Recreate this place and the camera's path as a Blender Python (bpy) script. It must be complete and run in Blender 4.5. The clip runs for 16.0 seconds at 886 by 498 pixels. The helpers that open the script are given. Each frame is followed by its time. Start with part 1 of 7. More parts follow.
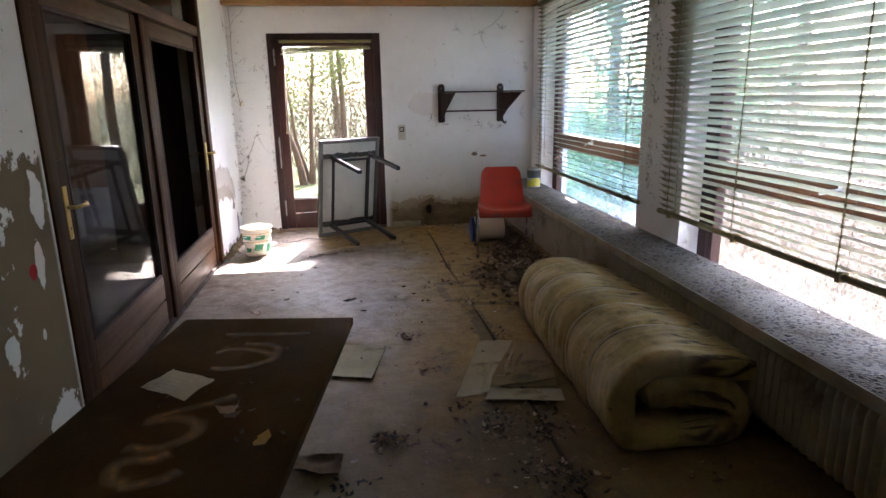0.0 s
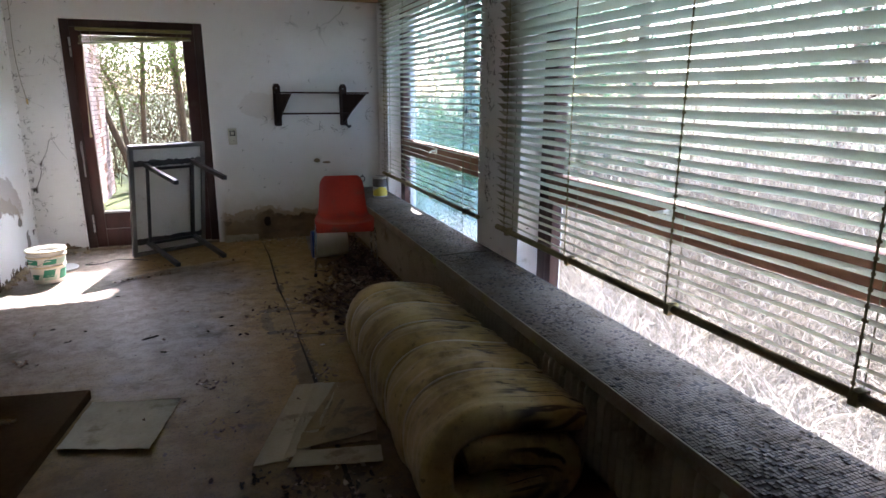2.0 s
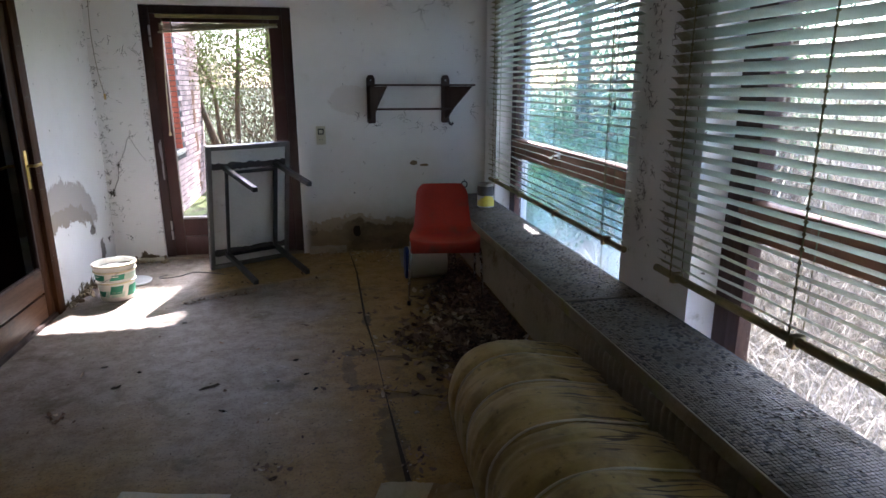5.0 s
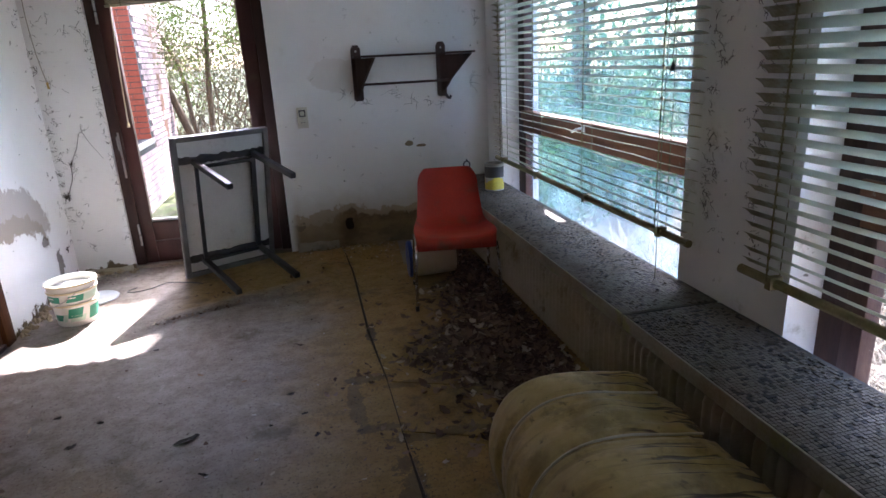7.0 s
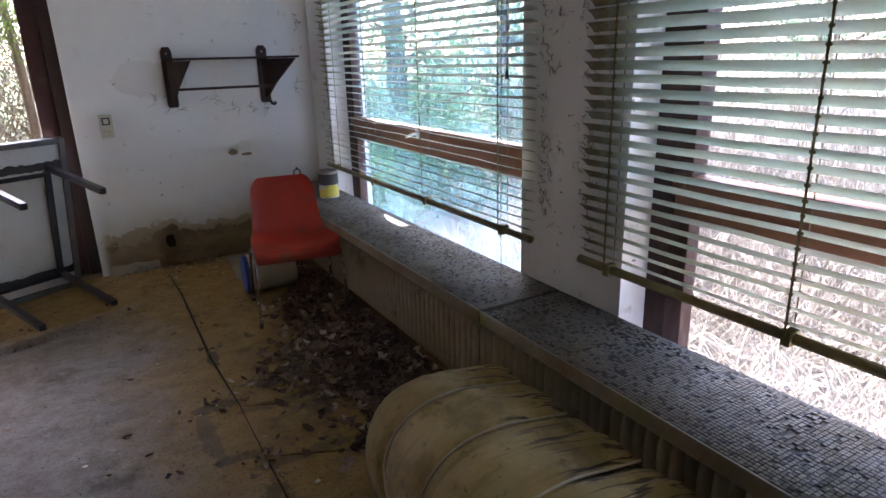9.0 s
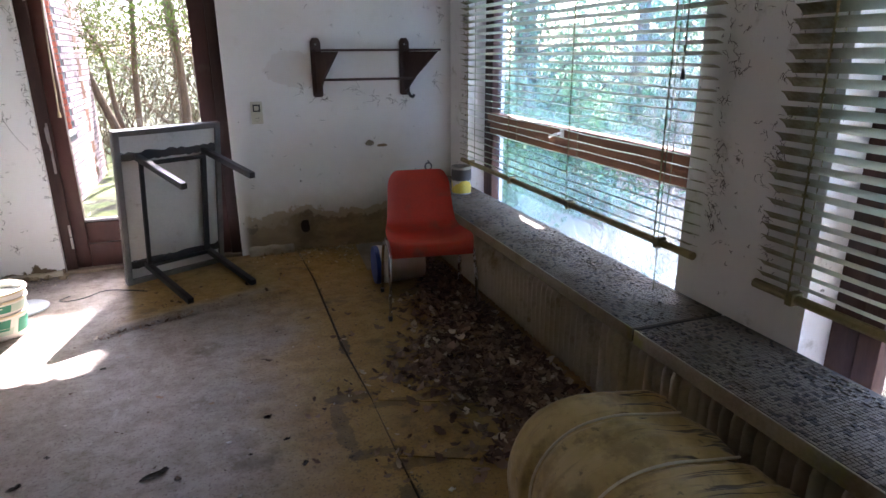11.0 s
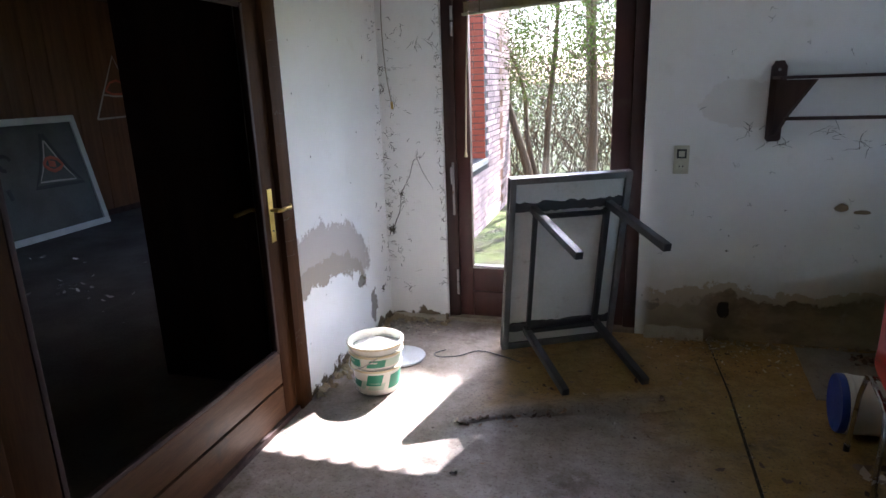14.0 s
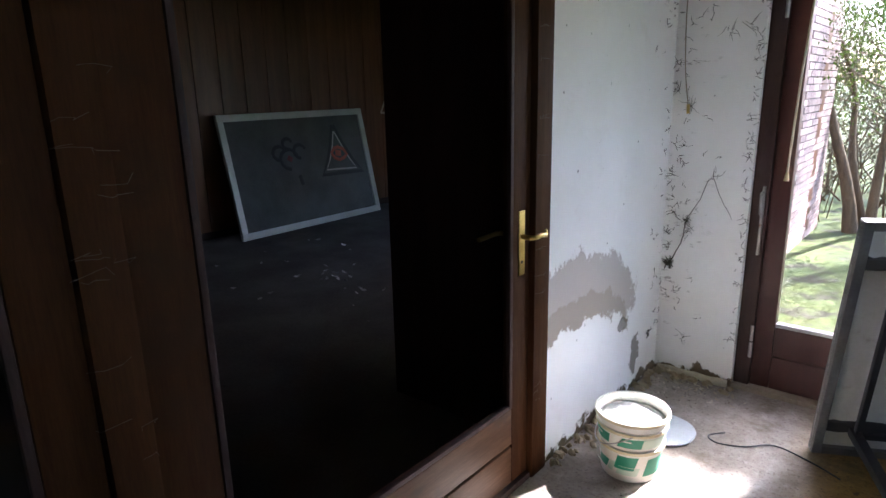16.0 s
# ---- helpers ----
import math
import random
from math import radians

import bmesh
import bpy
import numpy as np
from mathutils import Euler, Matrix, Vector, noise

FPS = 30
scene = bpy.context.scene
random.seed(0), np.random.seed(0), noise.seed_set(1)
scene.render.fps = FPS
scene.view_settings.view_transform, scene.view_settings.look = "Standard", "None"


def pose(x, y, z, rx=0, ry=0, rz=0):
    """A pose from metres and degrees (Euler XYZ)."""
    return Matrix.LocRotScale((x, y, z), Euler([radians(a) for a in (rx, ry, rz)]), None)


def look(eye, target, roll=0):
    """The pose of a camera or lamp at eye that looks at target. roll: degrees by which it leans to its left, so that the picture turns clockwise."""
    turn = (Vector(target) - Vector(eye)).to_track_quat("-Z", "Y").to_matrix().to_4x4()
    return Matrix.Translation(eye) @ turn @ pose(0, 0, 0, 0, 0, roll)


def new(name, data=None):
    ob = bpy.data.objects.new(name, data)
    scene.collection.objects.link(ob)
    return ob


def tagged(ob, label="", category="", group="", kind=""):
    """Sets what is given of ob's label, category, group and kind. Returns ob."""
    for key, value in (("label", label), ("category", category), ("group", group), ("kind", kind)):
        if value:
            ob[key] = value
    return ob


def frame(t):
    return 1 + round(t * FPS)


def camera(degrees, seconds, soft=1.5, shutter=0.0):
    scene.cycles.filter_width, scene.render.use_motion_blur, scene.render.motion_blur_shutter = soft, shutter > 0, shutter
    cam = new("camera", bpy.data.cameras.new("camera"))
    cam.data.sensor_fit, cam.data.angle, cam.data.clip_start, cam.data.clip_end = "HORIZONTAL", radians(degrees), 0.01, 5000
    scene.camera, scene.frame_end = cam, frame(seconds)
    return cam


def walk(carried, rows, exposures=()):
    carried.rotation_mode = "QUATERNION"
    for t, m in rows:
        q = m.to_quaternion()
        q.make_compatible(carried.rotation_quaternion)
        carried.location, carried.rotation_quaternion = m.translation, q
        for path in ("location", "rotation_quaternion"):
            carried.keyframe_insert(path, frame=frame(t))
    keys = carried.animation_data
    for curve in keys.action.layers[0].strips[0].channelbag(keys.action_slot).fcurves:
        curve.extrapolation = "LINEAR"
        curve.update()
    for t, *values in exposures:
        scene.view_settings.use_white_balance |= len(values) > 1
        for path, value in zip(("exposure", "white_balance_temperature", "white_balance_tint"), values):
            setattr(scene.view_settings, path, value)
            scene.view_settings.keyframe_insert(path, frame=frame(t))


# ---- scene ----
cam = camera(71.7, 16.0)
PATH = [
    (0, (1.277, -0.03, 1.479), (1.546, 1.891, 0.993), -1.0),
    (0.5, (1.446, 0.041, 1.494), (1.742, 1.96, 1.013), -1.5),
    (1, (1.602, 0.102, 1.484), (1.954, 2.004, 0.974), -1.3),
    (1.5, (1.687, 0.204, 1.468), (2.191, 2.061, 0.925), -0.3),
    (2, (1.697, 0.378, 1.5), (2.353, 2.203, 1.012), 0.3),
    (2.5, (1.698, 0.551, 1.511), (2.444, 2.356, 1.076), 0.5),
    (3, (1.705, 0.671, 1.509), (2.439, 2.478, 1.068), 0.5),
    (3.5, (1.77, 0.831, 1.51), (2.444, 2.661, 1.064), -0.3),
    (4, (1.838, 1.016, 1.512), (2.328, 2.902, 1.061), 0.7),
    (4.2, (1.85, 1.082, 1.513), (2.241, 2.986, 1.041), 0.3),
    (6.3, (1.723, 1.807, 1.478), (2.086, 3.702, 0.951), -0.7),
    (6.5, (1.741, 1.881, 1.493), (2.096, 3.777, 0.967), -1.6),
    (7, (1.798, 1.978, 1.481), (2.203, 3.844, 0.884), -2.9),
    (7.5, (1.828, 1.997, 1.482), (2.517, 3.779, 0.889), -2.3),
    (8, (1.797, 2.01, 1.488), (2.698, 3.687, 0.877), -1.8),
    (8.2, (1.77, 2.02, 1.486), (2.728, 3.662, 0.866), -1.8),
    (10.3, (1.575, 2.117, 1.485), (2.416, 3.844, 0.929), -0.8),
    (10.5, (1.569, 2.143, 1.483), (2.371, 3.884, 0.91), -0.6),
    (11, (1.556, 2.226, 1.489), (2.195, 4.02, 0.88), -0.4),
    (11.5, (1.607, 2.376, 1.505), (2.061, 4.231, 0.914), -1.0),
    (12, (1.645, 2.523, 1.517), (1.889, 4.43, 0.966), -0.3),
    (12.5, (1.616, 2.677, 1.499), (1.693, 4.597, 0.943), 0.4),
    (13, (1.530, 2.896, 1.516), (1.533, 4.824, 0.982), -0.85),
    (13.5, (1.469, 3.062, 1.526), (1.258, 4.970, 0.970), -1.5),
    (14, (1.48, 3.263, 1.531), (0.936, 5.118, 1.017), -2.0),
    (14.5, (1.467, 3.41, 1.533), (0.604, 5.139, 1.019), -1.5),
    (15, (1.377, 3.55, 1.524), (0.35, 5.172, 0.963), 0.1),
    (15.5, (1.245, 3.704, 1.534), (0.073, 5.25, 1.048), 0.2),
    (16, (1.174, 3.812, 1.536), (-0.084, 5.284, 1.037), -1.3),
]
EXPOSURES = [(0, 4.48, 6320, 26), (1.5, 4.02, 6060, 23), (3, 3.45, 5900, 20), (4.2, 3.45, 5850, 20), (6.5, 3.82, 5780, 23), (8.2, 4.05, 5980, 27), (11, 4.15, 6000, 26), (13, 3.74, 5750, 23), (14.5, 3.58, 5700, 20), (16, 3.66, 5650, 19)]
walk(cam, [(t, look(eye, target, roll)) for t, eye, target, roll in PATH], EXPOSURES)

# ---- world, sun, exposure ----
SUN_FROM = Vector((0.312, 0.885, 1.0)).normalized()
world = bpy.data.worlds.new("world")
scene.world = world
world.use_nodes = True
wn, wl = world.node_tree.nodes, world.node_tree.links
sky = wn.new("ShaderNodeTexSky")
sky.sky_type = "NISHITA"
sky.sun_disc = False
sky.sun_elevation = math.asin(SUN_FROM.z)
sky.sun_rotation = math.atan2(SUN_FROM.x, SUN_FROM.y)
sky.air_density, sky.dust_density, sky.ozone_density = 1.0, 2.0, 1.0
wl.new(sky.outputs["Color"], wn["Background"].inputs["Color"])
wn["Background"].inputs["Strength"].default_value = 0.15

sun_data = bpy.data.lights.new("sun", "SUN")
sun_data.energy, sun_data.angle, sun_data.color = 3.4, radians(0.55), (1.0, 0.94, 0.84)
sun = new("sun", sun_data)
sun.matrix_world = look(Vector((4, 12, 16)), Vector((4, 12, 16)) - SUN_FROM)


# ---- material helpers ----
def material(name):
    m = bpy.data.materials.new(name)
    m.use_nodes = True
    nt = m.node_tree
    return m, nt.nodes, nt.links, nt.nodes["Principled BSDF"]


def noise_of(n, l, coord, scale, detail=6.0, rough=0.6, stretch=(1, 1, 1), shift=(0, 0, 0)):
    mp = n.new("ShaderNodeMapping")
    mp.inputs["Scale"].default_value = stretch
    mp.inputs["Location"].default_value = shift
    l.new(coord, mp.inputs["Vector"])
    t = n.new("ShaderNodeTexNoise")
    t.inputs["Scale"].default_value, t.inputs["Detail"].default_value, t.inputs["Roughness"].default_value = scale, detail, rough
    l.new(mp.outputs["Vector"], t.inputs["Vector"])
    return t.outputs["Fac"]


def band(n, l, value, lo, hi, a=0.0, b=1.0):
    r = n.new("ShaderNodeMapRange")
    r.interpolation_type = "SMOOTHSTEP"
    for k, v in (("From Min", lo), ("From Max", hi), ("To Min", a), ("To Max", b)):
        r.inputs[k].default_value = v
    l.new(value, r.inputs["Value"])
    return r.outputs["Result"]


def mix(n, l, fac, a, b):
    mx = n.new("ShaderNodeMix")
    mx.data_type = "RGBA"
    for sock, v in (("Factor", fac), ("A", a), ("B", b)):
        s = [i for i in mx.inputs if i.name == sock and (i.type == "RGBA" if sock != "Factor" else i.type == "VALUE")][0]
        if isinstance(v, (tuple, list)):
            s.default_value = (*v, 1) if len(v) == 3 else v
        elif isinstance(v, (int, float)):
            s.default_value = v
        else:
            l.new(v, s)
    return [o for o in mx.outputs if o.type == "RGBA"][0]


def calc(n, l, op, a, b=0.0, clamp=False):
    m = n.new("ShaderNodeMath")
    m.operation, m.use_clamp = op, clamp
    for i, v in enumerate((a, b)):
        if isinstance(v, (int, float)):
            m.inputs[i].default_value = v
        else:
            l.new(v, m.inputs[i])
    return m.outputs[0]


def bump(n, l, bsdf, height, strength, dist=0.01):
    b = n.new("ShaderNodeBump")
    b.inputs["Strength"].default_value, b.inputs["Distance"].default_value = strength, dist
    l.new(height, b.inputs["Height"])
    l.new(b.outputs["Normal"], bsdf.inputs["Normal"])


def surface(name, c1, c2, rough=(0.5, 0.8), scale=3.0, fine=60.0, relief=0.2, dist=0.004, metal=0.0, dirt=None,
            dirt_at=(0.55, 0.7), dirt_scale=5.0, stretch=(1, 1, 1), piece=0.0, spec=0.5, coat=0.0):
    """Two tones by a broad noise, a fine grain, and spots of dirt; relief from the grain."""
    m, n, l, p = material(name)
    co = n.new("ShaderNodeTexCoord").outputs["Object"]
    broad = noise_of(n, l, co, scale, stretch=stretch)
    grain = noise_of(n, l, co, fine, 4.0, 0.7, stretch=stretch)
    both = calc(n, l, "ADD", calc(n, l, "MULTIPLY", broad, 0.65), calc(n, l, "MULTIPLY", grain, 0.35))
    col = mix(n, l, band(n, l, both, 0.32, 0.68), c1, c2)
    if piece:
        info = n.new("ShaderNodeObjectInfo")
        hsv = n.new("ShaderNodeHueSaturation")
        l.new(band(n, l, info.outputs["Random"], 0, 1, 1 - piece, 1 + piece), hsv.inputs["Value"])
        l.new(col, hsv.inputs["Color"])
        col = hsv.outputs["Color"]
    if dirt:
        spots = noise_of(n, l, co, dirt_scale, 8.0, 0.65, shift=(7.3, 2.1, 4.4))
        col = mix(n, l, band(n, l, spots, *dirt_at), col, dirt)
    l.new(col, p.inputs["Base Color"])
    l.new(band(n, l, both, 0.3, 0.7, *rough), p.inputs["Roughness"])
    p.inputs["Metallic"].default_value = metal
    p.inputs["Specular IOR Level"].default_value = spec
    p.inputs["Coat Weight"].default_value = coat
    if relief:
        bump(n, l, p, both, relief, dist)
    return m


def glass(name, dust, dust_amount=(0.0, 0.3), tint=(0.97, 0.985, 0.98), mirror=0.03, slant=0.7):
    """A thin pane: clear, with a mirror that grows at a slant, and dried dust."""
    m, n, l, p = material(name)
    n.remove(p)
    co = n.new("ShaderNodeTexCoord").outputs["Object"]
    clear, gloss, lw = n.new("ShaderNodeBsdfTransparent"), n.new("ShaderNodeBsdfGlossy"), n.new("ShaderNodeLayerWeight")
    clear.inputs["Color"].default_value = (*tint, 1)
    gloss.inputs["Roughness"].default_value = 0.01
    lw.inputs["Blend"].default_value = 0.5
    fr = calc(n, l, "ADD", calc(n, l, "MULTIPLY", calc(n, l, "POWER", lw.outputs["Facing"], 4.5), slant), mirror)
    m1, m2 = n.new("ShaderNodeMixShader"), n.new("ShaderNodeMixShader")
    l.new(fr, m1.inputs[0])
    l.new(clear.outputs[0], m1.inputs[1])
    l.new(gloss.outputs[0], m1.inputs[2])
    d, tr, md = n.new("ShaderNodeBsdfDiffuse"), n.new("ShaderNodeBsdfTranslucent"), n.new("ShaderNodeMixShader")
    for s in (d, tr):
        s.inputs["Color"].default_value = (*dust, 1)
    md.inputs[0].default_value = 0.5
    l.new(d.outputs[0], md.inputs[1])
    l.new(tr.outputs[0], md.inputs[2])
    spots = noise_of(n, l, co, 3.0, 8.0, 0.7)
    l.new(band(n, l, spots, 0.35, 0.7, *dust_amount), m2.inputs[0])
    l.new(m1.outputs[0], m2.inputs[1])
    l.new(md.outputs[0], m2.inputs[2])
    l.new(m2.outputs[0], n["Material Output"].inputs["Surface"])
    return m


def blob(n, l, sep, cu, cv, ru, rv, u, v, wob, amount):
    """1 inside an ellipse with a ragged edge, over two of the axes."""
    du = calc(n, l, "DIVIDE", calc(n, l, "SUBTRACT", sep.outputs[u], cu), ru)
    dv = calc(n, l, "DIVIDE", calc(n, l, "SUBTRACT", sep.outputs[v], cv), rv)
    d = calc(n, l, "SQRT", calc(n, l, "ADD", calc(n, l, "MULTIPLY", du, du), calc(n, l, "MULTIPLY", dv, dv)))
    d = calc(n, l, "ADD", d, calc(n, l, "MULTIPLY", calc(n, l, "SUBTRACT", wob, 0.5), amount))
    return band(n, l, d, 0.97, 1.03, 1.0, 0.0)


def plaster(name, kind):
    """Old white distemper with damp stains; on some walls paint or plaster has come away in places."""
    m, n, l, p = material(name)
    co = n.new("ShaderNodeTexCoord").outputs["Object"]
    sep = n.new("ShaderNodeSeparateXYZ")
    l.new(co, sep.inputs[0])
    broad = noise_of(n, l, co, 1.1, 6)
    mid = noise_of(n, l, co, 6.0, 8, 0.65)
    wob = noise_of(n, l, co, 9.0, 9, 0.68)
    fine = noise_of(n, l, co, 120.0, 3)
    specks = noise_of(n, l, co, 26.0, 3, 0.5, shift=(3, 1, 8))
    col = mix(n, l, band(n, l, broad, 0.35, 0.65), (0.87, 0.87, 0.855), (0.82, 0.815, 0.79))
    col = mix(n, l, band(n, l, mid, 0.56, 0.78, 0, 0.25), col, (0.58, 0.54, 0.46))
    col = mix(n, l, band(n, l, specks, 0.70, 0.76, 0, 0.8), col, (0.10, 0.09, 0.07))
    height = calc(n, l, "ADD", calc(n, l, "MULTIPLY", mid, 0.5), calc(n, l, "MULTIPLY", fine, 0.25))
    low = calc(n, l, "ADD", sep.outputs["Z"], calc(n, l, "MULTIPLY", calc(n, l, "SUBTRACT", wob, 0.5), 0.20 if kind == "far" else 0.35))
    if kind == "far":
        run = band(n, l, sep.outputs["X"], 1.62, 1.70)
        slow = noise_of(n, l, co, 2.6, 8, 0.62, shift=(2.2, 0, 1))
        low = calc(n, l, "ADD", low, calc(n, l, "MULTIPLY", calc(n, l, "SUBTRACT", slow, 0.5), 0.40))
        damp = calc(n, l, "MULTIPLY", band(n, l, low, 0.24, 0.58, 1, 0), run)
        col = mix(n, l, calc(n, l, "MULTIPLY", damp, 0.50), col, (0.44, 0.39, 0.24))
        bared = calc(n, l, "MULTIPLY", band(n, l, low, 0.30, 0.315, 1, 0), run)
        col = mix(n, l, calc(n, l, "MULTIPLY", bared, 0.8), col, (0.42, 0.33, 0.20))
        gone = calc(n, l, "MULTIPLY", band(n, l, low, 0.235, 0.25, 1, 0), band(n, l, sep.outputs["X"], 1.98, 2.06, 0.55, 1.0))
        gone = calc(n, l, "MULTIPLY", gone, run)
        soil = mix(n, l, band(n, l, noise_of(n, l, co, 5.0, 8, 0.62, stretch=(1, 1, 1.6)), 0.36, 0.62), (0.33, 0.25, 0.145), (0.20, 0.145, 0.085))
        soil = mix(n, l, blob(n, l, sep, 2.10, 0.19, 0.035, 0.05, "X", "Z", wob, 2.5), soil, (0.03, 0.02, 0.012))
        soil = mix(n, l, blob(n, l, sep, 1.70, 0.20, 0.05, 0.04, "X", "Z", wob, 2.5), soil, (0.05, 0.035, 0.02))
        soil = mix(n, l, band(n, l, mid, 0.60, 0.68, 0, 0.5), soil, (0.42, 0.37, 0.29))
        col = mix(n, l, gone, col, soil)
        height = calc(n, l, "SUBTRACT", height, calc(n, l, "MULTIPLY", gone, 3.0))
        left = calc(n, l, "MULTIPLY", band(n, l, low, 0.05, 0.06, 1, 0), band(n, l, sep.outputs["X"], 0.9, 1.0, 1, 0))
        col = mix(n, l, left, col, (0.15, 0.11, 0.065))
        hole = calc(n, l, "MAXIMUM", blob(n, l, sep, 2.645, 0.815, 0.040, 0.024, "X", "Z", wob, 2.4), blob(n, l, sep, 2.745, 0.795, 0.045, 0.014, "X", "Z", wob, 2.4))
        col = mix(n, l, hole, col, (0.26, 0.20, 0.13))
        smoke = blob(n, l, sep, 2.13, 1.38, 0.24, 0.13, "X", "Z", wob, 0.8)
        soft = band(n, l, noise_of(n, l, co, 2.0), 0.3, 0.7, 0.1, 0.3)
        col = mix(n, l, calc(n, l, "MULTIPLY", smoke, soft), col, (0.50, 0.42, 0.34))
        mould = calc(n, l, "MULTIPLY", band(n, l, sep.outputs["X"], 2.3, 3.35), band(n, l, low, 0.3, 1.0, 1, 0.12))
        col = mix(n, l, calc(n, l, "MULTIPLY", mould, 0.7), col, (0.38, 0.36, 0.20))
    if kind in ("far", "left"):
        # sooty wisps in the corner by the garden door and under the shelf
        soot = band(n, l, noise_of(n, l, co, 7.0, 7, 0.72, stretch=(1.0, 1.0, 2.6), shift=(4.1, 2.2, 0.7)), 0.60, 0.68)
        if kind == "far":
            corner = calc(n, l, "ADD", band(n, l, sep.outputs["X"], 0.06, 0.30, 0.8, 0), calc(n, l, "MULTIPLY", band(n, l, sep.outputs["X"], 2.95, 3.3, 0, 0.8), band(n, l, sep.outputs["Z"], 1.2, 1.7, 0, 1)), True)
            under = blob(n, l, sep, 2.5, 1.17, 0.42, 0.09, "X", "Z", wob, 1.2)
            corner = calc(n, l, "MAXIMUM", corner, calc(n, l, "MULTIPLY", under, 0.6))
        else:
            corner = band(n, l, sep.outputs["Y"], 6.72, 6.95, 0, 0.8)
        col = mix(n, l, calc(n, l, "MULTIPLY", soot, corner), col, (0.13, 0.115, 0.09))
    if kind == "left":
        outer = blob(n, l, sep, 6.0, 0.53, 0.66, 0.33, "Y", "Z", wob, 0.75)
        inner = blob(n, l, sep, 6.0, 0.40, 0.60, 0.27, "Y", "Z", wob, 0.7)
        core = blob(n, l, sep, 6.05, 0.30, 0.54, 0.25, "Y", "Z", wob, 0.8)
        under = calc(n, l, "SUBTRACT", outer, core, True)
        deep = calc(n, l, "SUBTRACT", inner, core, True)
        col = mix(n, l, under, col, (0.50, 0.46, 0.42))
        col = mix(n, l, deep, col, (0.40, 0.35, 0.29))
        height = calc(n, l, "SUBTRACT", height, calc(n, l, "MULTIPLY", under, 1.5))
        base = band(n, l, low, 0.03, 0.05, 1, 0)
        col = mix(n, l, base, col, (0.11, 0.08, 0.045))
        black = calc(n, l, "MAXIMUM", blob(n, l, sep, 6.70, 0.16, 0.05, 0.10, "Y", "Z", wob, 4.5), blob(n, l, sep, 6.54, 0.40, 0.05, 0.035, "Y", "Z", wob, 3.0))
        col = mix(n, l, calc(n, l, "MULTIPLY", black, 0.8), col, (0.12, 0.10, 0.07))
        # brown oil paint on the lower wall by the entrance, flaking
        dado = calc(n, l, "MULTIPLY", band(n, l, low, 1.26, 1.275, 1, 0), band(n, l, sep.outputs["Y"], 2.69, 2.715, 1, 0))
        flakes = band(n, l, noise_of(n, l, co, 3.6, 9, 0.66, shift=(0, 3.1, 0.4)), 0.60, 0.61)
        for cy, cz, ry, rz in ((2.27, 0.59, 0.05, 0.05), (2.55, 0.16, 0.13, 0.12), (2.50, 0.57, 0.015, 0.025), (2.56, 0.85, 0.035, 0.10), (2.62, 1.10, 0.05, 0.12)):
            flakes = calc(n, l, "MAXIMUM", flakes, blob(n, l, sep, cy, cz, ry, rz, "Y", "Z", wob, 2.0))
        dado = calc(n, l, "MULTIPLY", dado, calc(n, l, "SUBTRACT", 1.0, flakes))
        paint = mix(n, l, band(n, l, broad, 0.3, 0.7), (0.25, 0.195, 0.12), (0.17, 0.135, 0.085))
        col = mix(n, l, dado, col, paint)
        red = blob(n, l, sep, 2.50, 0.83, 0.03, 0.035, "Y", "Z", wob, 1.8)
        col = mix(n, l, red, col, (0.45, 0.03, 0.03))
        height = calc(n, l, "ADD", height, calc(n, l, "MULTIPLY", dado, 1.2))
    if kind == "right":
        mould = band(n, l, noise_of(n, l, co, 4.0, 9, 0.7, shift=(1, 9, 3)), 0.55, 0.72, 0, 0.75)
        col = mix(n, l, mould, col, (0.30, 0.275, 0.19))
    l.new(col, p.inputs["Base Color"])
    p.inputs["Roughness"].default_value = 0.92
    p.inputs["Specular IOR Level"].default_value = 0.25
    bump(n, l, p, height, 0.5, 0.006)
    return m


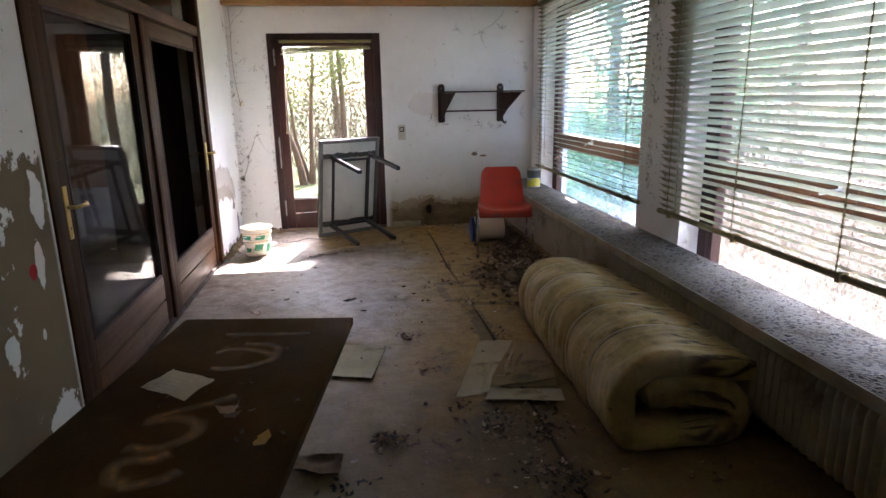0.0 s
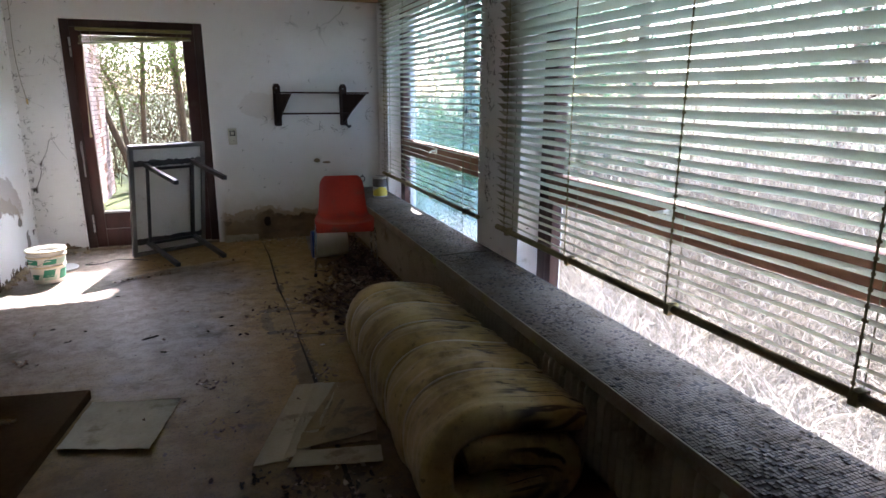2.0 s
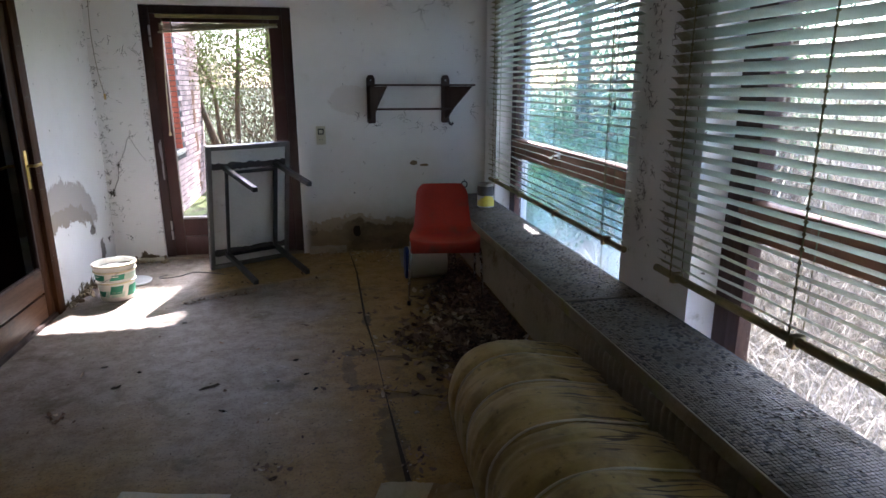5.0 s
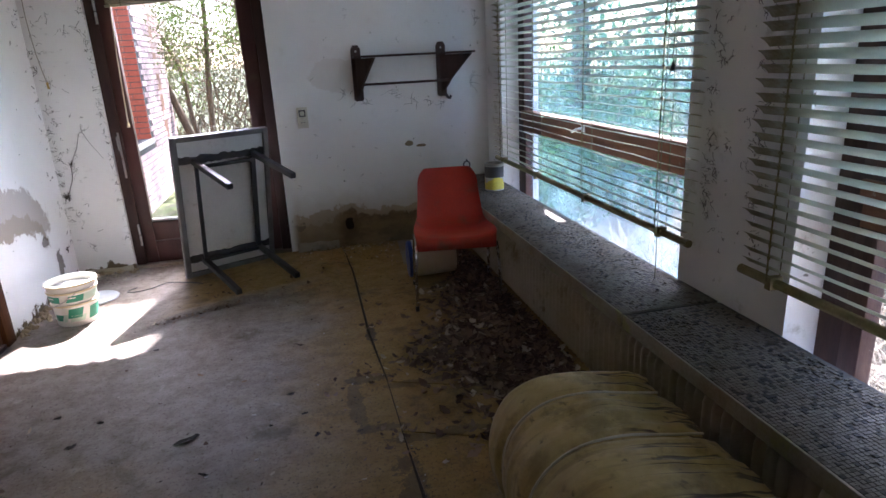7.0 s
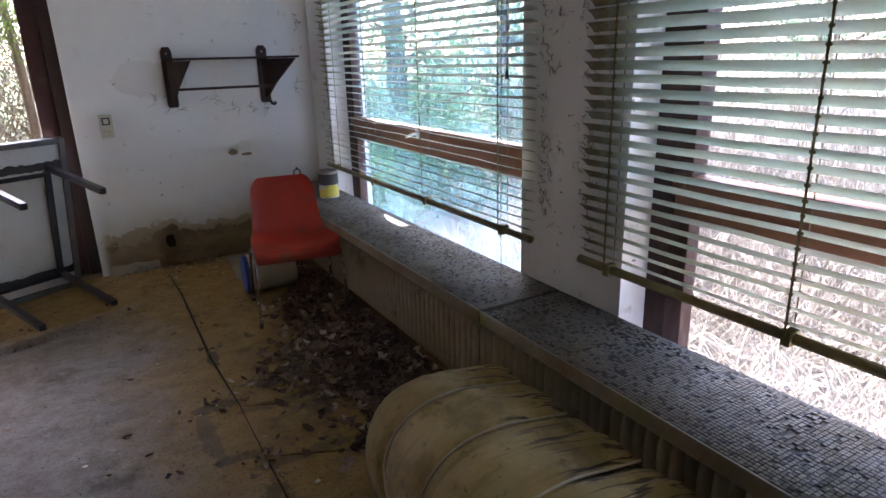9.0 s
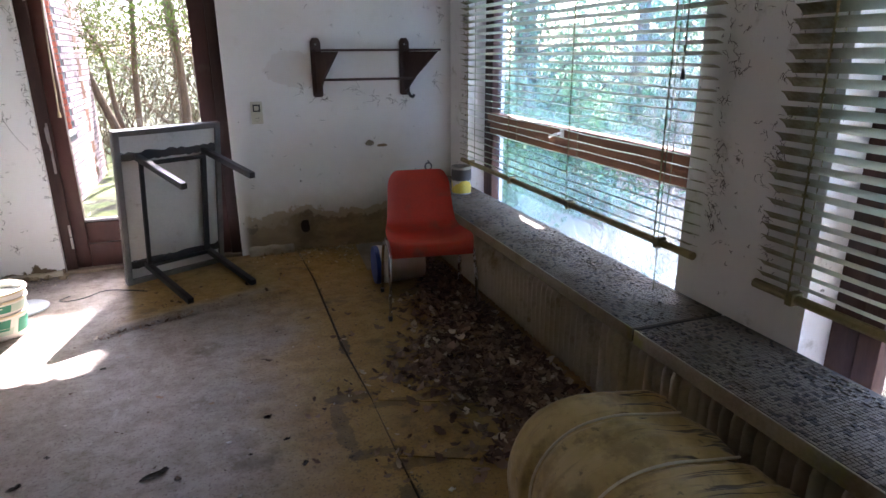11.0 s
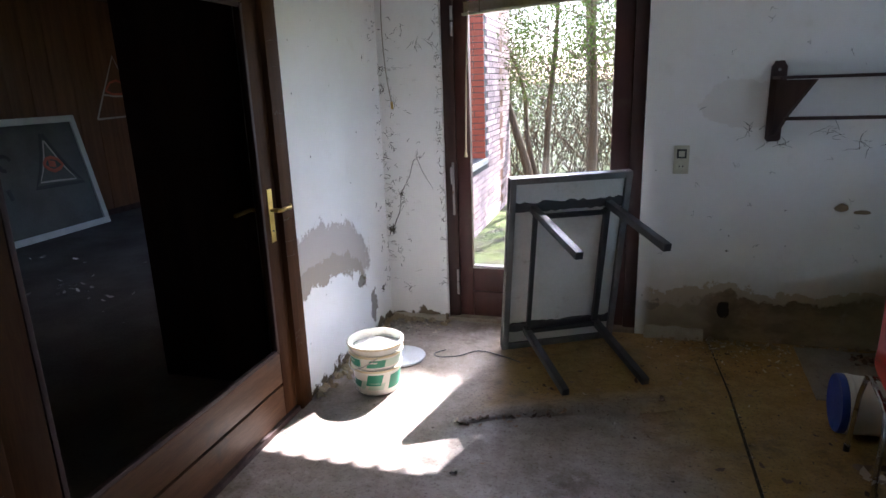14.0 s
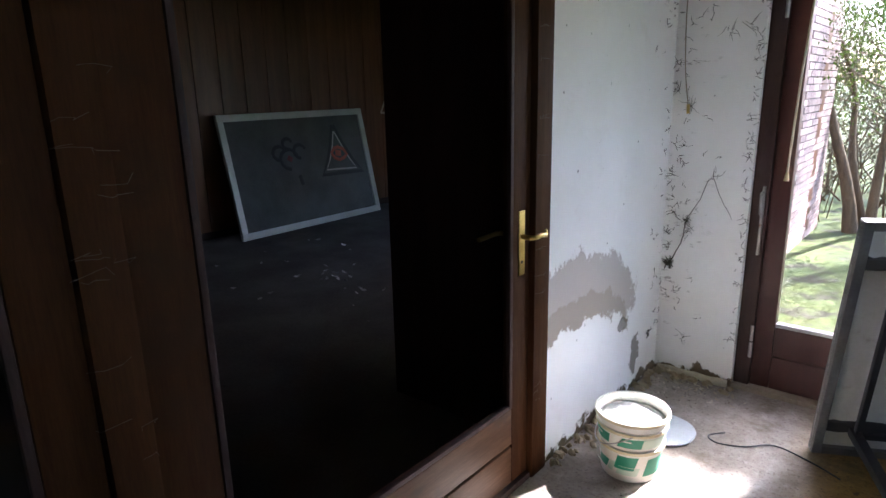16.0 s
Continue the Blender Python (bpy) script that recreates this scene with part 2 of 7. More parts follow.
def floor_material():
    """Worn ochre sheet flooring under grey dust, dirtier in places; the near end's dimness is in the colour."""
    m, n, l, p = material("floor_sheet")
    co = n.new("ShaderNodeTexCoord").outputs["Object"]
    sep = n.new("ShaderNodeSeparateXYZ")
    l.new(co, sep.inputs[0])
    broad, mid = noise_of(n, l, co, 0.9, 6), noise_of(n, l, co, 9.0, 10, 0.74)
    fine, grit = noise_of(n, l, co, 70.0, 5, 0.7), noise_of(n, l, co, 190.0, 2)
    col = mix(n, l, band(n, l, mid, 0.3, 0.7), (0.38, 0.235, 0.060), (0.265, 0.160, 0.038))
    side = calc(n, l, "ADD", sep.outputs["X"], calc(n, l, "MULTIPLY", calc(n, l, "SUBTRACT", broad, 0.5), 1.6))
    grey = mix(n, l, band(n, l, mid, 0.35, 0.68), (0.285, 0.252, 0.228), (0.19, 0.162, 0.142))
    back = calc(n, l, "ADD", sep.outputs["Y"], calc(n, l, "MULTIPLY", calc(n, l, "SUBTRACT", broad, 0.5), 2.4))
    dusty = calc(n, l, "MULTIPLY", band(n, l, side, 1.35, 2.05, 0.92, 0.05), band(n, l, back, 3.2, 4.3, 0.05, 1.0))
    rise = calc(n, l, "SUBTRACT", sep.outputs["Y"], calc(n, l, "MULTIPLY", sep.outputs["X"], 0.44))
    beyond = calc(n, l, "MAXIMUM", band(n, l, rise, 5.36, 5.60, 1.0, 0.12), band(n, l, sep.outputs["X"], 0.70, 1.05, 1.0, 0.0))
    dusty = calc(n, l, "MULTIPLY", dusty, beyond)
    scuff = calc(n, l, "MULTIPLY", band(n, l, noise_of(n, l, co, 17.0, 8, 0.72, stretch=(1.0, 0.7, 1), shift=(6, 2, 0)), 0.52, 0.68, 0, 0.55), band(n, l, noise_of(n, l, co, 1.7, 4, shift=(1, 5, 0)), 0.42, 0.60))
    grey = mix(n, l, scuff, grey, (0.44, 0.41, 0.385))
    col = mix(n, l, dusty, col, grey)
    # dimness of the room's near end put into the colour, fading out with y
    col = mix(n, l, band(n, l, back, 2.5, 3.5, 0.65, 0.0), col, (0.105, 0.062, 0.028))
    col = mix(n, l, band(n, l, fine, 0.52, 0.68, 0, 0.7), col, (0.07, 0.046, 0.022))
    col = mix(n, l, band(n, l, noise_of(n, l, co, 2.3, 9, 0.72, shift=(4, 4, 0)), 0.53, 0.68, 0, 0.7), col, (0.085, 0.056, 0.026))
    wob = noise_of(n, l, co, 11.0, 9, 0.78)
    for cx, cy, rx, ry, am in ((1.905, 4.44, 0.035, 0.24, 0.5), (1.97, 4.68, 0.12, 0.04, 0.6), (1.98, 4.24, 0.12, 0.03, 0.55), (2.22, 4.57, 0.22, 0.03, 0.5), (2.20, 4.13, 0.22, 0.03, 0.5), (2.05, 5.20, 0.03, 0.12, 0.8), (2.05, 3.6, 0.06, 0.45, 0.6), (1.98, 2.25, 0.35, 0.35, 0.45)):
        col = mix(n, l, calc(n, l, "MULTIPLY", blob(n, l, sep, cx, cy, rx, ry, "X", "Y", wob, 3.6), am), col, (0.07, 0.05, 0.03))
    col = mix(n, l, band(n, l, grit, 0.70, 0.78, 0, 0.5), col, (0.50, 0.46, 0.40))
    for st, sh in (((1.2, 14, 1), (0, 0, 0)), ((12, 1.5, 1), (5, 3, 0))):
        col = mix(n, l, band(n, l, noise_of(n, l, co, 2.2, 6, 0.7, st, sh), 0.60, 0.72, 0, 0.3), col, (0.27, 0.215, 0.15))
    l.new(col, p.inputs["Base Color"])
    l.new(band(n, l, mid, 0.3, 0.7, 0.42, 0.68), p.inputs["Roughness"])
    p.inputs["Specular IOR Level"].default_value = 0.36
    bump(n, l, p, calc(n, l, "ADD", calc(n, l, "MULTIPLY", mid, 0.6), calc(n, l, "MULTIPLY", fine, 0.4)), 0.5, 0.006)
    return m


WALL_FAR, WALL_LEFT, WALL_RIGHT, WALL_PLAIN = plaster("plaster_far", "far"), plaster("plaster_left", "left"), plaster("plaster_right", "right"), plaster("plaster", "plain")
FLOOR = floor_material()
JOINT = surface("joint_dirt", (0.022, 0.015, 0.008), (0.045, 0.032, 0.018), (0.9, 1.0))
WOOD = surface("varnished_wood", (0.072, 0.030, 0.010), (0.036, 0.014, 0.006), (0.50, 0.70), 2.0, 30, 0.15, 0.002, stretch=(6, 6, 0.5), dirt=(0.042, 0.020, 0.009), dirt_scale=3.0, spec=0.08)
WOOD_RAIL = surface("varnished_rail_wood", (0.12, 0.052, 0.016), (0.062, 0.025, 0.009), (0.42, 0.62), 2.0, 30, 0.15, 0.002, stretch=(6, 0.5, 6), dirt=(0.05, 0.026, 0.014), dirt_scale=3.0, spec=0.35)
WOOD_DARK = surface("dark_wood", (0.046, 0.018, 0.012), (0.026, 0.010, 0.008), (0.55, 0.8), 2.0, 40, 0.2, 0.002, stretch=(5, 5, 0.6))
WOOD_RED = surface("red_brown_door_wood", (0.060, 0.016, 0.012), (0.036, 0.010, 0.008), (0.4, 0.6), 2.0, 40, 0.2, 0.002, stretch=(5, 5, 0.6), dirt=(0.06, 0.035, 0.025), dirt_scale=6)
# one window wood, light put into colour: sunlit for rails, backlit for uprights
WOOD_WINDOW = surface("weathered_sunlit_wood", (0.24, 0.095, 0.035), (0.14, 0.052, 0.021), (0.5, 0.75), 3.0, 50, 0.3, 0.002, stretch=(5, 0.7, 5), dirt=(0.34, 0.30, 0.24), dirt_at=(0.64, 0.74), dirt_scale=9)
WOOD_SHADED = surface("backlit_window_wood", (0.070, 0.026, 0.014), (0.040, 0.015, 0.009), (0.5, 0.75), 3.0, 50, 0.3, 0.002, stretch=(5, 5, 0.7), dirt=(0.12, 0.09, 0.06), dirt_at=(0.64, 0.74), dirt_scale=9)
WOOD_BEAM = surface("pine_beam", (0.42, 0.24, 0.095), (0.30, 0.155, 0.06), (0.5, 0.7), 2.0, 40, 0.15, 0.002, stretch=(0.5, 6, 6))
PANEL_HALL = surface("hall_panelling", (0.19, 0.075, 0.028), (0.11, 0.042, 0.016), (0.4, 0.6), 2.5, 30, 0.15, 0.002, stretch=(6, 6, 0.4))
HALL_FLOOR = surface("hall_floor", (0.10, 0.09, 0.08), (0.06, 0.053, 0.047), (0.5, 0.8), 1.5, 60, 0.3, 0.004)
BRASS = surface("tarnished_brass", (0.60, 0.44, 0.16), (0.42, 0.29, 0.09), (0.25, 0.5), 20, 120, 0.1, 0.001, metal=1.0)
STEEL = surface("dull_steel", (0.50, 0.50, 0.50), (0.36, 0.35, 0.34), (0.25, 0.5), 20, 150, 0.05, 0.001, metal=1.0, dirt=(0.22, 0.14, 0.09), dirt_scale=14)
CHROME = surface("worn_chrome", (0.72, 0.72, 0.72), (0.58, 0.57, 0.56), (0.12, 0.35), 15, 150, 0.03, 0.001, metal=1.0, dirt=(0.20, 0.12, 0.07), dirt_at=(0.6, 0.72), dirt_scale=22)
DARK_STEEL = surface("dark_painted_steel", (0.045, 0.045, 0.052), (0.028, 0.027, 0.03), (0.28, 0.5), 8, 90, 0.15, 0.001, dirt=(0.14, 0.12, 0.10), dirt_at=(0.6, 0.75), dirt_scale=9)
SLAT = surface("pale_green_slat", (0.59, 0.63, 0.52), (0.49, 0.53, 0.41), (0.35, 0.6), 5, 60, 0.1, 0.0008, dirt=(0.30, 0.28, 0.17), dirt_at=(0.58, 0.78), dirt_scale=7, stretch=(1, 1, 1))
n_, l_ = SLAT.node_tree.nodes, SLAT.node_tree.links
sx_ = n_.new("ShaderNodeSeparateXYZ")
co_ = n_.new("ShaderNodeTexCoord").outputs["Object"]
l_.new(co_, sx_.inputs[0])
ends_ = calc(n_, l_, "ADD", band(n_, l_, sx_.outputs["Y"], 0.06, 0.20, 1, 0), band(n_, l_, sx_.outputs["Y"], 2.28, 2.43), True)
ends_ = calc(n_, l_, "MULTIPLY", ends_, band(n_, l_, noise_of(n_, l_, co_, 18.0, 6, 0.7), 0.3, 0.6, 0.5, 1.0))
was_ = n_["Principled BSDF"].inputs["Base Color"].links[0].from_socket
l_.new(mix(n_, l_, ends_, was_, (0.17, 0.145, 0.055)), n_["Principled BSDF"].inputs["Base Color"])
tl_, mx_ = n_.new("ShaderNodeBsdfTranslucent"), n_.new("ShaderNodeMixShader")
l_.new(mix(n_, l_, ends_, (0.66, 0.72, 0.62), (0.22, 0.19, 0.08)), tl_.inputs["Color"])
mx_.inputs[0].default_value = 0.28
l_.new(n_["Principled BSDF"].outputs[0], mx_.inputs[1])
l_.new(tl_.outputs[0], mx_.inputs[2])
l_.new(mx_.outputs[0], n_["Material Output"].inputs["Surface"])
RAIL = surface("dirty_olive_rail", (0.27, 0.225, 0.085), (0.17, 0.14, 0.055), (0.4, 0.65), 6, 70, 0.2, 0.001)
CORD = surface("grimy_cord", (0.20, 0.18, 0.09), (0.11, 0.10, 0.055), (0.8, 0.95), 30, 200, 0.0)
TAPE = surface("ladder_tape", (0.27, 0.235, 0.10), (0.15, 0.13, 0.06), (0.8, 0.95), 30, 200, 0.0)
PANE_DUSTY = glass("dusty_window_pane", (0.32, 0.56, 0.67), (0.05, 0.20))
PANE = glass("window_pane", (0.75, 0.8, 0.82), (0.0, 0.02))
PANE_CLEAR = glass("door_pane", (0.7, 0.72, 0.72), (0.0, 0.0015), mirror=0.02)
PANE_DOOR = glass("partition_pane", (0.45, 0.45, 0.44), (0.0, 0.03), (0.86, 0.88, 0.87), 0.03, 0.42)


# ---- mesh helpers ----
def box(bm, x0, x1, y0, y1, z0, z1, bevel=0.0, m=None):
    vs = [bm.verts.new((x, y, z)) for x in (x0, x1) for y in (y0, y1) for z in (z0, z1)]
    fs = [bm.faces.new([vs[i] for i in q]) for q in ((0, 1, 3, 2), (4, 6, 7, 5), (0, 4, 5, 1), (2, 3, 7, 6), (0, 2, 6, 4), (1, 5, 7, 3))]
    if bevel:
        es = list({e for f in fs for e in f.edges})
        got = bmesh.ops.bevel(bm, geom=es, offset=bevel, segments=2, profile=0.6, affect="EDGES")
        vs = list({v for f in got["faces"] for v in f.verts} | {v for v in vs if v.is_valid})
    if m is not None:
        bmesh.ops.transform(bm, matrix=m, verts=[v for v in vs if v.is_valid])
    return bm


def slab(*a, bevel=0.0, m=None):
    return box(bmesh.new(), *a, bevel=bevel, m=m)


def ring_tube(bm, pts, radius, sides=8, close_ends=True):
    """A tube along a line of points; radius is a number or one for each point."""
    pts = [Vector(p) for p in pts]
    rads = radius if isinstance(radius, (list, tuple)) else [radius] * len(pts)
    side = None
    rings = []
    for i, p in enumerate(pts):
        d = (pts[min(i + 1, len(pts) - 1)] - pts[max(i - 1, 0)]).normalized()
        if side is None:
            side = d.orthogonal().normalized()
        side = (side - d * side.dot(d)).normalized()
        up = d.cross(side)
        rings.append([bm.verts.new(p + rads[i] * (math.cos(a) * side + math.sin(a) * up)) for a in [2 * math.pi * k / sides for k in range(sides)]])
    for r0, r1 in zip(rings, rings[1:]):
        for k in range(sides):
            bm.faces.new((r0[k], r0[(k + 1) % sides], r1[(k + 1) % sides], r1[k]))
    if close_ends:
        bm.faces.new(rings[0][::-1])
        bm.faces.new(rings[-1])
    return bm


def tube(pts, radius, sides=8):
    return ring_tube(bmesh.new(), pts, radius, sides)


def lathe(profile, sides=32, m=None, bm=None):
    """Turns (radius, height) pairs round the z axis."""
    bm = bm or bmesh.new()
    rings = []
    for r, z in profile:
        if r < 1e-5:
            rings.append([bm.verts.new((0, 0, z))])
        else:
            rings.append([bm.verts.new((r * math.cos(2 * math.pi * k / sides), r * math.sin(2 * math.pi * k / sides), z)) for k in range(sides)])
    for a, b in zip(rings, rings[1:]):
        for k in range(sides):
            q = [a[k % len(a)], a[(k + 1) % len(a)], b[(k + 1) % len(b)], b[k % len(b)]]
            q = list(dict.fromkeys(q))
            if len(q) > 2:
                bm.faces.new(q)
    if m is not None:
        bmesh.ops.transform(bm, matrix=m, verts=[v for r in rings for v in r])
    return bm


def mesh_of(name, bm, mat, smooth=35):
    bmesh.ops.recalc_face_normals(bm, faces=bm.faces)
    me = bpy.data.meshes.new(name)
    bm.to_mesh(me)
    bm.free()
    if mat:
        me.materials.append(mat)
    if smooth:
        me.shade_smooth()
        me.set_sharp_from_angle(angle=radians(smooth))
    return me


def thing(name, at, label, category, group="", kind=""):
    ob = new(name)
    ob.empty_display_size = 0.1
    ob.location = at
    return tagged(ob, label, category, group, kind)


def part(name, bm, mat, parent, label="", smooth=35, at=None):
    ob = new(name, mesh_of(name, bm, mat, smooth))
    ob.parent = parent
    if at is not None:
        ob.matrix_basis = at if isinstance(at, Matrix) else Matrix.Translation(at)
    return tagged(ob, label)


def solid(name, bm, mat, label, category, kind="", at=(0, 0, 0), smooth=35, group=""):
    ob = new(name, mesh_of(name, bm, mat, smooth))
    ob.location = at
    return tagged(ob, label, category, group, kind)


def pieces(name, data, parent, places):
    """Alike pieces on one mesh, each an object of its own."""
    for m in places:
        ob = new(name, data)
        ob.parent = parent
        ob.matrix_basis = m


# ---- the room's shell ----
X_L, X_R, Y_F, Y_B, Z_C = 0.0, 3.33, 7.0, -1.8, 2.6
SILL_Z = 0.512


def wall_with_openings(name, axis, at, thick, u0, u1, z0, z1, holes, mat, label):
    """A wall in pieces round rectangular holes (u0, u1, z0, z1), as one mesh."""
    bm = bmesh.new()

    def put(a, b, c, d):
        if b - a > 1e-4 and d - c > 1e-4:
            box(bm, *((at, at + thick, a, b, c, d) if axis == "x" else (a, b, at, at + thick, c, d)))
    u = u0
    for h in sorted(holes):
        put(u, h[0], z0, z1)
        put(h[0], h[1], z0, h[2])
        put(h[0], h[1], h[3], z1)
        u = h[1]
    put(u, u1, z0, z1)
    bmesh.ops.remove_doubles(bm, verts=bm.verts, dist=1e-4)
    return solid(name, bm, mat, label, "wall", "structure", smooth=0)


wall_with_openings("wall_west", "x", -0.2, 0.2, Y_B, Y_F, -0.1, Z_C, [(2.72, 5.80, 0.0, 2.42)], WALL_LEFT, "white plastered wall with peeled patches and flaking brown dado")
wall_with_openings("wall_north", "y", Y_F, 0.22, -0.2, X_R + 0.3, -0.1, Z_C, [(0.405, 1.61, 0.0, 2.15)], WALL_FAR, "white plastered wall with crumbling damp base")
wall_with_openings("wall_east", "x", X_R, 0.3, Y_B, Y_F, -0.1, Z_C, [(1.26, 3.60, 0.22, 2.36), (4.22, 6.62, 0.22, 2.36)], WALL_RIGHT, "white plastered window wall spotted with mould")
# unseen end wall, given dark panelling to cut bounced light nearby
wall_with_openings("wall_south", "y", Y_B - 0.2, 0.2, -0.2, X_R + 0.3, -0.1, Z_C, [], PANEL_HALL, "unseen closing wall, dark brown to dim the room's near end")
solid("ceiling", slab(-0.2, X_R + 0.3, Y_B - 0.2, Y_F + 0.22, Z_C, Z_C + 0.15), WALL_PLAIN, "plain whitewashed ceiling", "ceiling", "structure", smooth=0)
beam = solid("ceiling_beam", slab(0.0, X_R, 6.86, 6.998, 2.415, Z_C - 0.002, bevel=0.006), WOOD_BEAM, "honey-brown pine beam along the wall top", "beam", "structure")

# floor: a dirty base with sheets laid on it, joints open between them
floor = solid("floor", slab(-0.2, X_R + 0.1, Y_B, Y_F + 0.2, -0.1, -0.006), JOINT, "worn ochre sheet floor, dusty, with open joints", "floor", "structure", smooth=0)


def sheet(corners, name="floor_sheet", lift=0.0, sag=0.0):
    bm = bmesh.new()
    lo = [bm.verts.new((x, y, -0.006)) for x, y in corners]
    hi = [bm.verts.new((x, y, lift)) for x, y in corners]
    bm.faces.new(hi)
    for i in range(len(lo)):
        j = (i + 1) % len(lo)
        bm.faces.new((lo[i], lo[j], hi[j], hi[i]))
    part(name, bm, FLOOR, floor, smooth=0)


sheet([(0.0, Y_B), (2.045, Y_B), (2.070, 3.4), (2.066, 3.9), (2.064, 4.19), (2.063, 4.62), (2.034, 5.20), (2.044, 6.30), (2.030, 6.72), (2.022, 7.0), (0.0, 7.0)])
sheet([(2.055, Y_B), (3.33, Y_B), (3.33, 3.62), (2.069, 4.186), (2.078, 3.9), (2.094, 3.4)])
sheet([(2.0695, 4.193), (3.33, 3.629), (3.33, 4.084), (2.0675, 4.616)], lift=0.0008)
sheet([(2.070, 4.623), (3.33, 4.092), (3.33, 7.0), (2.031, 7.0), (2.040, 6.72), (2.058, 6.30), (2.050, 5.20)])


# ---- glazed partition to the hall: two tall leaves with lights above ----
def leaf(name, y0, y1, label, handle_y, lever, glazed=True):
    d = thing(name, (0, y0, 0), label, "door", "glazed hall doors", "structure")
    w = y1 - y0
    xo, xi = -0.012, -0.058
    part("stile", slab(xi, xo, 0.0, 0.135, 0.03, 1.985, bevel=0.004), WOOD, d)
    part("stile", slab(xi, xo, w - 0.105, w, 0.03, 1.985, bevel=0.004), WOOD, d)
    part("rail", slab(xi, xo, 0.137, w - 0.107, 1.885, 1.985, bevel=0.004), WOOD_RAIL, d)
    part("bottom_board", slab(xi, xo, 0.137, w - 0.107, 0.03, 0.188, bevel=0.006), WOOD_RAIL, d)
    part("bottom_board", slab(xi, xo, 0.137, w - 0.107, 0.200, 0.352, bevel=0.006), WOOD_RAIL, d)
    for a in ((0.137, 0.155, 0.354, 1.883), (w - 0.125, w - 0.107, 0.354, 1.883), (0.157, w - 0.127, 0.354, 0.372), (0.157, w - 0.127, 1.865, 1.883)):
        part("glazing_bead", slab(-0.030, -0.010, *a, bevel=0.004), WOOD_DARK, d)
    if glazed:
        g = part("pane", slab(-0.041, -0.036, 0.138, w - 0.108, 0.353, 1.884), PANE_DOOR, d, smooth=0)
        g.visible_shadow = False
    h = part("lock_plate", slab(-0.012, -0.008, handle_y - 0.019, handle_y + 0.019, 0.875, 1.115, bevel=0.0015), BRASS, d, "tarnished brass lock plate")
    hz = 1.02
    part("lever_handle", tube([(-0.009, handle_y, hz), (0.028, handle_y, hz), (0.040, handle_y + lever * 0.012, hz), (0.044, handle_y + lever * 0.045, hz + 0.004), (0.042, handle_y + lever * 0.078, hz - 0.002), (0.036, handle_y + lever * 0.092, hz + 0.012)], [0.009, 0.009, 0.009, 0.0085, 0.010, 0.006], 10), BRASS, h)
    part("back_lever", tube([(-0.059, handle_y, hz), (-0.10, handle_y, hz), (-0.112, handle_y - lever * 0.012, hz), (-0.114, handle_y - lever * 0.12, hz - 0.004)], 0.009, 10), BRASS, d)
    part("keyhole", lathe([(0, 0), (0.006, 0), (0.006, 0.002), (0, 0.002)], 12, pose(-0.0085, handle_y, 0.925, 0, 90, 0)), DARK_STEEL, h)
    return d


part_frame = thing("door_frame", (0, 2.72, 0), "brown varnished wooden frame of the glazed hall doors", "door frame", kind="structure")
FW = 5.80 - 2.72
for a, b in ((0.0, 0.095), (FW - 0.105, FW)):
    part("post", slab(-0.10, 0.012, a, b, 0.0, 2.42, bevel=0.004), WOOD, part_frame)
part("mullion", slab(-0.10, 0.006, 1.463, 1.553, 0.0, 1.998, bevel=0.004), WOOD, part_frame)
part("transom", slab(-0.10, 0.010, 0.097, FW - 0.107, 2.0, 2.075, bevel=0.004), WOOD_RAIL, part_frame)
part("head", slab(-0.10, 0.010, 0.097, FW - 0.107, 2.345, 2.42, bevel=0.004), WOOD_RAIL, part_frame)
part("mullion", slab(-0.095, 0.004, 1.463, 1.553, 2.077, 2.343, bevel=0.004), WOOD, part_frame)
for a, b in ((0.097, 1.461), (1.555, FW - 0.107)):
    g = part("pane", slab(-0.045, -0.040, a, b, 2.076, 2.344), PANE_DOOR, part_frame, smooth=0)
    g.visible_shadow = False
part("threshold", slab(-0.10, 0.004, 0.097, FW - 0.107, -0.004, 0.026, bevel=0.004), WOOD_DARK, part_frame)
leaf("door_1", 2.818, 4.180, "brown glazed wooden door with brass lever handle, closed", 0.075, 1)
leaf("door_2", 4.276, 5.692, "brown wooden door with its glass gone, by the white wall", 1.416 - 0.055, 1, False)

# ---- the dark hall behind the glass ----
HX, HY0, HY1 = -5.1, -1.8, 11.6
solid("hall_floor", slab(HX - 0.2, -0.2, HY0, HY1, -0.1, -0.004), HALL_FLOOR, "dark dusty hall floor", "floor", "structure", smooth=0)
solid("hall_ceiling", slab(HX - 0.2, -0.2, HY0, HY1, 2.75, 2.9), PANEL_HALL, "dark wooden hall ceiling", "ceiling", "structure", smooth=0)
hall_wall = solid("wall_hall_west", slab(HX - 0.2, HX, HY0, HY1, -0.1, 2.75), WOOD_DARK, "brown wood-panelled hall wall", "wall", "structure", smooth=0)
for k in range(44):
    y = HY0 + 0.3 * k
    part("panel", slab(HX, HX + 0.016, y + 0.004, y + 0.296, 0.08, 2.74, bevel=0.003), PANEL_HALL, hall_wall)
solid("wall_hall_north", slab(HX - 0.2, -0.1, HY1, HY1 + 0.2, -0.1, 2.75), PANEL_HALL, "brown wood-panelled hall wall", "wall", "structure", smooth=0)
solid("wall_hall_south", slab(HX - 0.2, -0.2, HY0 - 0.2, HY0, -0.1, 2.75), PANEL_HALL, "brown wood-panelled hall wall", "wall", "structure", smooth=0)
solid("wall_partition", slab(-0.955, -0.201, 5.90, 6.0, -0.004, 2.75), WOOD_DARK, "dark wooden partition in the hall", "wall", "structure", smooth=0)

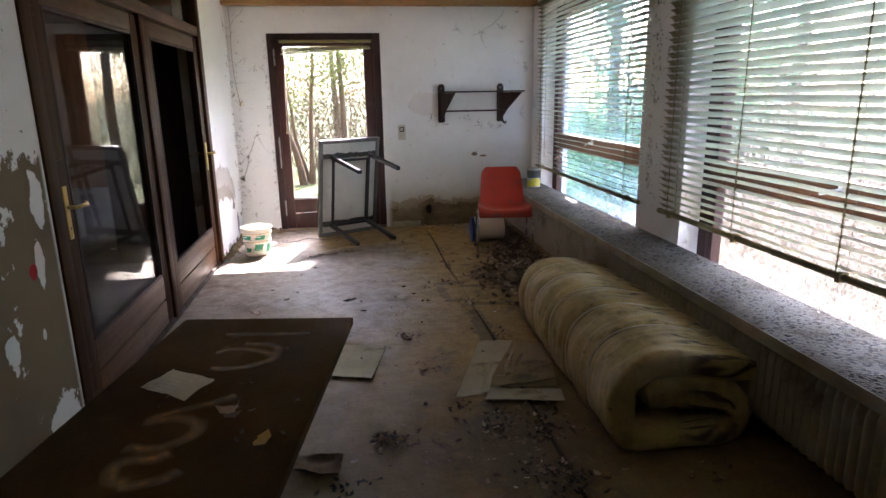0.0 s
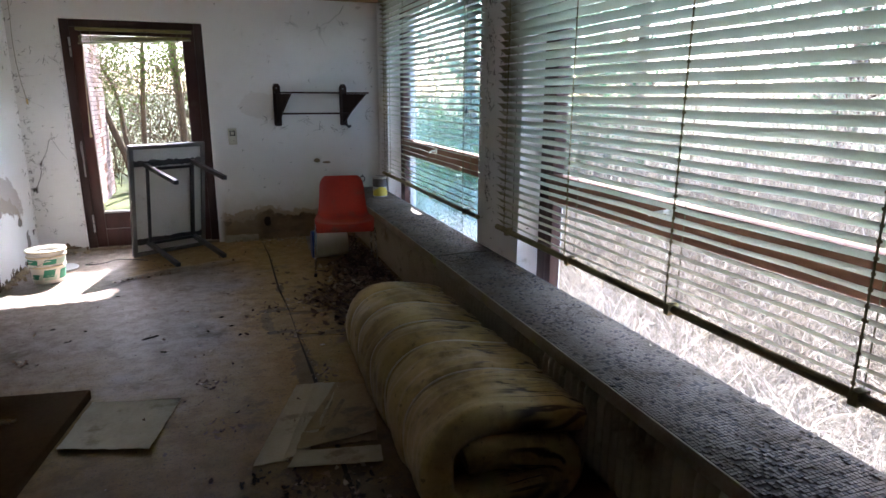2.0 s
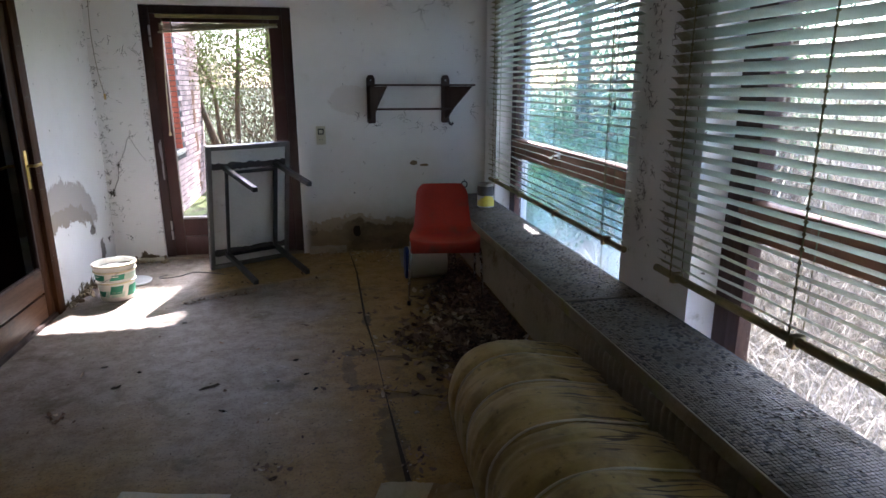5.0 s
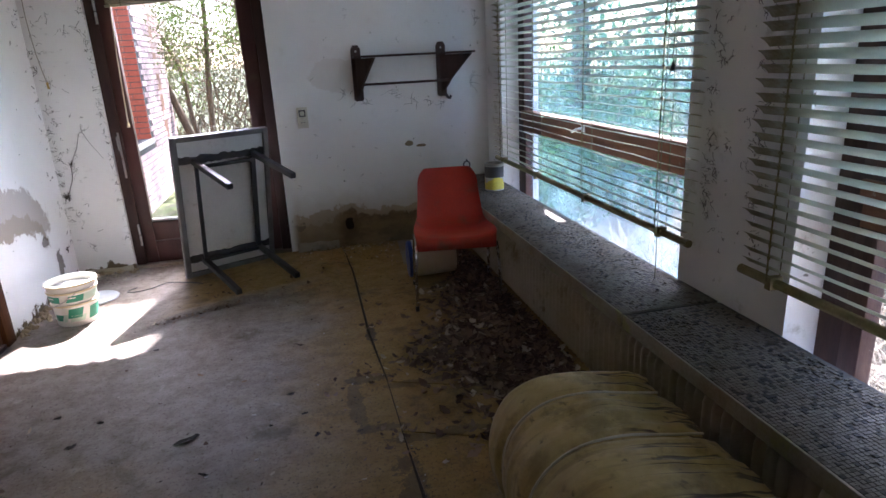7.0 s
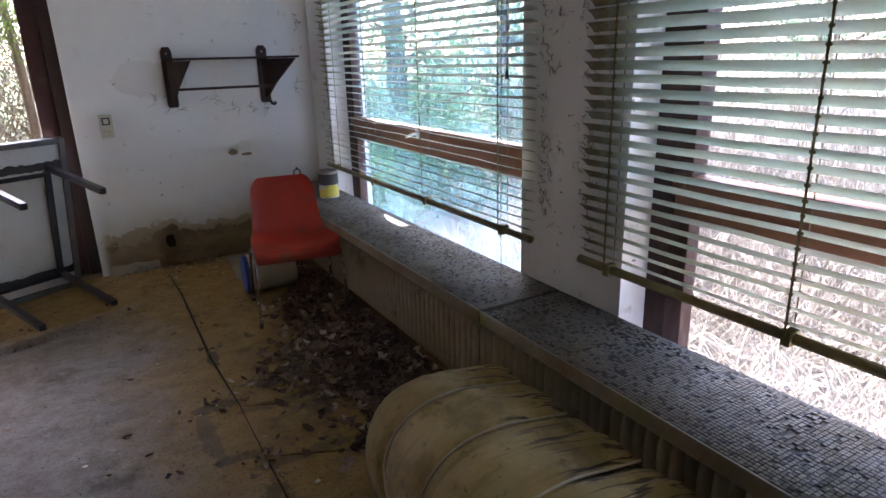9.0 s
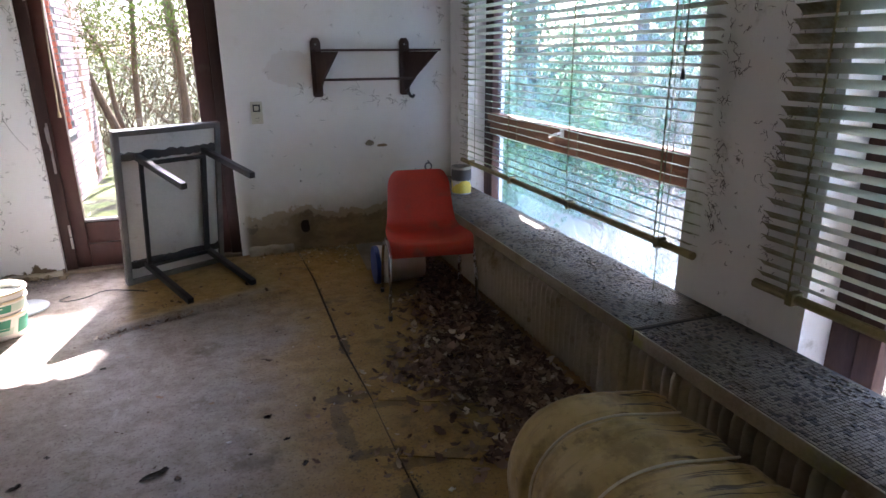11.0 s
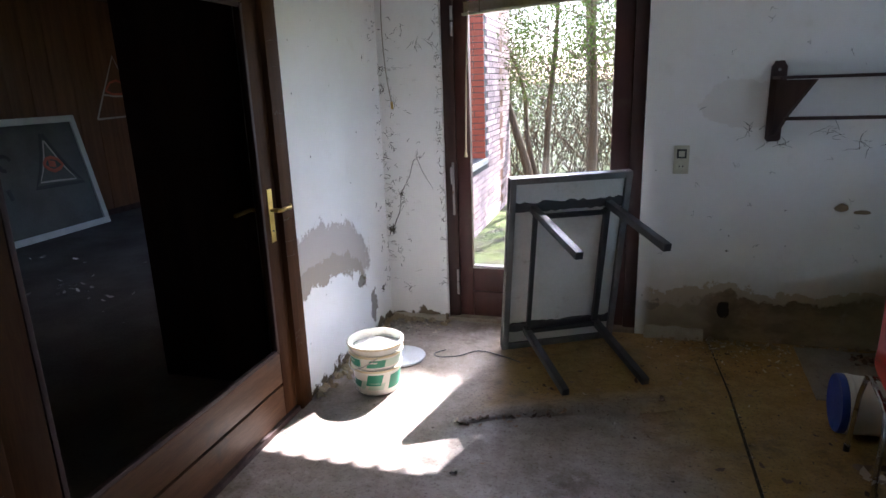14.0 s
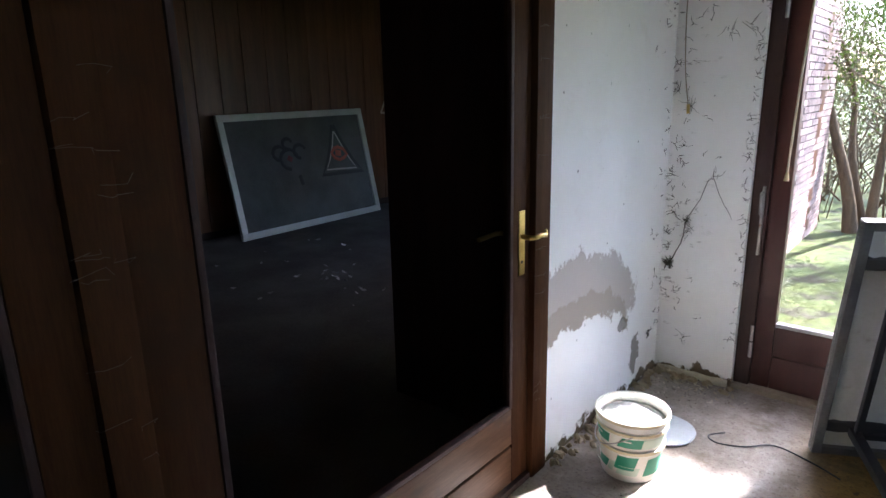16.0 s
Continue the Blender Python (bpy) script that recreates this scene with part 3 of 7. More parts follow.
WHITE_FRAME = surface("white_lacquer_frame", (0.66, 0.63, 0.57), (0.54, 0.51, 0.46), (0.25, 0.45), 4, 60, 0.1, 0.001)
BOARD_GLASS = surface("dark_glass_board", (0.14, 0.14, 0.128), (0.10, 0.10, 0.09), (0.04, 0.10), 3, 60, 0.0, spec=0.8)
SPRAY_DARK = surface("dark_spray_paint", (0.02, 0.018, 0.02), (0.035, 0.03, 0.032), (0.5, 0.7))
SPRAY_RED = surface("orange_red_paint", (0.55, 0.13, 0.06), (0.42, 0.08, 0.05), (0.5, 0.7))
SPRAY_PALE = surface("pale_paint", (0.55, 0.47, 0.42), (0.42, 0.36, 0.33), (0.5, 0.7))


def framed_board():
    """A large framed glass board leaning on the panelled wall."""
    d = thing("framed_board", (-4.66, 7.33, 0.0), "large white-framed dark glass board with a painted triangle, leaning", "framed board")
    d.rotation_euler = (0, radians(-12), radians(2.5))
    w, h, t = 2.15, 1.37, 0.075
    for a in ((0, w, 0, t), (0, w, h - t, h)):
        part("frame_rail", slab(-0.05, 0, *a, bevel=0.006), WHITE_FRAME, d)
    for a in ((0, t, t + 0.001, h - t - 0.001), (w - t, w, t + 0.001, h - t - 0.001)):
        part("frame_stile", slab(-0.05, 0, *a, bevel=0.006), WHITE_FRAME, d)
    part("board", slab(-0.035, -0.022, t, w - t, t, h - t), BOARD_GLASS, d, smooth=0)

    def stroke(pts, r, mat, name, x=-0.019):
        bm = tube([(x, y, z) for y, z in pts], r, 6)
        bmesh.ops.scale(bm, vec=(0.12, 1, 1), verts=bm.verts, space=Matrix.Translation((-x, 0, 0)))
        part(name, bm, mat, d)
    stroke([(1.60, 1.18), (1.52, 0.95), (1.42, 0.74), (1.30, 0.58), (1.62, 0.575), (1.98, 0.56), (1.83, 0.75), (1.72, 0.95), (1.62, 1.18)], 0.025, SPRAY_DARK, "triangle_outline")
    stroke([(1.605, 1.10), (1.545, 0.93), (1.46, 0.76), (1.38, 0.635), (1.62, 0.625), (1.88, 0.61), (1.78, 0.76), (1.69, 0.94), (1.615, 1.10)], 0.012, SPRAY_PALE, "triangle_line", -0.0195)
    stroke([(1.50, 0.83), (1.56, 0.89), (1.63, 0.90), (1.71, 0.87), (1.76, 0.80), (1.70, 0.76), (1.62, 0.74), (1.55, 0.77), (1.50, 0.83)], 0.022, SPRAY_RED, "ellipse", -0.0185)
    stroke([(1.61, 0.79), (1.625, 0.86)], 0.05, SPRAY_RED, "spot", -0.0188)
    for c, e in (((0.85, 0.82), 0.13), ((0.72, 0.90), 0.09), ((1.02, 0.90), 0.09), ((0.86, 1.0), 0.07)):
        stroke([(c[0] + e * math.cos(a), c[1] + e * math.sin(a) * 0.9) for a in [0.3 + k * 0.55 for k in range(9)]], 0.022, SPRAY_DARK, "scrawl")
    stroke([(0.95, 0.62), (0.97, 0.50)], 0.03, SPRAY_DARK, "scrawl")
    stroke([(0.84, 0.80), (0.87, 0.85)], 0.04, surface("dull_red_paint", (0.16, 0.03, 0.03), (0.11, 0.02, 0.02)), "spot")


framed_board()

# pale triangle with an eye drawn on the panelled hall wall
mark = thing("wall_drawing", (HX + 0.019, 0, 0), "pale triangle with a red eye painted on the panelled hall wall", "graffiti")
for nm, mt, r, pts in (("triangle_line", SPRAY_PALE, 0.014, ((9.877, 1.26), (10.06, 1.62), (10.29, 2.06), (10.48, 1.66), (10.68, 1.28), (9.877, 1.26))), ("eye_line", SPRAY_RED, 0.016, ((10.08, 1.62), (10.18, 1.72), (10.29, 1.75), (10.40, 1.71), (10.47, 1.62), (10.35, 1.57), (10.20, 1.57), (10.08, 1.62))), ("base_line", SPRAY_PALE, 0.012, ((10.03, 1.57), (10.22, 1.545), (10.43, 1.54)))):
    bm = tube([(0, y, z) for y, z in pts], r, 6)
    bmesh.ops.scale(bm, vec=(0.1, 1, 1), verts=bm.verts)
    part(nm, bm, mt, mark)

# ---- garden door in the north wall ----
gd = thing("door_3", (0.405, 7.0, 0.0), "red-brown wooden garden door with a tall glass pane, closed", "door", kind="structure")
GW = 1.205
part("frame_post", slab(0.002, 0.075, 0.035, 0.16, 0.0, 2.148, bevel=0.004), WOOD_DARK, gd)
part("frame_post", slab(GW - 0.075, GW - 0.002, 0.035, 0.16, 0.0, 2.148, bevel=0.004), WOOD_DARK, gd)
part("frame_head", slab(0.077, GW - 0.077, 0.035, 0.16, 2.085, 2.148, bevel=0.004), WOOD_DARK, gd)
gl = part("leaf", slab(0.077, 0.165, 0.055, 0.115, 0.025, 2.083, bevel=0.005), WOOD_RED, gd)
part("leaf_stile", slab(GW - 0.185, GW - 0.077, 0.055, 0.115, 0.025, 2.083, bevel=0.005), WOOD_RED, gd)
part("leaf_rail", slab(0.167, GW - 0.187, 0.055, 0.115, 2.02, 2.083, bevel=0.005), WOOD_RED, gd)
part("leaf_board", slab(0.167, GW - 0.187, 0.055, 0.115, 0.025, 0.195, bevel=0.006), WOOD_RED, gd)
part("leaf_board", slab(0.167, GW - 0.187, 0.055, 0.115, 0.203, 0.355, bevel=0.006), WOOD_RED, gd)
part("glazing_bead", slab(0.167, GW - 0.187, 0.052, 0.10, 0.357, 0.375, bevel=0.003), surface("pale_bead", (0.5, 0.5, 0.48), (0.4, 0.4, 0.38), dirt=(0.2, 0.15, 0.1)), gd)
g = part("pane", slab(0.166, GW - 0.186, 0.083, 0.087, 0.356, 2.019), PANE_CLEAR, gd, smooth=0)
g.visible_shadow = False
for a, b in ((0.0752, 0.098), (GW - 0.098, GW - 0.0752)):
    part("rebate", slab(a, b, 0.117, 0.158, 0.026, 2.082), WOOD_DARK, gd, smooth=0)
part("lock_bar", slab(0.050, 0.062, 0.018, 0.036, 0.72, 1.06, bevel=0.002), STEEL, gd)
part("handle", tube([(0.056, 0.02, 1.03), (0.056, -0.012, 1.03), (0.057, -0.022, 1.02), (0.062, -0.024, 0.93)], 0.008, 8), STEEL, gd)
for z in (0.22, 0.31, 1.86, 1.95):
    part("hinge", lathe([(0, -0.04), (0.009, -0.04), (0.009, 0.04), (0, 0.04)], 12, pose(0.07, 0.03, z)), STEEL, gd)
part("threshold", slab(0.002, GW - 0.002, 0.0, 0.21, -0.004, 0.024, bevel=0.004), surface("worn_threshold", (0.25, 0.2, 0.15), (0.15, 0.11, 0.08)), gd)

# the drawn-up blind inside the garden door
db = thing("rolled_blind", (0.555, 7.04, 1.93), "drawn-up olive slatted blind hanging askew in the garden door", "blind")
for k in range(9):
    part("slat", slab(0.0, 0.94, -0.03, 0.008, 0.016 + 0.007 * k, 0.0185 + 0.007 * k), RAIL, db, smooth=0, at=pose(0, 0, 0, random.uniform(-3, 3), -3.4 + 0.34 * k, 0))
part("bottom_rail", slab(-0.01, 0.95, -0.033, 0.010, 0.0, 0.013, bevel=0.003), surface("pale_rail", (0.5, 0.47, 0.33), (0.38, 0.35, 0.24)), db, at=pose(0, 0, 0, 0, -3.4, 0))
part("head_rail", slab(-0.02, 0.96, -0.035, 0.012, 0.12, 0.148, bevel=0.003), RAIL, db)
for x in (0.1, 0.83):
    part("cord", tube([(x, -0.034, 0.01), (x, -0.034, 0.13)], 0.004, 6), CORD, db)
part("wand", tube([(0.03, -0.036, 0.02), (0.012, -0.04, -0.35), (0.0, -0.043, -0.80)], 0.005, 8), surface("ivory_wand", (0.62, 0.55, 0.38), (0.5, 0.43, 0.3), (0.4, 0.6)), db)
part("tassel", lathe([(0, 0), (0.012, 0.002), (0.009, 0.03), (0.004, 0.045), (0, 0.045)], 12, pose(0.0, -0.043, -0.835)), surface("ivory_knob", (0.55, 0.46, 0.25), (0.45, 0.36, 0.2)), db)


# ---- windows in the east wall ----
def window(name, y0, y1, pane):
    w = thing(name, (X_R, y0, 0.22), "brown-framed window in two tiers with dusty panes", "window", "", "structure")
    L, H = y1 - y0, 2.14
    x0, x1 = 0.135, 0.205
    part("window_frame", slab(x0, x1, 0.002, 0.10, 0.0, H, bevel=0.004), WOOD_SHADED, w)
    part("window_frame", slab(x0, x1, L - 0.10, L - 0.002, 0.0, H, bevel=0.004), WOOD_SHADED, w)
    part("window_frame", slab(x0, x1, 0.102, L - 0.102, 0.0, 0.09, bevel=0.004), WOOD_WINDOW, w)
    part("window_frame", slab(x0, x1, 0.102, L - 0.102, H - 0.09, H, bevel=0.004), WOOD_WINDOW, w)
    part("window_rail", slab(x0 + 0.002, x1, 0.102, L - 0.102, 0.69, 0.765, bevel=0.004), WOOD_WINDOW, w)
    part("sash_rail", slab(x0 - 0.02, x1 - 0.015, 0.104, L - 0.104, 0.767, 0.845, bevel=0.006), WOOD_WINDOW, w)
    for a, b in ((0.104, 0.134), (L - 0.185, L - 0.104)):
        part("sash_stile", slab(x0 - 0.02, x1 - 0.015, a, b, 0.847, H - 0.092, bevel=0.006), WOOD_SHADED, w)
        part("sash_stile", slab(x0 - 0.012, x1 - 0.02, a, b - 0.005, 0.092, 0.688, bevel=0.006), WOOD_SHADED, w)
    for a, b, c, d in ((0.130, L - 0.165, 0.091, 0.689), (0.135, L - 0.186, 0.846, H - 0.091)):
        g = part("pane", slab(0.166, 0.171, a, b, c, d), pane, w, smooth=0)
        g.visible_shadow = False
    hdl = part("handle_plate", slab(x0 - 0.028, x0 - 0.020, L * 0.5 - 0.02, L * 0.5 + 0.02, 0.79, 0.835, bevel=0.002), surface("white_handle", (0.75, 0.75, 0.72), (0.6, 0.6, 0.57), (0.3, 0.5)), w)
    part("handle", tube([(x0 - 0.024, L * 0.5, 0.812), (x0 - 0.055, L * 0.5, 0.812), (x0 - 0.058, L * 0.5 + 0.02, 0.808), (x0 - 0.056, L * 0.5 + 0.09, 0.785)], 0.008, 10), hdl.data.materials[0], hdl)
    part("window_sill", slab(0.003, 0.134, 0.002, L - 0.002, 0.0, 0.02), WALL_PLAIN, w, smooth=0)


window("window_1", 4.22, 6.62, PANE_DUSTY)
window("window_2", 1.26, 3.60, PANE)


def venetian(y0, y1, cords, label, pull, tip):
    """A blind let down to just above the sill; inner edges of the slats tipped up."""
    b = thing("venetian_blind", (3.268, y0, 0.70), label, "blind", "venetian blinds")
    L, width, pitch, count = y1 - y0, 0.049, 0.0428, 38
    prof = [(-0.5, 0.0), (-0.25, 0.055), (0.0, 0.075), (0.25, 0.055), (0.5, 0.0)]
    datas = []
    for v in range(4):
        bm = bmesh.new()
        rows = []
        for j in range(13):
            y = L * j / 12
            bow = 0.0022 * math.sin(j * 1.3 + v * 2) + 0.0015 * math.sin(j * 2.9 + v)
            rows.append([(x * width, y, z * width * 0.9 + bow) for x, z in prof])
        for lift in (0.0, 0.0012):
            grid = [[bm.verts.new((x, y, z + lift)) for x, y, z in r] for r in rows]
            for r0, r1 in zip(grid, grid[1:]):
                for k in range(4):
                    bm.faces.new((r0[k], r0[k + 1], r1[k + 1], r1[k]))
        datas.append(mesh_of("slat", bm, SLAT, 60))
    for i in range(count):
        ob = new("slat", datas[i % 4])
        ob.parent = b
        ob.matrix_basis = pose(0, random.uniform(-0.004, 0.004), 0.052 + pitch * i, 0, tip + random.uniform(-2.5, 2.5), random.uniform(-0.12, 0.12))
    r = part("bottom_rail", tube([(0, -0.005, 0.012), (0, L + 0.005, 0.012)], 0.017, 10), RAIL, b)
    for y in cords:
        part("rail_clip", slab(-0.024, 0.024, y - y0 - 0.014, y - y0 + 0.014, -0.010, 0.034, bevel=0.003), RAIL, r)
    part("head_rail", slab(-0.028, 0.028, 0.0, L, 1.66, 1.70, bevel=0.003), RAIL, b)
    for y in cords:
        bm = slab(-0.0315, -0.0300, y - y0 - 0.0035, y - y0 + 0.0035, 0.02, 1.66)
        for i in range(count):
            zc, w = 0.052 + pitch * i + random.uniform(-0.004, 0.004), random.uniform(0.005, 0.010)
            box(bm, -0.033, -0.0285, y - y0 - w, y - y0 + w * 0.8, zc + 0.006, zc + 0.014)
        lad = part("ladder_tape", bm, TAPE, b, smooth=0)
        part("ladder_cord", tube([(0.030, y - y0 + 0.01, 0.02), (0.030, y - y0 + 0.01, 1.66)], 0.0022, 5), CORD, lad)
    for dy, z in pull:
        c = part("pull_cord", tube([(-0.040, dy, z), (-0.041, dy + 0.004, z + 0.5), (-0.036, dy - 0.006, 1.66)], 0.0022, 5), CORD, b)
        part("tassel", lathe([(0, -0.035), (0.010, -0.033), (0.006, -0.004), (0.003, 0.004), (0, 0.004)], 10, pose(-0.040, dy, z)), DARK_STEEL, c)
    return b


venetian(4.075, 6.575, (4.275, 5.005, 5.72, 6.40), "pale green slatted blind over the sill, dusty, half open", ((0.16, -0.19), (0.12, 0.72)), 15)
venetian(1.25, 3.755, (3.60, 2.91, 2.17, 1.42), "wide pale green slatted blind, dusty, with olive bottom rail", (), 37)

# ---- mosaic sill and radiators ----
GROUT = surface("sill_grout", (0.088, 0.076, 0.058), (0.058, 0.049, 0.037), (0.8, 0.95), 8, 120, 0.4, 0.002)
SILL_EDGE = surface("sill_edge", (0.32, 0.275, 0.195), (0.21, 0.175, 0.115), (0.6, 0.8), 5, 80, 0.3, 0.002, dirt=(0.26, 0.25, 0.08), dirt_scale=6)


def mosaic_material():
    m, n, l, p = material("mosaic_tile")
    geo = n.new("ShaderNodeNewGeometry")
    co = n.new("ShaderNodeTexCoord").outputs["Object"]
    pick = geo.outputs["Random Per Island"]
    col = mix(n, l, pick, (0.172, 0.144, 0.104), (0.125, 0.102, 0.072))
    film = noise_of(n, l, co, 5.0, 8, 0.7)
    where = band(n, l, noise_of(n, l, co, 3.2, 4, 0.6, shift=(3, 1, 2)), 0.36, 0.62, 0.02, 0.24)
    col = mix(n, l, calc(n, l, "LESS_THAN", pick, where), col, (0.040, 0.034, 0.026))
    col = mix(n, l, band(n, l, film, 0.45, 0.68, 0, 0.7), col, (0.098, 0.080, 0.042))
    l.new(col, p.inputs["Base Color"])
    l.new(band(n, l, film, 0.3, 0.7, 0.52, 0.84), p.inputs["Roughness"])
    p.inputs["Specular IOR Level"].default_value = 0.3
    bump(n, l, p, noise_of(n, l, co, 90, 3), 0.2, 0.002)
    return m


MOSAIC = mosaic_material()


def sill_slab(y0, y1):
    s = thing("window_sill", (2.910, y0, SILL_Z), "long window sill of small grey mosaic tiles, some lost", "window sill", "mosaic sill slabs")
    L, D = y1 - y0, 0.4195
    part("slab", slab(0.0, D, 0.0, L, -0.052, -0.006, bevel=0.004), GROUT, s)
    part("edge_strip", slab(-0.003, 0.006, 0.0, L, -0.055, 0.0005, bevel=0.002), SILL_EDGE, s)
    verts, faces = [], []
    step, rng = 0.0135, random.Random(int(y0 * 100) + 7)
    for i in range(int((D - 0.026) / step)):
        for j in range(int(L / step)):
            x, y = 0.009 + i * step, 0.002 + j * step
            worn = noise.noise((x * 3 + 2, (y + y0) * 2.2, 0.5)) + 0.35 * noise.noise((x * 14, (y + y0) * 14, 3.5))
            if rng.random() < 0.02 + max(0.0, worn - 0.02) * 0.5:
                continue
            a, b = step * 0.465, step * 0.465
            cx, cy = x + step / 2 + rng.uniform(-.0006, .0006), y + step / 2 + rng.uniform(-.0006, .0006)
            z = -0.0005 + rng.uniform(-0.0008, 0.0004)
            tx, ty = rng.uniform(-0.0003, 0.0003), rng.uniform(-0.0003, 0.0003)
            k = len(verts)
            for sx, sy in ((-1, -1), (1, -1), (1, 1), (-1, 1)):
                verts.append((cx + sx * a, cy + sy * b, -0.006))
            for sx, sy in ((-1, -1), (1, -1), (1, 1), (-1, 1)):
                verts.append((cx + sx * a * 0.9, cy + sy * b * 0.9, z + sx * tx + sy * ty))
            faces.append((k + 4, k + 5, k + 6, k + 7))
            for q in range(4):
                r = (q + 1) % 4
                faces.append((k + q, k + r, k + 4 + r, k + 4 + q))
    me = bpy.data.meshes.new("mosaic_tiles")
    me.from_pydata(verts, [], faces)
    me.materials.append(MOSAIC)
    ob = new("mosaic_tiles", me)
    ob.parent = s
    tagged(ob, "small grey mosaic tiles", kind="stuff")


sill_slab(3.943, 6.999)
sill_slab(0.95, 3.930)
sill_slab(-1.795, 0.94)
RAD = surface("radiator_paint", (0.50, 0.44, 0.35), (0.40, 0.34, 0.25), (0.4, 0.6), 3, 60, 0.15, 0.002, dirt=(0.20, 0.15, 0.09), dirt_at=(0.52, 0.72), dirt_scale=6)


def radiator(y0, y1):
    r = thing("radiator", (2.938, y0, 0.0), "grimy cream ribbed radiator under the sill", "radiator", "radiators under the sill")
    n = int((y1 - y0) / 0.046)
    bm = bmesh.new()
    z0, z1 = 0.06, 0.449
    pts = [(0.035, z0 + 0.02), (0.012, z0 + 0.03), (0.0, z0 + 0.06), (0.0, z1 - 0.05), (0.012, z1 - 0.015), (0.045, z1), (0.14, z1 - 0.005), (0.16, z1 - 0.03), (0.16, z0 + 0.02)]
    rows = []
    for j in range(n * 6 + 1):
        y = j * (y1 - y0) / (n * 6)
        g = (0.0, 0.003, 0.014, 0.034, 0.014, 0.003)[j % 6]
        rows.append([bm.verts.new((x + g * (1 if x < 0.1 else -0.4), y, z - g * 0.5 * (1 if z > 0.3 else -0.5))) for x, z in pts])
    for a, b in zip(rows, rows[1:]):
        for k in range(len(pts)):
            kk = (k + 1) % len(pts)
            bm.faces.new((a[k], a[kk], b[kk], b[k]))
    bm.faces.new(rows[0])
    bm.faces.new(rows[-1][::-1])
    part("ribs", bm, RAD, r, smooth=50)
    for y in (0.15, (y1 - y0) - 0.15):
        part("foot", slab(0.05, 0.11, y - 0.02, y + 0.02, 0.0, 0.10, bevel=0.004), RAD, r)


radiator(3.99, 6.90)
radiator(0.60, 3.975)
# parapet behind the radiators is the wall itself; a shelf of plaster carries the sill
sill_support = thing("sill_support", (3.32, 0, 0), "dark board carrying the sill along the wall, with an added light-blocking board", "board", kind="structure")
# unseen board added to stop window light leaking out behind the radiators
part("light_block_board", slab(0.0, 0.009, -1.79, 6.998, -0.004, 0.458), WALL_PLAIN, sill_support, smooth=0)
part("bracket_board", slab(-0.10, -0.001, -1.79, 6.998, 0.44, 0.455), WOOD_DARK, sill_support)


# ---- furniture ----
def mattress_material():
    m, n, l, p = material("soiled_ticking")
    co = n.new("ShaderNodeTexCoord").outputs["Object"]
    a, b = noise_of(n, l, co, 2.2, 8, 0.65), noise_of(n, l, co, 9.0, 8, 0.7)
    c, d = noise_of(n, l, co, 5.0, 9, 0.72, shift=(5, 1, 2)), noise_of(n, l, co, 3.0, 4, 0.5, stretch=(1.0, 11, 2.2), shift=(2, 2, 2))
    col = mix(n, l, band(n, l, a, 0.35, 0.65), (0.60, 0.445, 0.195), (0.42, 0.295, 0.105))
    col = mix(n, l, band(n, l, c, 0.46, 0.64, 0, 0.65), col, (0.235, 0.16, 0.055))
    col = mix(n, l, band(n, l, d, 0.58, 0.70, 0, 0.3), col, (0.20, 0.135, 0.055))
    col = mix(n, l, band(n, l, b, 0.54, 0.70, 0, 0.7), col, (0.17, 0.115, 0.04))
    col = mix(n, l, band(n, l, noise_of(n, l, co, 28.0, 4, 0.6, shift=(2, 6, 1)), 0.62, 0.70, 0, 0.6), col, (0.10, 0.07, 0.03))
    vein = noise_of(n, l, co, 2.2, 2, 0.45, stretch=(0.8, 11.0, 2.2), shift=(7, 3, 1))
    thin = calc(n, l, "ABSOLUTE", calc(n, l, "SUBTRACT", vein, 0.5))
    place = n.new("ShaderNodeSeparateXYZ")
    l.new(co, place.inputs[0])
    where = calc(n, l, "MULTIPLY", band(n, l, noise_of(n, l, co, 4.0, 3, shift=(1, 8, 2)), 0.38, 0.48), band(n, l, place.outputs["X"], -0.01, 0.09, 0.08, 1.0))
    crease = calc(n, l, "MULTIPLY", band(n, l, thin, 0.012, 0.036, 1, 0), where)
    col = mix(n, l, calc(n, l, "MULTIPLY", crease, 0.92), col, (0.050, 0.025, 0.011))
    l.new(col, p.inputs["Base Color"])
    l.new(band(n, l, a, 0.3, 0.7, 0.45, 0.8), p.inputs["Roughness"])
    p.inputs["Sheen Weight"].default_value = 0.15
    bump(n, l, p, calc(n, l, "SUBTRACT", calc(n, l, "ADD", b, calc(n, l, "MULTIPLY", d, 0.6)), crease), 0.4, 0.006)
    return m


def smooth_line(pts, steps):
    """A soft line through points (Catmull-Rom)."""
    pts = [Vector(p) for p in pts]
    out = []
    for i in range(len(pts) - 1):
        p0, p1, p2, p3 = pts[max(i - 1, 0)], pts[i], pts[i + 1], pts[min(i + 2, len(pts) - 1)]
        for k in range(steps):
            t = k / steps
            out.append(0.5 * ((2 * p1) + (p2 - p0) * t + (2 * p0 - 5 * p1 + 4 * p2 - p3) * t * t + (3 * p1 - p0 - 3 * p2 + p3) * t ** 3))
    return out + [pts[-1]]


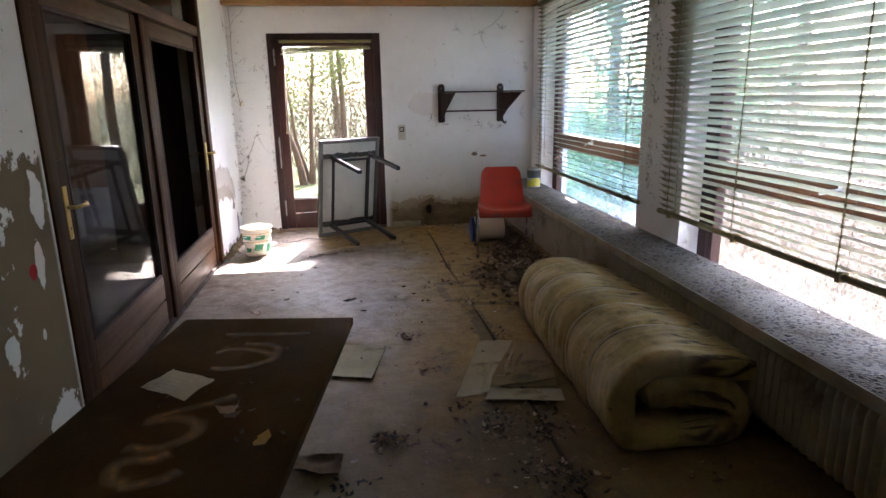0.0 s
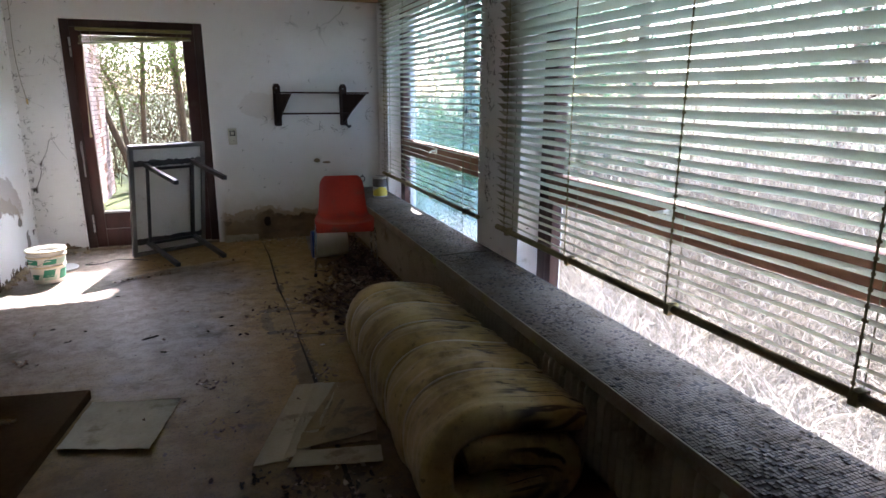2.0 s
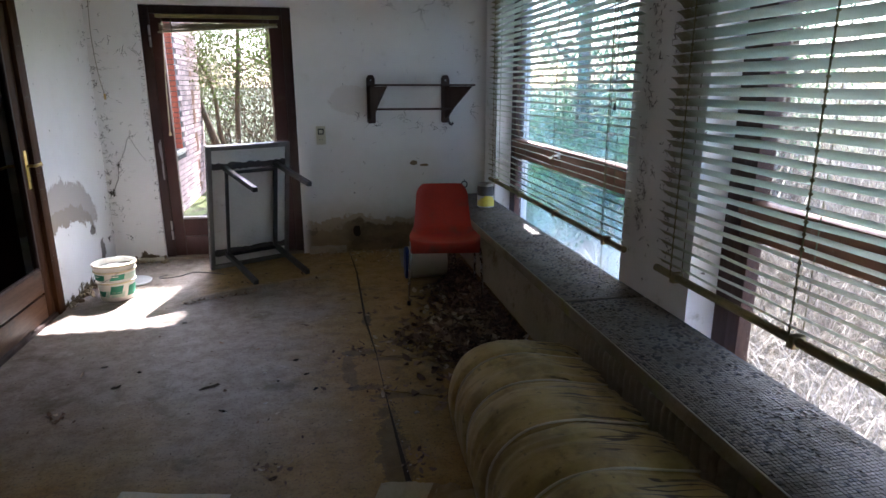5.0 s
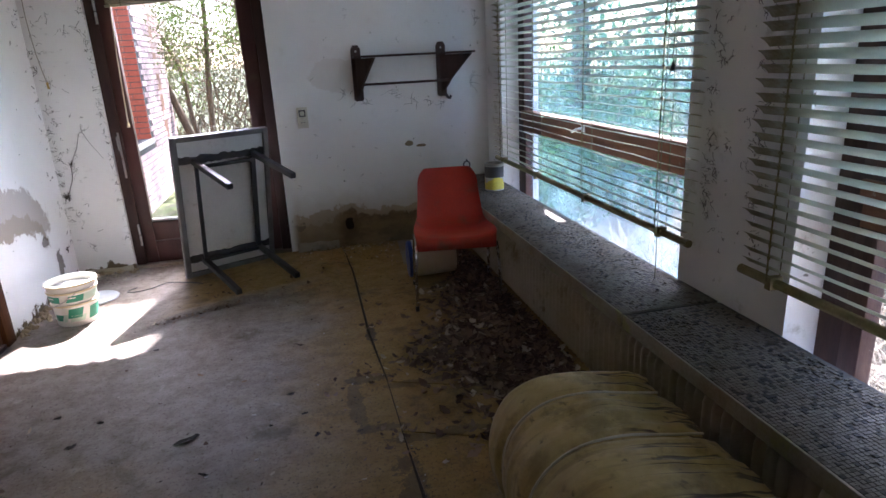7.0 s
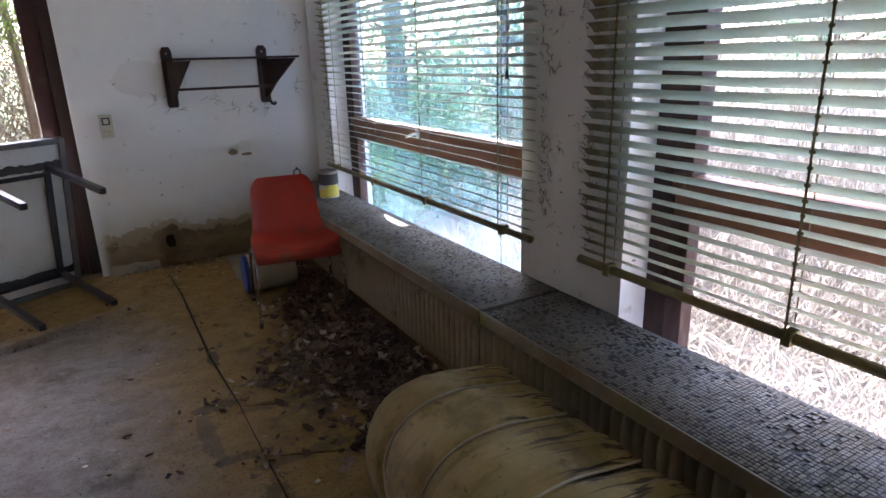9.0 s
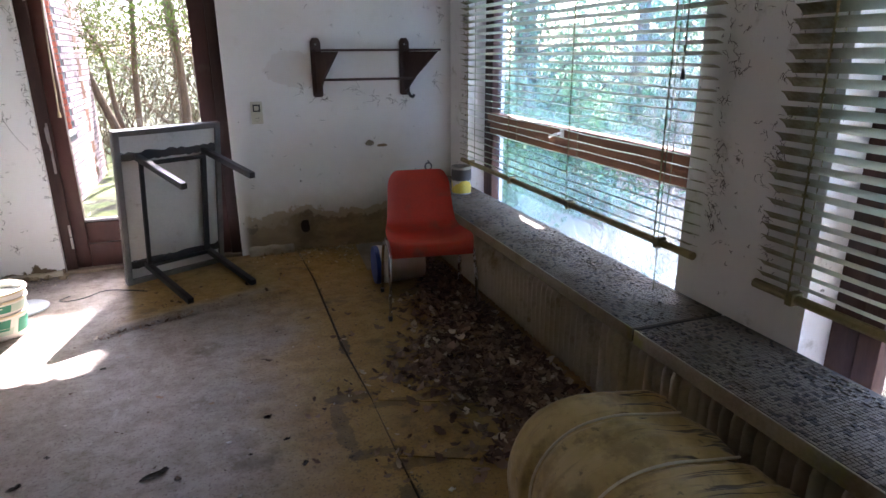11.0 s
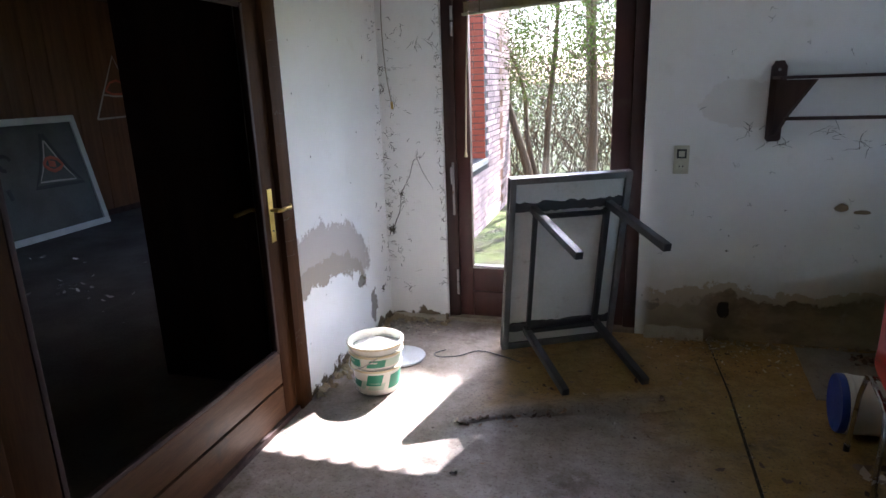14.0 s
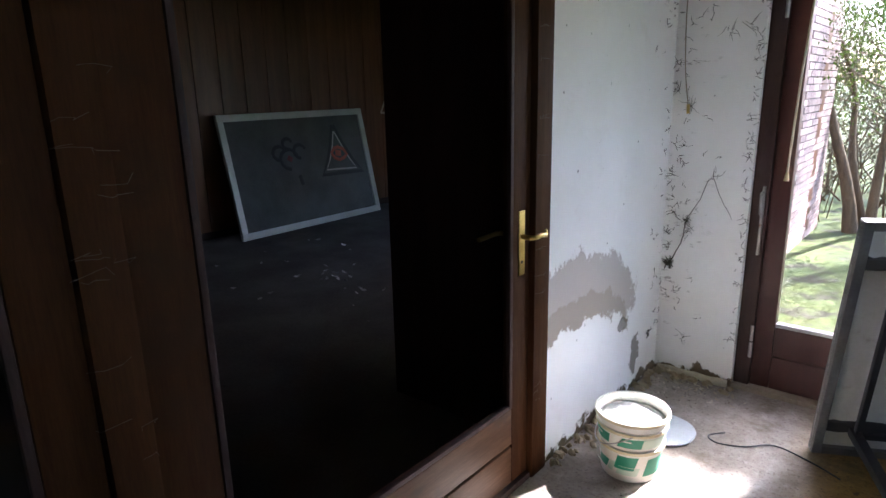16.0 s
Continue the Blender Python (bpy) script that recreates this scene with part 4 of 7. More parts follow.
def rolled_mattress():
    d = thing("rolled_mattress", (2.56, 2.12, 0.0), "folded stained beige mattress tied with cords, lying by the sill", "mattress")
    mat = mattress_material()
    line = smooth_line([(0.31, 0.335), (0.17, 0.362), (0.0, 0.395), (-0.15, 0.385), (-0.245, 0.31), (-0.262, 0.19), (-0.225, 0.078), (-0.08, 0.058), (0.10, 0.056), (0.225, 0.066), (0.272, 0.14), (0.215, 0.212), (0.10, 0.246), (0.0, 0.262), (-0.085, 0.264), (-0.155, 0.250)], 5)
    half, ends = 0.062, 0.05
    n, length, rows = len(line), 1.62, 110
    ties = (0.30, 0.62, 0.90, 1.20, 1.45)
    bm = bmesh.new()
    loops = []
    for r in range(rows + 1):
        y = length * r / rows
        edge = min(y, length - y)
        round_ = math.sqrt(max(0.0, 1 - (1 - min(edge / 0.04, 1)) ** 2))
        loop = []
        for sgn, order in ((1, range(n)), (-1, range(n - 1, -1, -1))):
            for i in order:
                a, b = line[max(i - 1, 0)], line[min(i + 1, n - 1)]
                t = (b - a).normalized()
                nrm = Vector((t.y, -t.x))
                tip = min(i, n - 1 - i)
                u = i / n
                h = half * (0.72 + 0.28 * min(tip / 3, 1)) * (0.58 + 0.42 * round_) * (1 + 0.24 * min(max((u - 0.70) / 0.08, 0), 1))
                outside = -sgn
                tie = sum(math.exp(-((y + 0.10 * (u - 0.3) - q) / 0.02) ** 2) for q in ties)
                puff = sum(math.exp(-((y + 0.10 * (u - 0.3) - q - 0.14) / 0.10) ** 2) for q in ties)
                wr = 0.014 * noise.noise((u * 14, y * 7, sgn)) + 0.011 * noise.noise((u * 8 + y * 9, y * 34, sgn + 4)) + 0.004 * noise.noise((u * 60, y * 55, sgn))
                if outside > 0:
                    h += 0.010 * puff - 0.018 * tie
                h += wr * round_
                p = line[i] - nrm * h * sgn
                x, z = p.x, max(p.y, 0.003)
                skew = 0.02 * noise.noise((u * 5, sgn, 2.0))
                loop.append(bm.verts.new((x * (1 - 0.12 * y / length) + 0.015 + 0.02 * y / length + 0.008 * math.sin(y * 4), y + skew * (1 - min(edge / 0.3, 1)), z * (1 - 0.06 * y / length) + (0.0 if z < 0.02 else 0.006 * noise.noise((y * 5, u * 6, 9))))))
        loops.append(loop)
    m = len(loops[0])
    for a, b in zip(loops, loops[1:]):
        for k in range(m):
            bm.faces.new((a[k], a[(k + 1) % m], b[(k + 1) % m], b[k]))
    for lp in (loops[0], loops[-1]):
        for i in range(n - 1):
            bm.faces.new((lp[i], lp[i + 1], lp[m - 2 - i], lp[m - 1 - i]))
    part("ticking", bm, mat, d, smooth=60)
    cord = surface("mattress_cord", (0.78, 0.72, 0.58), (0.60, 0.53, 0.38), (0.5, 0.8))
    for q in ties:
        pts = []
        for i in range(1, 46):
            u = i / n
            a, b = line[i - 1], line[i + 1]
            t = (b - a).normalized()
            nrm = Vector((t.y, -t.x))
            o = line[i] + nrm * (half - 0.004)
            o2 = line[i] - nrm * (half - 0.006)
            pick = o if (o - Vector((0, 0.2))).length > (o2 - Vector((0, 0.2))).length else o2
            y = q - 0.10 * (u - 0.3)
            s = 1 - 0.12 * (y / length)
            pts.append((pick.x * s + 0.015 + 0.02 * y / length + 0.008 * math.sin(y * 4), y, max(pick.y * (1 - 0.06 * y / length), 0.006)))
        part("cord", tube(pts, 0.004, 6), cord, d, "pale cord tied round the roll")


rolled_mattress()

DESK = surface("brown_desk_top", (0.085, 0.046, 0.016), (0.055, 0.029, 0.010), (0.68, 0.85), 2.5, 70, 0.12, 0.0015, dirt=(0.10, 0.056, 0.022), dirt_at=(0.54, 0.72), dirt_scale=3.0, spec=0.04)
DESK_EDGE = surface("desk_edge", (0.09, 0.055, 0.03), (0.06, 0.036, 0.02), (0.4, 0.6), 3, 60, 0.15, 0.001)
PAPER = surface("dusty_paper", (0.66, 0.61, 0.49), (0.53, 0.475, 0.36), (0.8, 0.95), 6, 60, 0.25, 0.002, dirt=(0.34, 0.29, 0.20), dirt_at=(0.50, 0.70), dirt_scale=7)
CARD = surface("stained_cardboard", (0.38, 0.285, 0.16), (0.27, 0.195, 0.10), (0.8, 0.95), 5, 70, 0.3, 0.002, dirt=(0.17, 0.13, 0.08), dirt_at=(0.54, 0.68), dirt_scale=6)
CARD_PALE = surface("pale_cardboard", (0.50, 0.43, 0.30), (0.40, 0.335, 0.22), (0.8, 0.95), 5, 70, 0.3, 0.002, dirt=(0.25, 0.2, 0.13), dirt_at=(0.58, 0.7), dirt_scale=6)
LEAF_DRY = surface("dry_leaf", (0.20, 0.125, 0.065), (0.11, 0.068, 0.038), (0.7, 0.9), 20, 120, 0.2, 0.001)
INK = surface("grey_print", (0.52, 0.50, 0.44), (0.42, 0.40, 0.35), (0.9, 0.95))


def low_table():
    z = 0.56
    d = thing("low_table", (1.234, 2.488, 0.0), "low dark brown wooden table with orange spray marks", "table")
    d.rotation_euler = (0, 0, radians(-8.8))
    w, L = 0.722, 1.55
    part("tabletop", slab(-w, 0, -L, 0, z - 0.032, z, bevel=0.003), DESK, d)
    for x0, x1 in ((-w + 0.24, -w + 0.28), (-0.42, -0.38)):
        part("apron", slab(x0, x1, -L + 0.42, -0.44, z - 0.09, z - 0.033), DESK_EDGE, d)
        for y in (-L + 0.38, -0.46):
            part("leg", slab(x0 - 0.004, x1 + 0.004, y, y + 0.045, 0.0, z - 0.033, bevel=0.003), DESK_EDGE, d)
    spray = surface("faded_orange_spray", (0.62, 0.34, 0.11), (0.48, 0.25, 0.08), (0.6, 0.8), 20, 90, 0.0)
    sn, sl = spray.node_tree.nodes, spray.node_tree.links
    speckle = band(sn, sl, noise_of(sn, sl, sn.new("ShaderNodeTexCoord").outputs["Object"], 45, 8, 0.8), 0.34, 0.62, 0.15, 0.6)
    sl.new(speckle, sn["Principled BSDF"].inputs["Alpha"])
    mist = spray.copy()
    mist.name = "orange_spray_mist"
    mn = mist.node_tree.nodes
    thin = mn.new("ShaderNodeMath")
    thin.operation = "MULTIPLY"
    thin.inputs[1].default_value = 0.32
    mp = mn["Principled BSDF"].inputs["Alpha"]
    mist.node_tree.links.new(mp.links[0].from_socket, thin.inputs[0])
    mist.node_tree.links.new(thin.outputs[0], mp)

    def stroke(pts, r):
        for k, (wide, mat) in enumerate(((1.9, mist), (1.35, mist), (0.8, spray))):
            bm = tube([(x, y, z) for x, y in smooth_line(pts, 5)], r * wide, 6)
            bmesh.ops.scale(bm, vec=(1, 1, 0.02 + 0.03 * k / wide), verts=bm.verts, space=Matrix.Translation((0, 0, -z)))
            part("spray_mark", bm, mat, d)
    stroke([(-0.488, -0.175), (-0.33, -0.181), (-0.145, -0.174)], 0.011)
    stroke([(-0.461, -0.366), (-0.408, -0.329), (-0.316, -0.34), (-0.239, -0.379), (-0.237, -0.328), (-0.284, -0.285), (-0.376, -0.279)], 0.012)
    stroke([(-0.425, -0.494), (-0.362, -0.499), (-0.294, -0.479), (-0.226, -0.417), (-0.239, -0.379)], 0.012)
    stroke([(-0.47, -0.837), (-0.413, -0.798), (-0.315, -0.742), (-0.27, -0.698)], 0.014)
    stroke([(-0.472, -0.994), (-0.415, -1.007), (-0.359, -0.991), (-0.31, -0.927), (-0.33, -0.869), (-0.391, -0.845), (-0.485, -0.862)], 0.015)
    stroke([(-0.39, -1.154), (-0.432, -1.143), (-0.452, -1.083), (-0.418, -1.054), (-0.362, -1.05), (-0.342, -1.022)], 0.015)
    stroke([(-0.399, -1.173), (-0.351, -1.16), (-0.298, -1.139), (-0.278, -1.104)], 0.014)


low_table()


def curled_sheet(name, corners, mat, label, category, z=0.0, lift=0.012, seed=1, thick=0.0015, group=""):
    """A thin sheet with slightly lifted, uneven edges, laid over four corners."""
    c = [Vector((x, y, 0)) for x, y in corners]
    mid = sum(c, Vector()) / 4
    bm = bmesh.new()
    N = 14
    top = []
    for i in range(N + 1):
        for j in range(N + 1):
            u, v = i / N, j / N
            p = (c[0] * (1 - u) * (1 - v) + c[1] * u * (1 - v) + c[2] * u * v + c[3] * (1 - u) * v) - mid
            e = max(abs(u - 0.5), abs(v - 0.5)) * 2
            h = lift * (0.25 + 0.75 * e ** 3) * (0.5 + 0.5 * noise.noise((u * 2.5 + seed, v * 2.5, seed * 1.7))) + 0.002
            rag = 0.006 * noise.noise((u * 9, v * 9, seed)) if e > 0.98 else 0
            top.append(((p.x + rag, p.y + rag, max(h, 0.0015))))
    up = [bm.verts.new((x, y, h + thick)) for x, y, h in top]
    dn = [bm.verts.new((x, y, h)) for x, y, h in top]
    at = lambda i, j: i * (N + 1) + j
    for i in range(N):
        for j in range(N):
            q = (at(i, j), at(i + 1, j), at(i + 1, j + 1), at(i, j + 1))
            bm.faces.new([up[k] for k in q])
            bm.faces.new([dn[k] for k in q[::-1]])
    rim = [at(i, 0) for i in range(N)] + [at(N, j) for j in range(N)] + [at(i, N) for i in range(N, 0, -1)] + [at(0, j) for j in range(N, 0, -1)]
    for a, b in zip(rim, rim[1:] + rim[:1]):
        bm.faces.new((dn[a], dn[b], up[b], up[a]))
    return solid(name, bm, mat, label, category, at=(mid.x, mid.y, z), smooth=50, group=group)


letter = curled_sheet("paper_sheet", ((0.545, 1.93), (0.71, 1.815), (0.775, 1.945), (0.615, 2.055)), PAPER, "creased white printed sheet lying on the brown table", "paper", 0.561, 0.012, 3)
for k in range(5):
    y = -0.05 + 0.022 * k
    part("print_line", slab(-0.07, 0.05 - 0.02 * (k % 2), y, y + 0.0025, 0.013, 0.0136), INK, letter, smooth=0, at=pose(0, 0, 0, 0, 0, -35))
curled_sheet("paper_sheet", ((0.93, 3.14), (1.305, 3.015), (1.41, 3.462), (1.00, 3.56)), PAPER, "dirty white sheet lying on the floor beside the table", "paper", 0.001, 0.016, 5)
for k, (cs, mt, sd, lf) in enumerate((
        (((1.72, 2.745), (1.86, 2.74), (2.10, 3.40), (1.975, 3.425)), CARD_PALE, 2, 0.012),
        (((1.84, 2.74), (1.95, 2.76), (2.19, 3.36), (2.07, 3.40)), CARD_PALE, 9, 0.022),
        (((1.95, 2.92), (2.06, 2.93), (2.27, 3.33), (2.17, 3.36)), CARD, 4, 0.030),
        (((2.00, 2.78), (2.25, 2.76), (2.36, 3.30), (2.16, 3.30)), CARD, 6, 0.016),
        (((1.90, 2.77), (2.25, 2.80), (2.24, 2.90), (1.94, 2.90)), CARD, 7, 0.035),
        (((1.85, 2.66), (2.23, 2.58), (2.25, 2.70), (1.90, 2.77)), CARD_PALE, 8, 0.012))):
    curled_sheet("cardboard_piece", cs, mt, "torn stained cardboard on the floor by the mattress", "cardboard", 0.001 + 0.003 * k, lf, sd, 0.003, "torn cardboard")


LINO = surface("grey_beige_lino", (0.30, 0.265, 0.20), (0.21, 0.18, 0.13), (0.5, 0.7), 5, 70, 0.3, 0.002, dirt=(0.12, 0.09, 0.055), dirt_at=(0.54, 0.7), dirt_scale=6)
for cs, z, lf, sd in ((((2.43, 6.29), (2.85, 6.33), (2.88, 6.92), (2.48, 6.93)), 0.001, 0.020, 21), (((2.47, 6.31), (2.80, 6.28), (2.84, 6.70), (2.52, 6.66)), 0.012, 0.030, 22)):
    curled_sheet("lino_scrap", cs, LINO, "torn grey-beige lino scrap folded on the floor behind the tub", "scrap", z, lf, sd, 0.004, "torn lino scraps")

curled_sheet("crumpled_scrap", ((0.96, 2.20), (1.15, 2.16), (1.17, 2.30), (0.98, 2.33)), LEAF_DRY, "crumpled dark brown scrap on the floor under the table", "scrap", 0.001, 0.05, 14)

# loose dark leaves and crumbs lying singly on the bare floor: x, y, length, width, turn
DARK_SCRAP = surface("blackened_leaf", (0.030, 0.022, 0.016), (0.014, 0.011, 0.009), (0.7, 0.9), 20, 120, 0.2, 0.001)
for k, (x, y, le, wi, turn) in enumerate((
        (1.175, 4.387, 0.095, 0.032, 26), (1.215, 4.402, 0.040, 0.030, 70), (0.711, 4.481, 0.050, 0.022, 30), (0.577, 4.741, 0.032, 0.020, 10), (0.783, 4.640, 0.022, 0.016, 0),
        (0.875, 5.356, 0.030, 0.022, 20), (1.609, 4.635, 0.034, 0.022, 5), (1.719, 4.262, 0.032, 0.022, 60), (1.527, 4.390, 0.016, 0.014, 0), (1.285, 4.125, 0.050, 0.012, -35), (1.671, 4.445, 0.030, 0.012, 8))):
    u = Vector((math.cos(math.radians(turn)), math.sin(math.radians(turn))))
    v = Vector((-u.y, u.x))
    tip = 0.25 + 0.1 * (k % 4)
    cs = [tuple(Vector((x, y)) + u * p * le / 2 + v * q * wi / 2) for p, q in ((-1, -tip), (0.7, -1), (1, tip), (-0.5, 0.8))]
    curled_sheet("dead_leaf", cs, DARK_SCRAP, "single blackened dead leaf curled on the dusty floor", "leaf", 0.001, 0.010, 40 + k, 0.0012, "single dead leaves")
PLASTER_CRUMB = surface("plaster_crumb", (0.72, 0.70, 0.66), (0.55, 0.53, 0.50), (0.8, 0.95))
for k, (x, y, turn) in enumerate(((1.481, 4.162, 15), (1.450, 4.501, 50), (2.189, 3.934, 80), (1.300, 4.108, 20))):
    r = 0.006 + 0.002 * (k % 3)
    cs = [(x + r * (1 + 0.3 * ((k + i) % 3)) * math.cos(math.radians(turn + 90 * i)), y + r * math.sin(math.radians(turn + 90 * i))) for i in range(4)]
    curled_sheet("plaster_crumb", cs, PLASTER_CRUMB, "tiny white plaster crumb lying on the dusty floor", "crumb", 0.001, 0.004, 60 + k, 0.003, "plaster crumbs")


# table tipped on its edge, resting on two of its legs
def tipped_table():
    d = thing("tipped_table", (0.845, 6.60, 0.0), "small table tipped on its edge, pale underside, dark steel legs", "table")
    tilt = radians(9.5)
    u = Vector((math.cos(radians(27.5)), math.sin(radians(27.5)), 0))
    nh = Vector((u.y, -u.x, 0))
    nn = nh * math.cos(tilt) - Vector((0, 0, 1)) * math.sin(tilt)
    v = Vector((0, 0, 1)) * math.cos(tilt) + nh * math.sin(tilt)
    m = Matrix((u, v, nn)).transposed().to_4x4()
    m.translation = (0, 0, 0.004)
    W, H = 0.70, 1.06
    grey = surface("grey_table_edge", (0.20, 0.195, 0.19), (0.12, 0.117, 0.112), (0.35, 0.55), 6, 80, 0.2, 0.001, dirt=(0.10, 0.09, 0.08), dirt_scale=8)
    pale = surface("pale_underside", (0.80, 0.80, 0.77), (0.68, 0.68, 0.64), (0.6, 0.8), 3, 60, 0.2, 0.001, dirt=(0.42, 0.39, 0.33), dirt_at=(0.58, 0.74), dirt_scale=5, stretch=(1, 1, 1))

    def p(name, a, mat, bevel=0.002, lab=""):
        part(name, slab(*a, bevel=bevel), mat, d, lab, at=m)
    p("tabletop", (0.0, W, 0.0, H, -0.024, -0.004), pale, 0.002)
    for a in ((0, 0.036, 0.0, H), (W - 0.036, W, 0.0, H), (0.037, W - 0.037, 0.0, 0.036), (0.037, W - 0.037, H - 0.036, H)):
        p("edge_strip", (a[0], a[1], a[2], a[3], -0.030, 0.016), grey)
    glue = surface("dark_glue_line", (0.05, 0.05, 0.05), (0.09, 0.085, 0.08), (0.5, 0.8))
    rng = random.Random(77)
    for lo, hi in ((0.108, 0.165), (H - 0.200, H - 0.145)):
        bm = bmesh.new()
        rows = []
        for i in range(25):
            x = 0.038 + (W - 0.076) * i / 24
            rows.append([bm.verts.new((x, y, z)) for y, z in ((lo + rng.uniform(-0.006, 0.006), -0.0035), (lo + 0.006, 0.005), (hi - 0.006, 0.005), (hi + rng.uniform(-0.008, 0.008), -0.0035))])
        for q0, q1 in zip(rows, rows[1:]):
            for k in range(3):
                bm.faces.new((q0[k], q1[k], q1[k + 1], q0[k + 1]))
        part("glue_band", bm, glue, d, "ragged dark band of old glue", at=m)
    x0, x1, y0, y1 = 0.140, 0.578, 0.125, 0.880
    for x in (x0, x1):
        for y in (y0, y1):
            p("leg", (x - 0.019, x + 0.019, y - 0.019, y + 0.019, 0.007, 0.625), DARK_STEEL, 0.003)
    p("side_tube", (x0 - 0.011, x0 + 0.013, y0 + 0.020, y1 - 0.020, 0.030, 0.054), DARK_STEEL)
    p("side_tube", (x1 - 0.030, x1 + 0.004, y0 + 0.020, y1 - 0.020, 0.008, 0.034), DARK_STEEL)
    p("cross_tube", (x0 + 0.020, x1 - 0.020, y0 - 0.012, y0 + 0.012, 0.020, 0.044), DARK_STEEL)
    p("cross_tube", (x0 + 0.020, x1 - 0.020, y1 - 0.046, y1 - 0.022, 0.030, 0.054), DARK_STEEL)


tipped_table()


def shell_chair():
    d = thing("shell_chair", (2.664, 5.648, 0.0), "orange-red plastic shell chair on thin chrome legs", "chair")
    d.rotation_euler = (0, 0, radians(-8))
    red = surface("red_plastic", (0.52, 0.042, 0.018), (0.40, 0.030, 0.014), (0.36, 0.55), 3, 80, 0.08, 0.0008, dirt=(0.22, 0.075, 0.042), dirt_at=(0.48, 0.72), dirt_scale=4)
    prof = smooth_line([(0.275, 0.785), (0.262, 0.70), (0.232, 0.60), (0.205, 0.52), (0.170, 0.455), (0.10, 0.425), (0.0, 0.425), (-0.12, 0.437), (-0.195, 0.435), (-0.228, 0.405), (-0.232, 0.375)], 5)
    widths = smooth_line([(0.185, 0), (0.197, 0), (0.205, 0), (0.213, 0), (0.222, 0), (0.235, 0), (0.245, 0), (0.252, 0), (0.250, 0), (0.243, 0), (0.238, 0)], 5)
    cols = 16
    front, back = [], []
    bm = bmesh.new()
    n = len(prof)
    for i, p in enumerate(prof):
        a, b = prof[max(i - 1, 0)], prof[min(i + 1, n - 1)]
        t = (b - a).normalized()
        w = widths[i].x
        s = i / (n - 1)
        rowf, rowb = [], []
        for k in range(cols + 1):
            q = 2 * k / cols - 1
            # corners of the back's top and the seat's front are rounded
            cut = 1.0
            if s < 0.10:
                cut = 1 - 0.22 * (1 - s / 0.10) ** 2
            side = math.copysign(abs(q) ** 0.9, q)
            wing = 0.035 * abs(q) ** 4 * (0.6 + 0.4 * math.sin(math.pi * s))
            dish = 0.016 * (1 - q * q) * math.sin(math.pi * min(max((s - 0.45) / 0.4, 0), 1))
            off = wing - dish
            blend = min(max((s - 0.3) / 0.25, 0), 1)
            dirn = (Vector((-1, 0.1)) * (1 - blend) + Vector((0, 1)) * blend).normalized()
            if s > 0.85:
                off *= max(0.0, 1 - (s - 0.85) / 0.12)
            y, z = p.x + dirn.x * off, p.y + dirn.y * off
            x = side * w * cut
            rowf.append(bm.verts.new((x, y, z)))
            rowb.append(bm.verts.new((x * 0.995, y + (0.006 if s < 0.42 else 0), z - (0.007 if s >= 0.3 else 0.002))))
        front.append(rowf)
        back.append(rowb)
    for g in (front, back):
        for r0, r1 in zip(g, g[1:]):
            for k in range(cols):
                bm.faces.new((r0[k], r0[k + 1], r1[k + 1], r1[k]))
    for i in range(n - 1):
        bm.faces.new((front[i][0], front[i + 1][0], back[i + 1][0], back[i][0]))
        bm.faces.new((front[i][-1], front[i + 1][-1], back[i + 1][-1], back[i][-1]))
    for k in range(cols):
        bm.faces.new((front[0][k], front[0][k + 1], back[0][k + 1], back[0][k]))
        bm.faces.new((front[-1][k], front[-1][k + 1], back[-1][k + 1], back[-1][k]))
    part("seat_shell", bm, red, d, "orange-red moulded plastic shell", smooth=60)
    for sx in (-1, 1):
        rail = [(sx * 0.262, -0.262, 0.006), (sx * 0.256, -0.248, 0.22), (sx * 0.250, -0.225, 0.36), (sx * 0.246, -0.200, 0.388), (sx * 0.242, -0.10, 0.396), (sx * 0.240, 0.08, 0.394), (sx * 0.243, 0.12, 0.38), (sx * 0.250, 0.16, 0.28), (sx * 0.258, 0.205, 0.006)]
        part("leg_tube", tube(rail, 0.0095, 10), CHROME, d, "thin chrome leg loop")
        for y in (-0.262, 0.205):
            part("foot_cap", lathe([(0, 0), (0.0125, 0), (0.0125, 0.03), (0, 0.031)], 12, pose(sx * (0.262 if y < 0 else 0.258), y, 0.0)), DARK_STEEL, d)
    for y in (-0.10, 0.08):
        part("cross_tube", tube([(-0.24, y, 0.395), (0.24, y, 0.395)], 0.009, 10), CHROME, d)


shell_chair()

PLASTIC_WHITE = surface("yellowed_white_plastic", (0.88, 0.87, 0.80), (0.82, 0.80, 0.68), (0.35, 0.55), 4, 60, 0.05, 0.001, dirt=(0.62, 0.54, 0.36), dirt_at=(0.60, 0.78), dirt_scale=9)
LABEL_GREEN = surface("green_label", (0.03, 0.30, 0.17), (0.02, 0.24, 0.13), (0.35, 0.5), 4, 60, 0.0)
LABEL_PALE = surface("pale_green_label", (0.62, 0.74, 0.60), (0.55, 0.68, 0.52), (0.35, 0.5), 4, 60, 0.0)


def arc_patch(r0, r1, z0, z1, a0, a1, name, mat, parent, lean=0.0):
    """A thin label on a round wall, with slanted ends."""
    bm = bmesh.new()
    N = 14
    g = []
    for i in range(N + 1):
        for zz, r, s in ((z0, r0, 0.0), (z1, r1, lean)):
            a = radians(a0 + (a1 - a0) * i / N + s)
            g.append(bm.verts.new((r * math.cos(a), r * math.sin(a), zz)))
    for i in range(N):
        bm.faces.new((g[2 * i], g[2 * i + 2], g[2 * i + 3], g[2 * i + 1]))
    return part(name, bm, mat, parent)


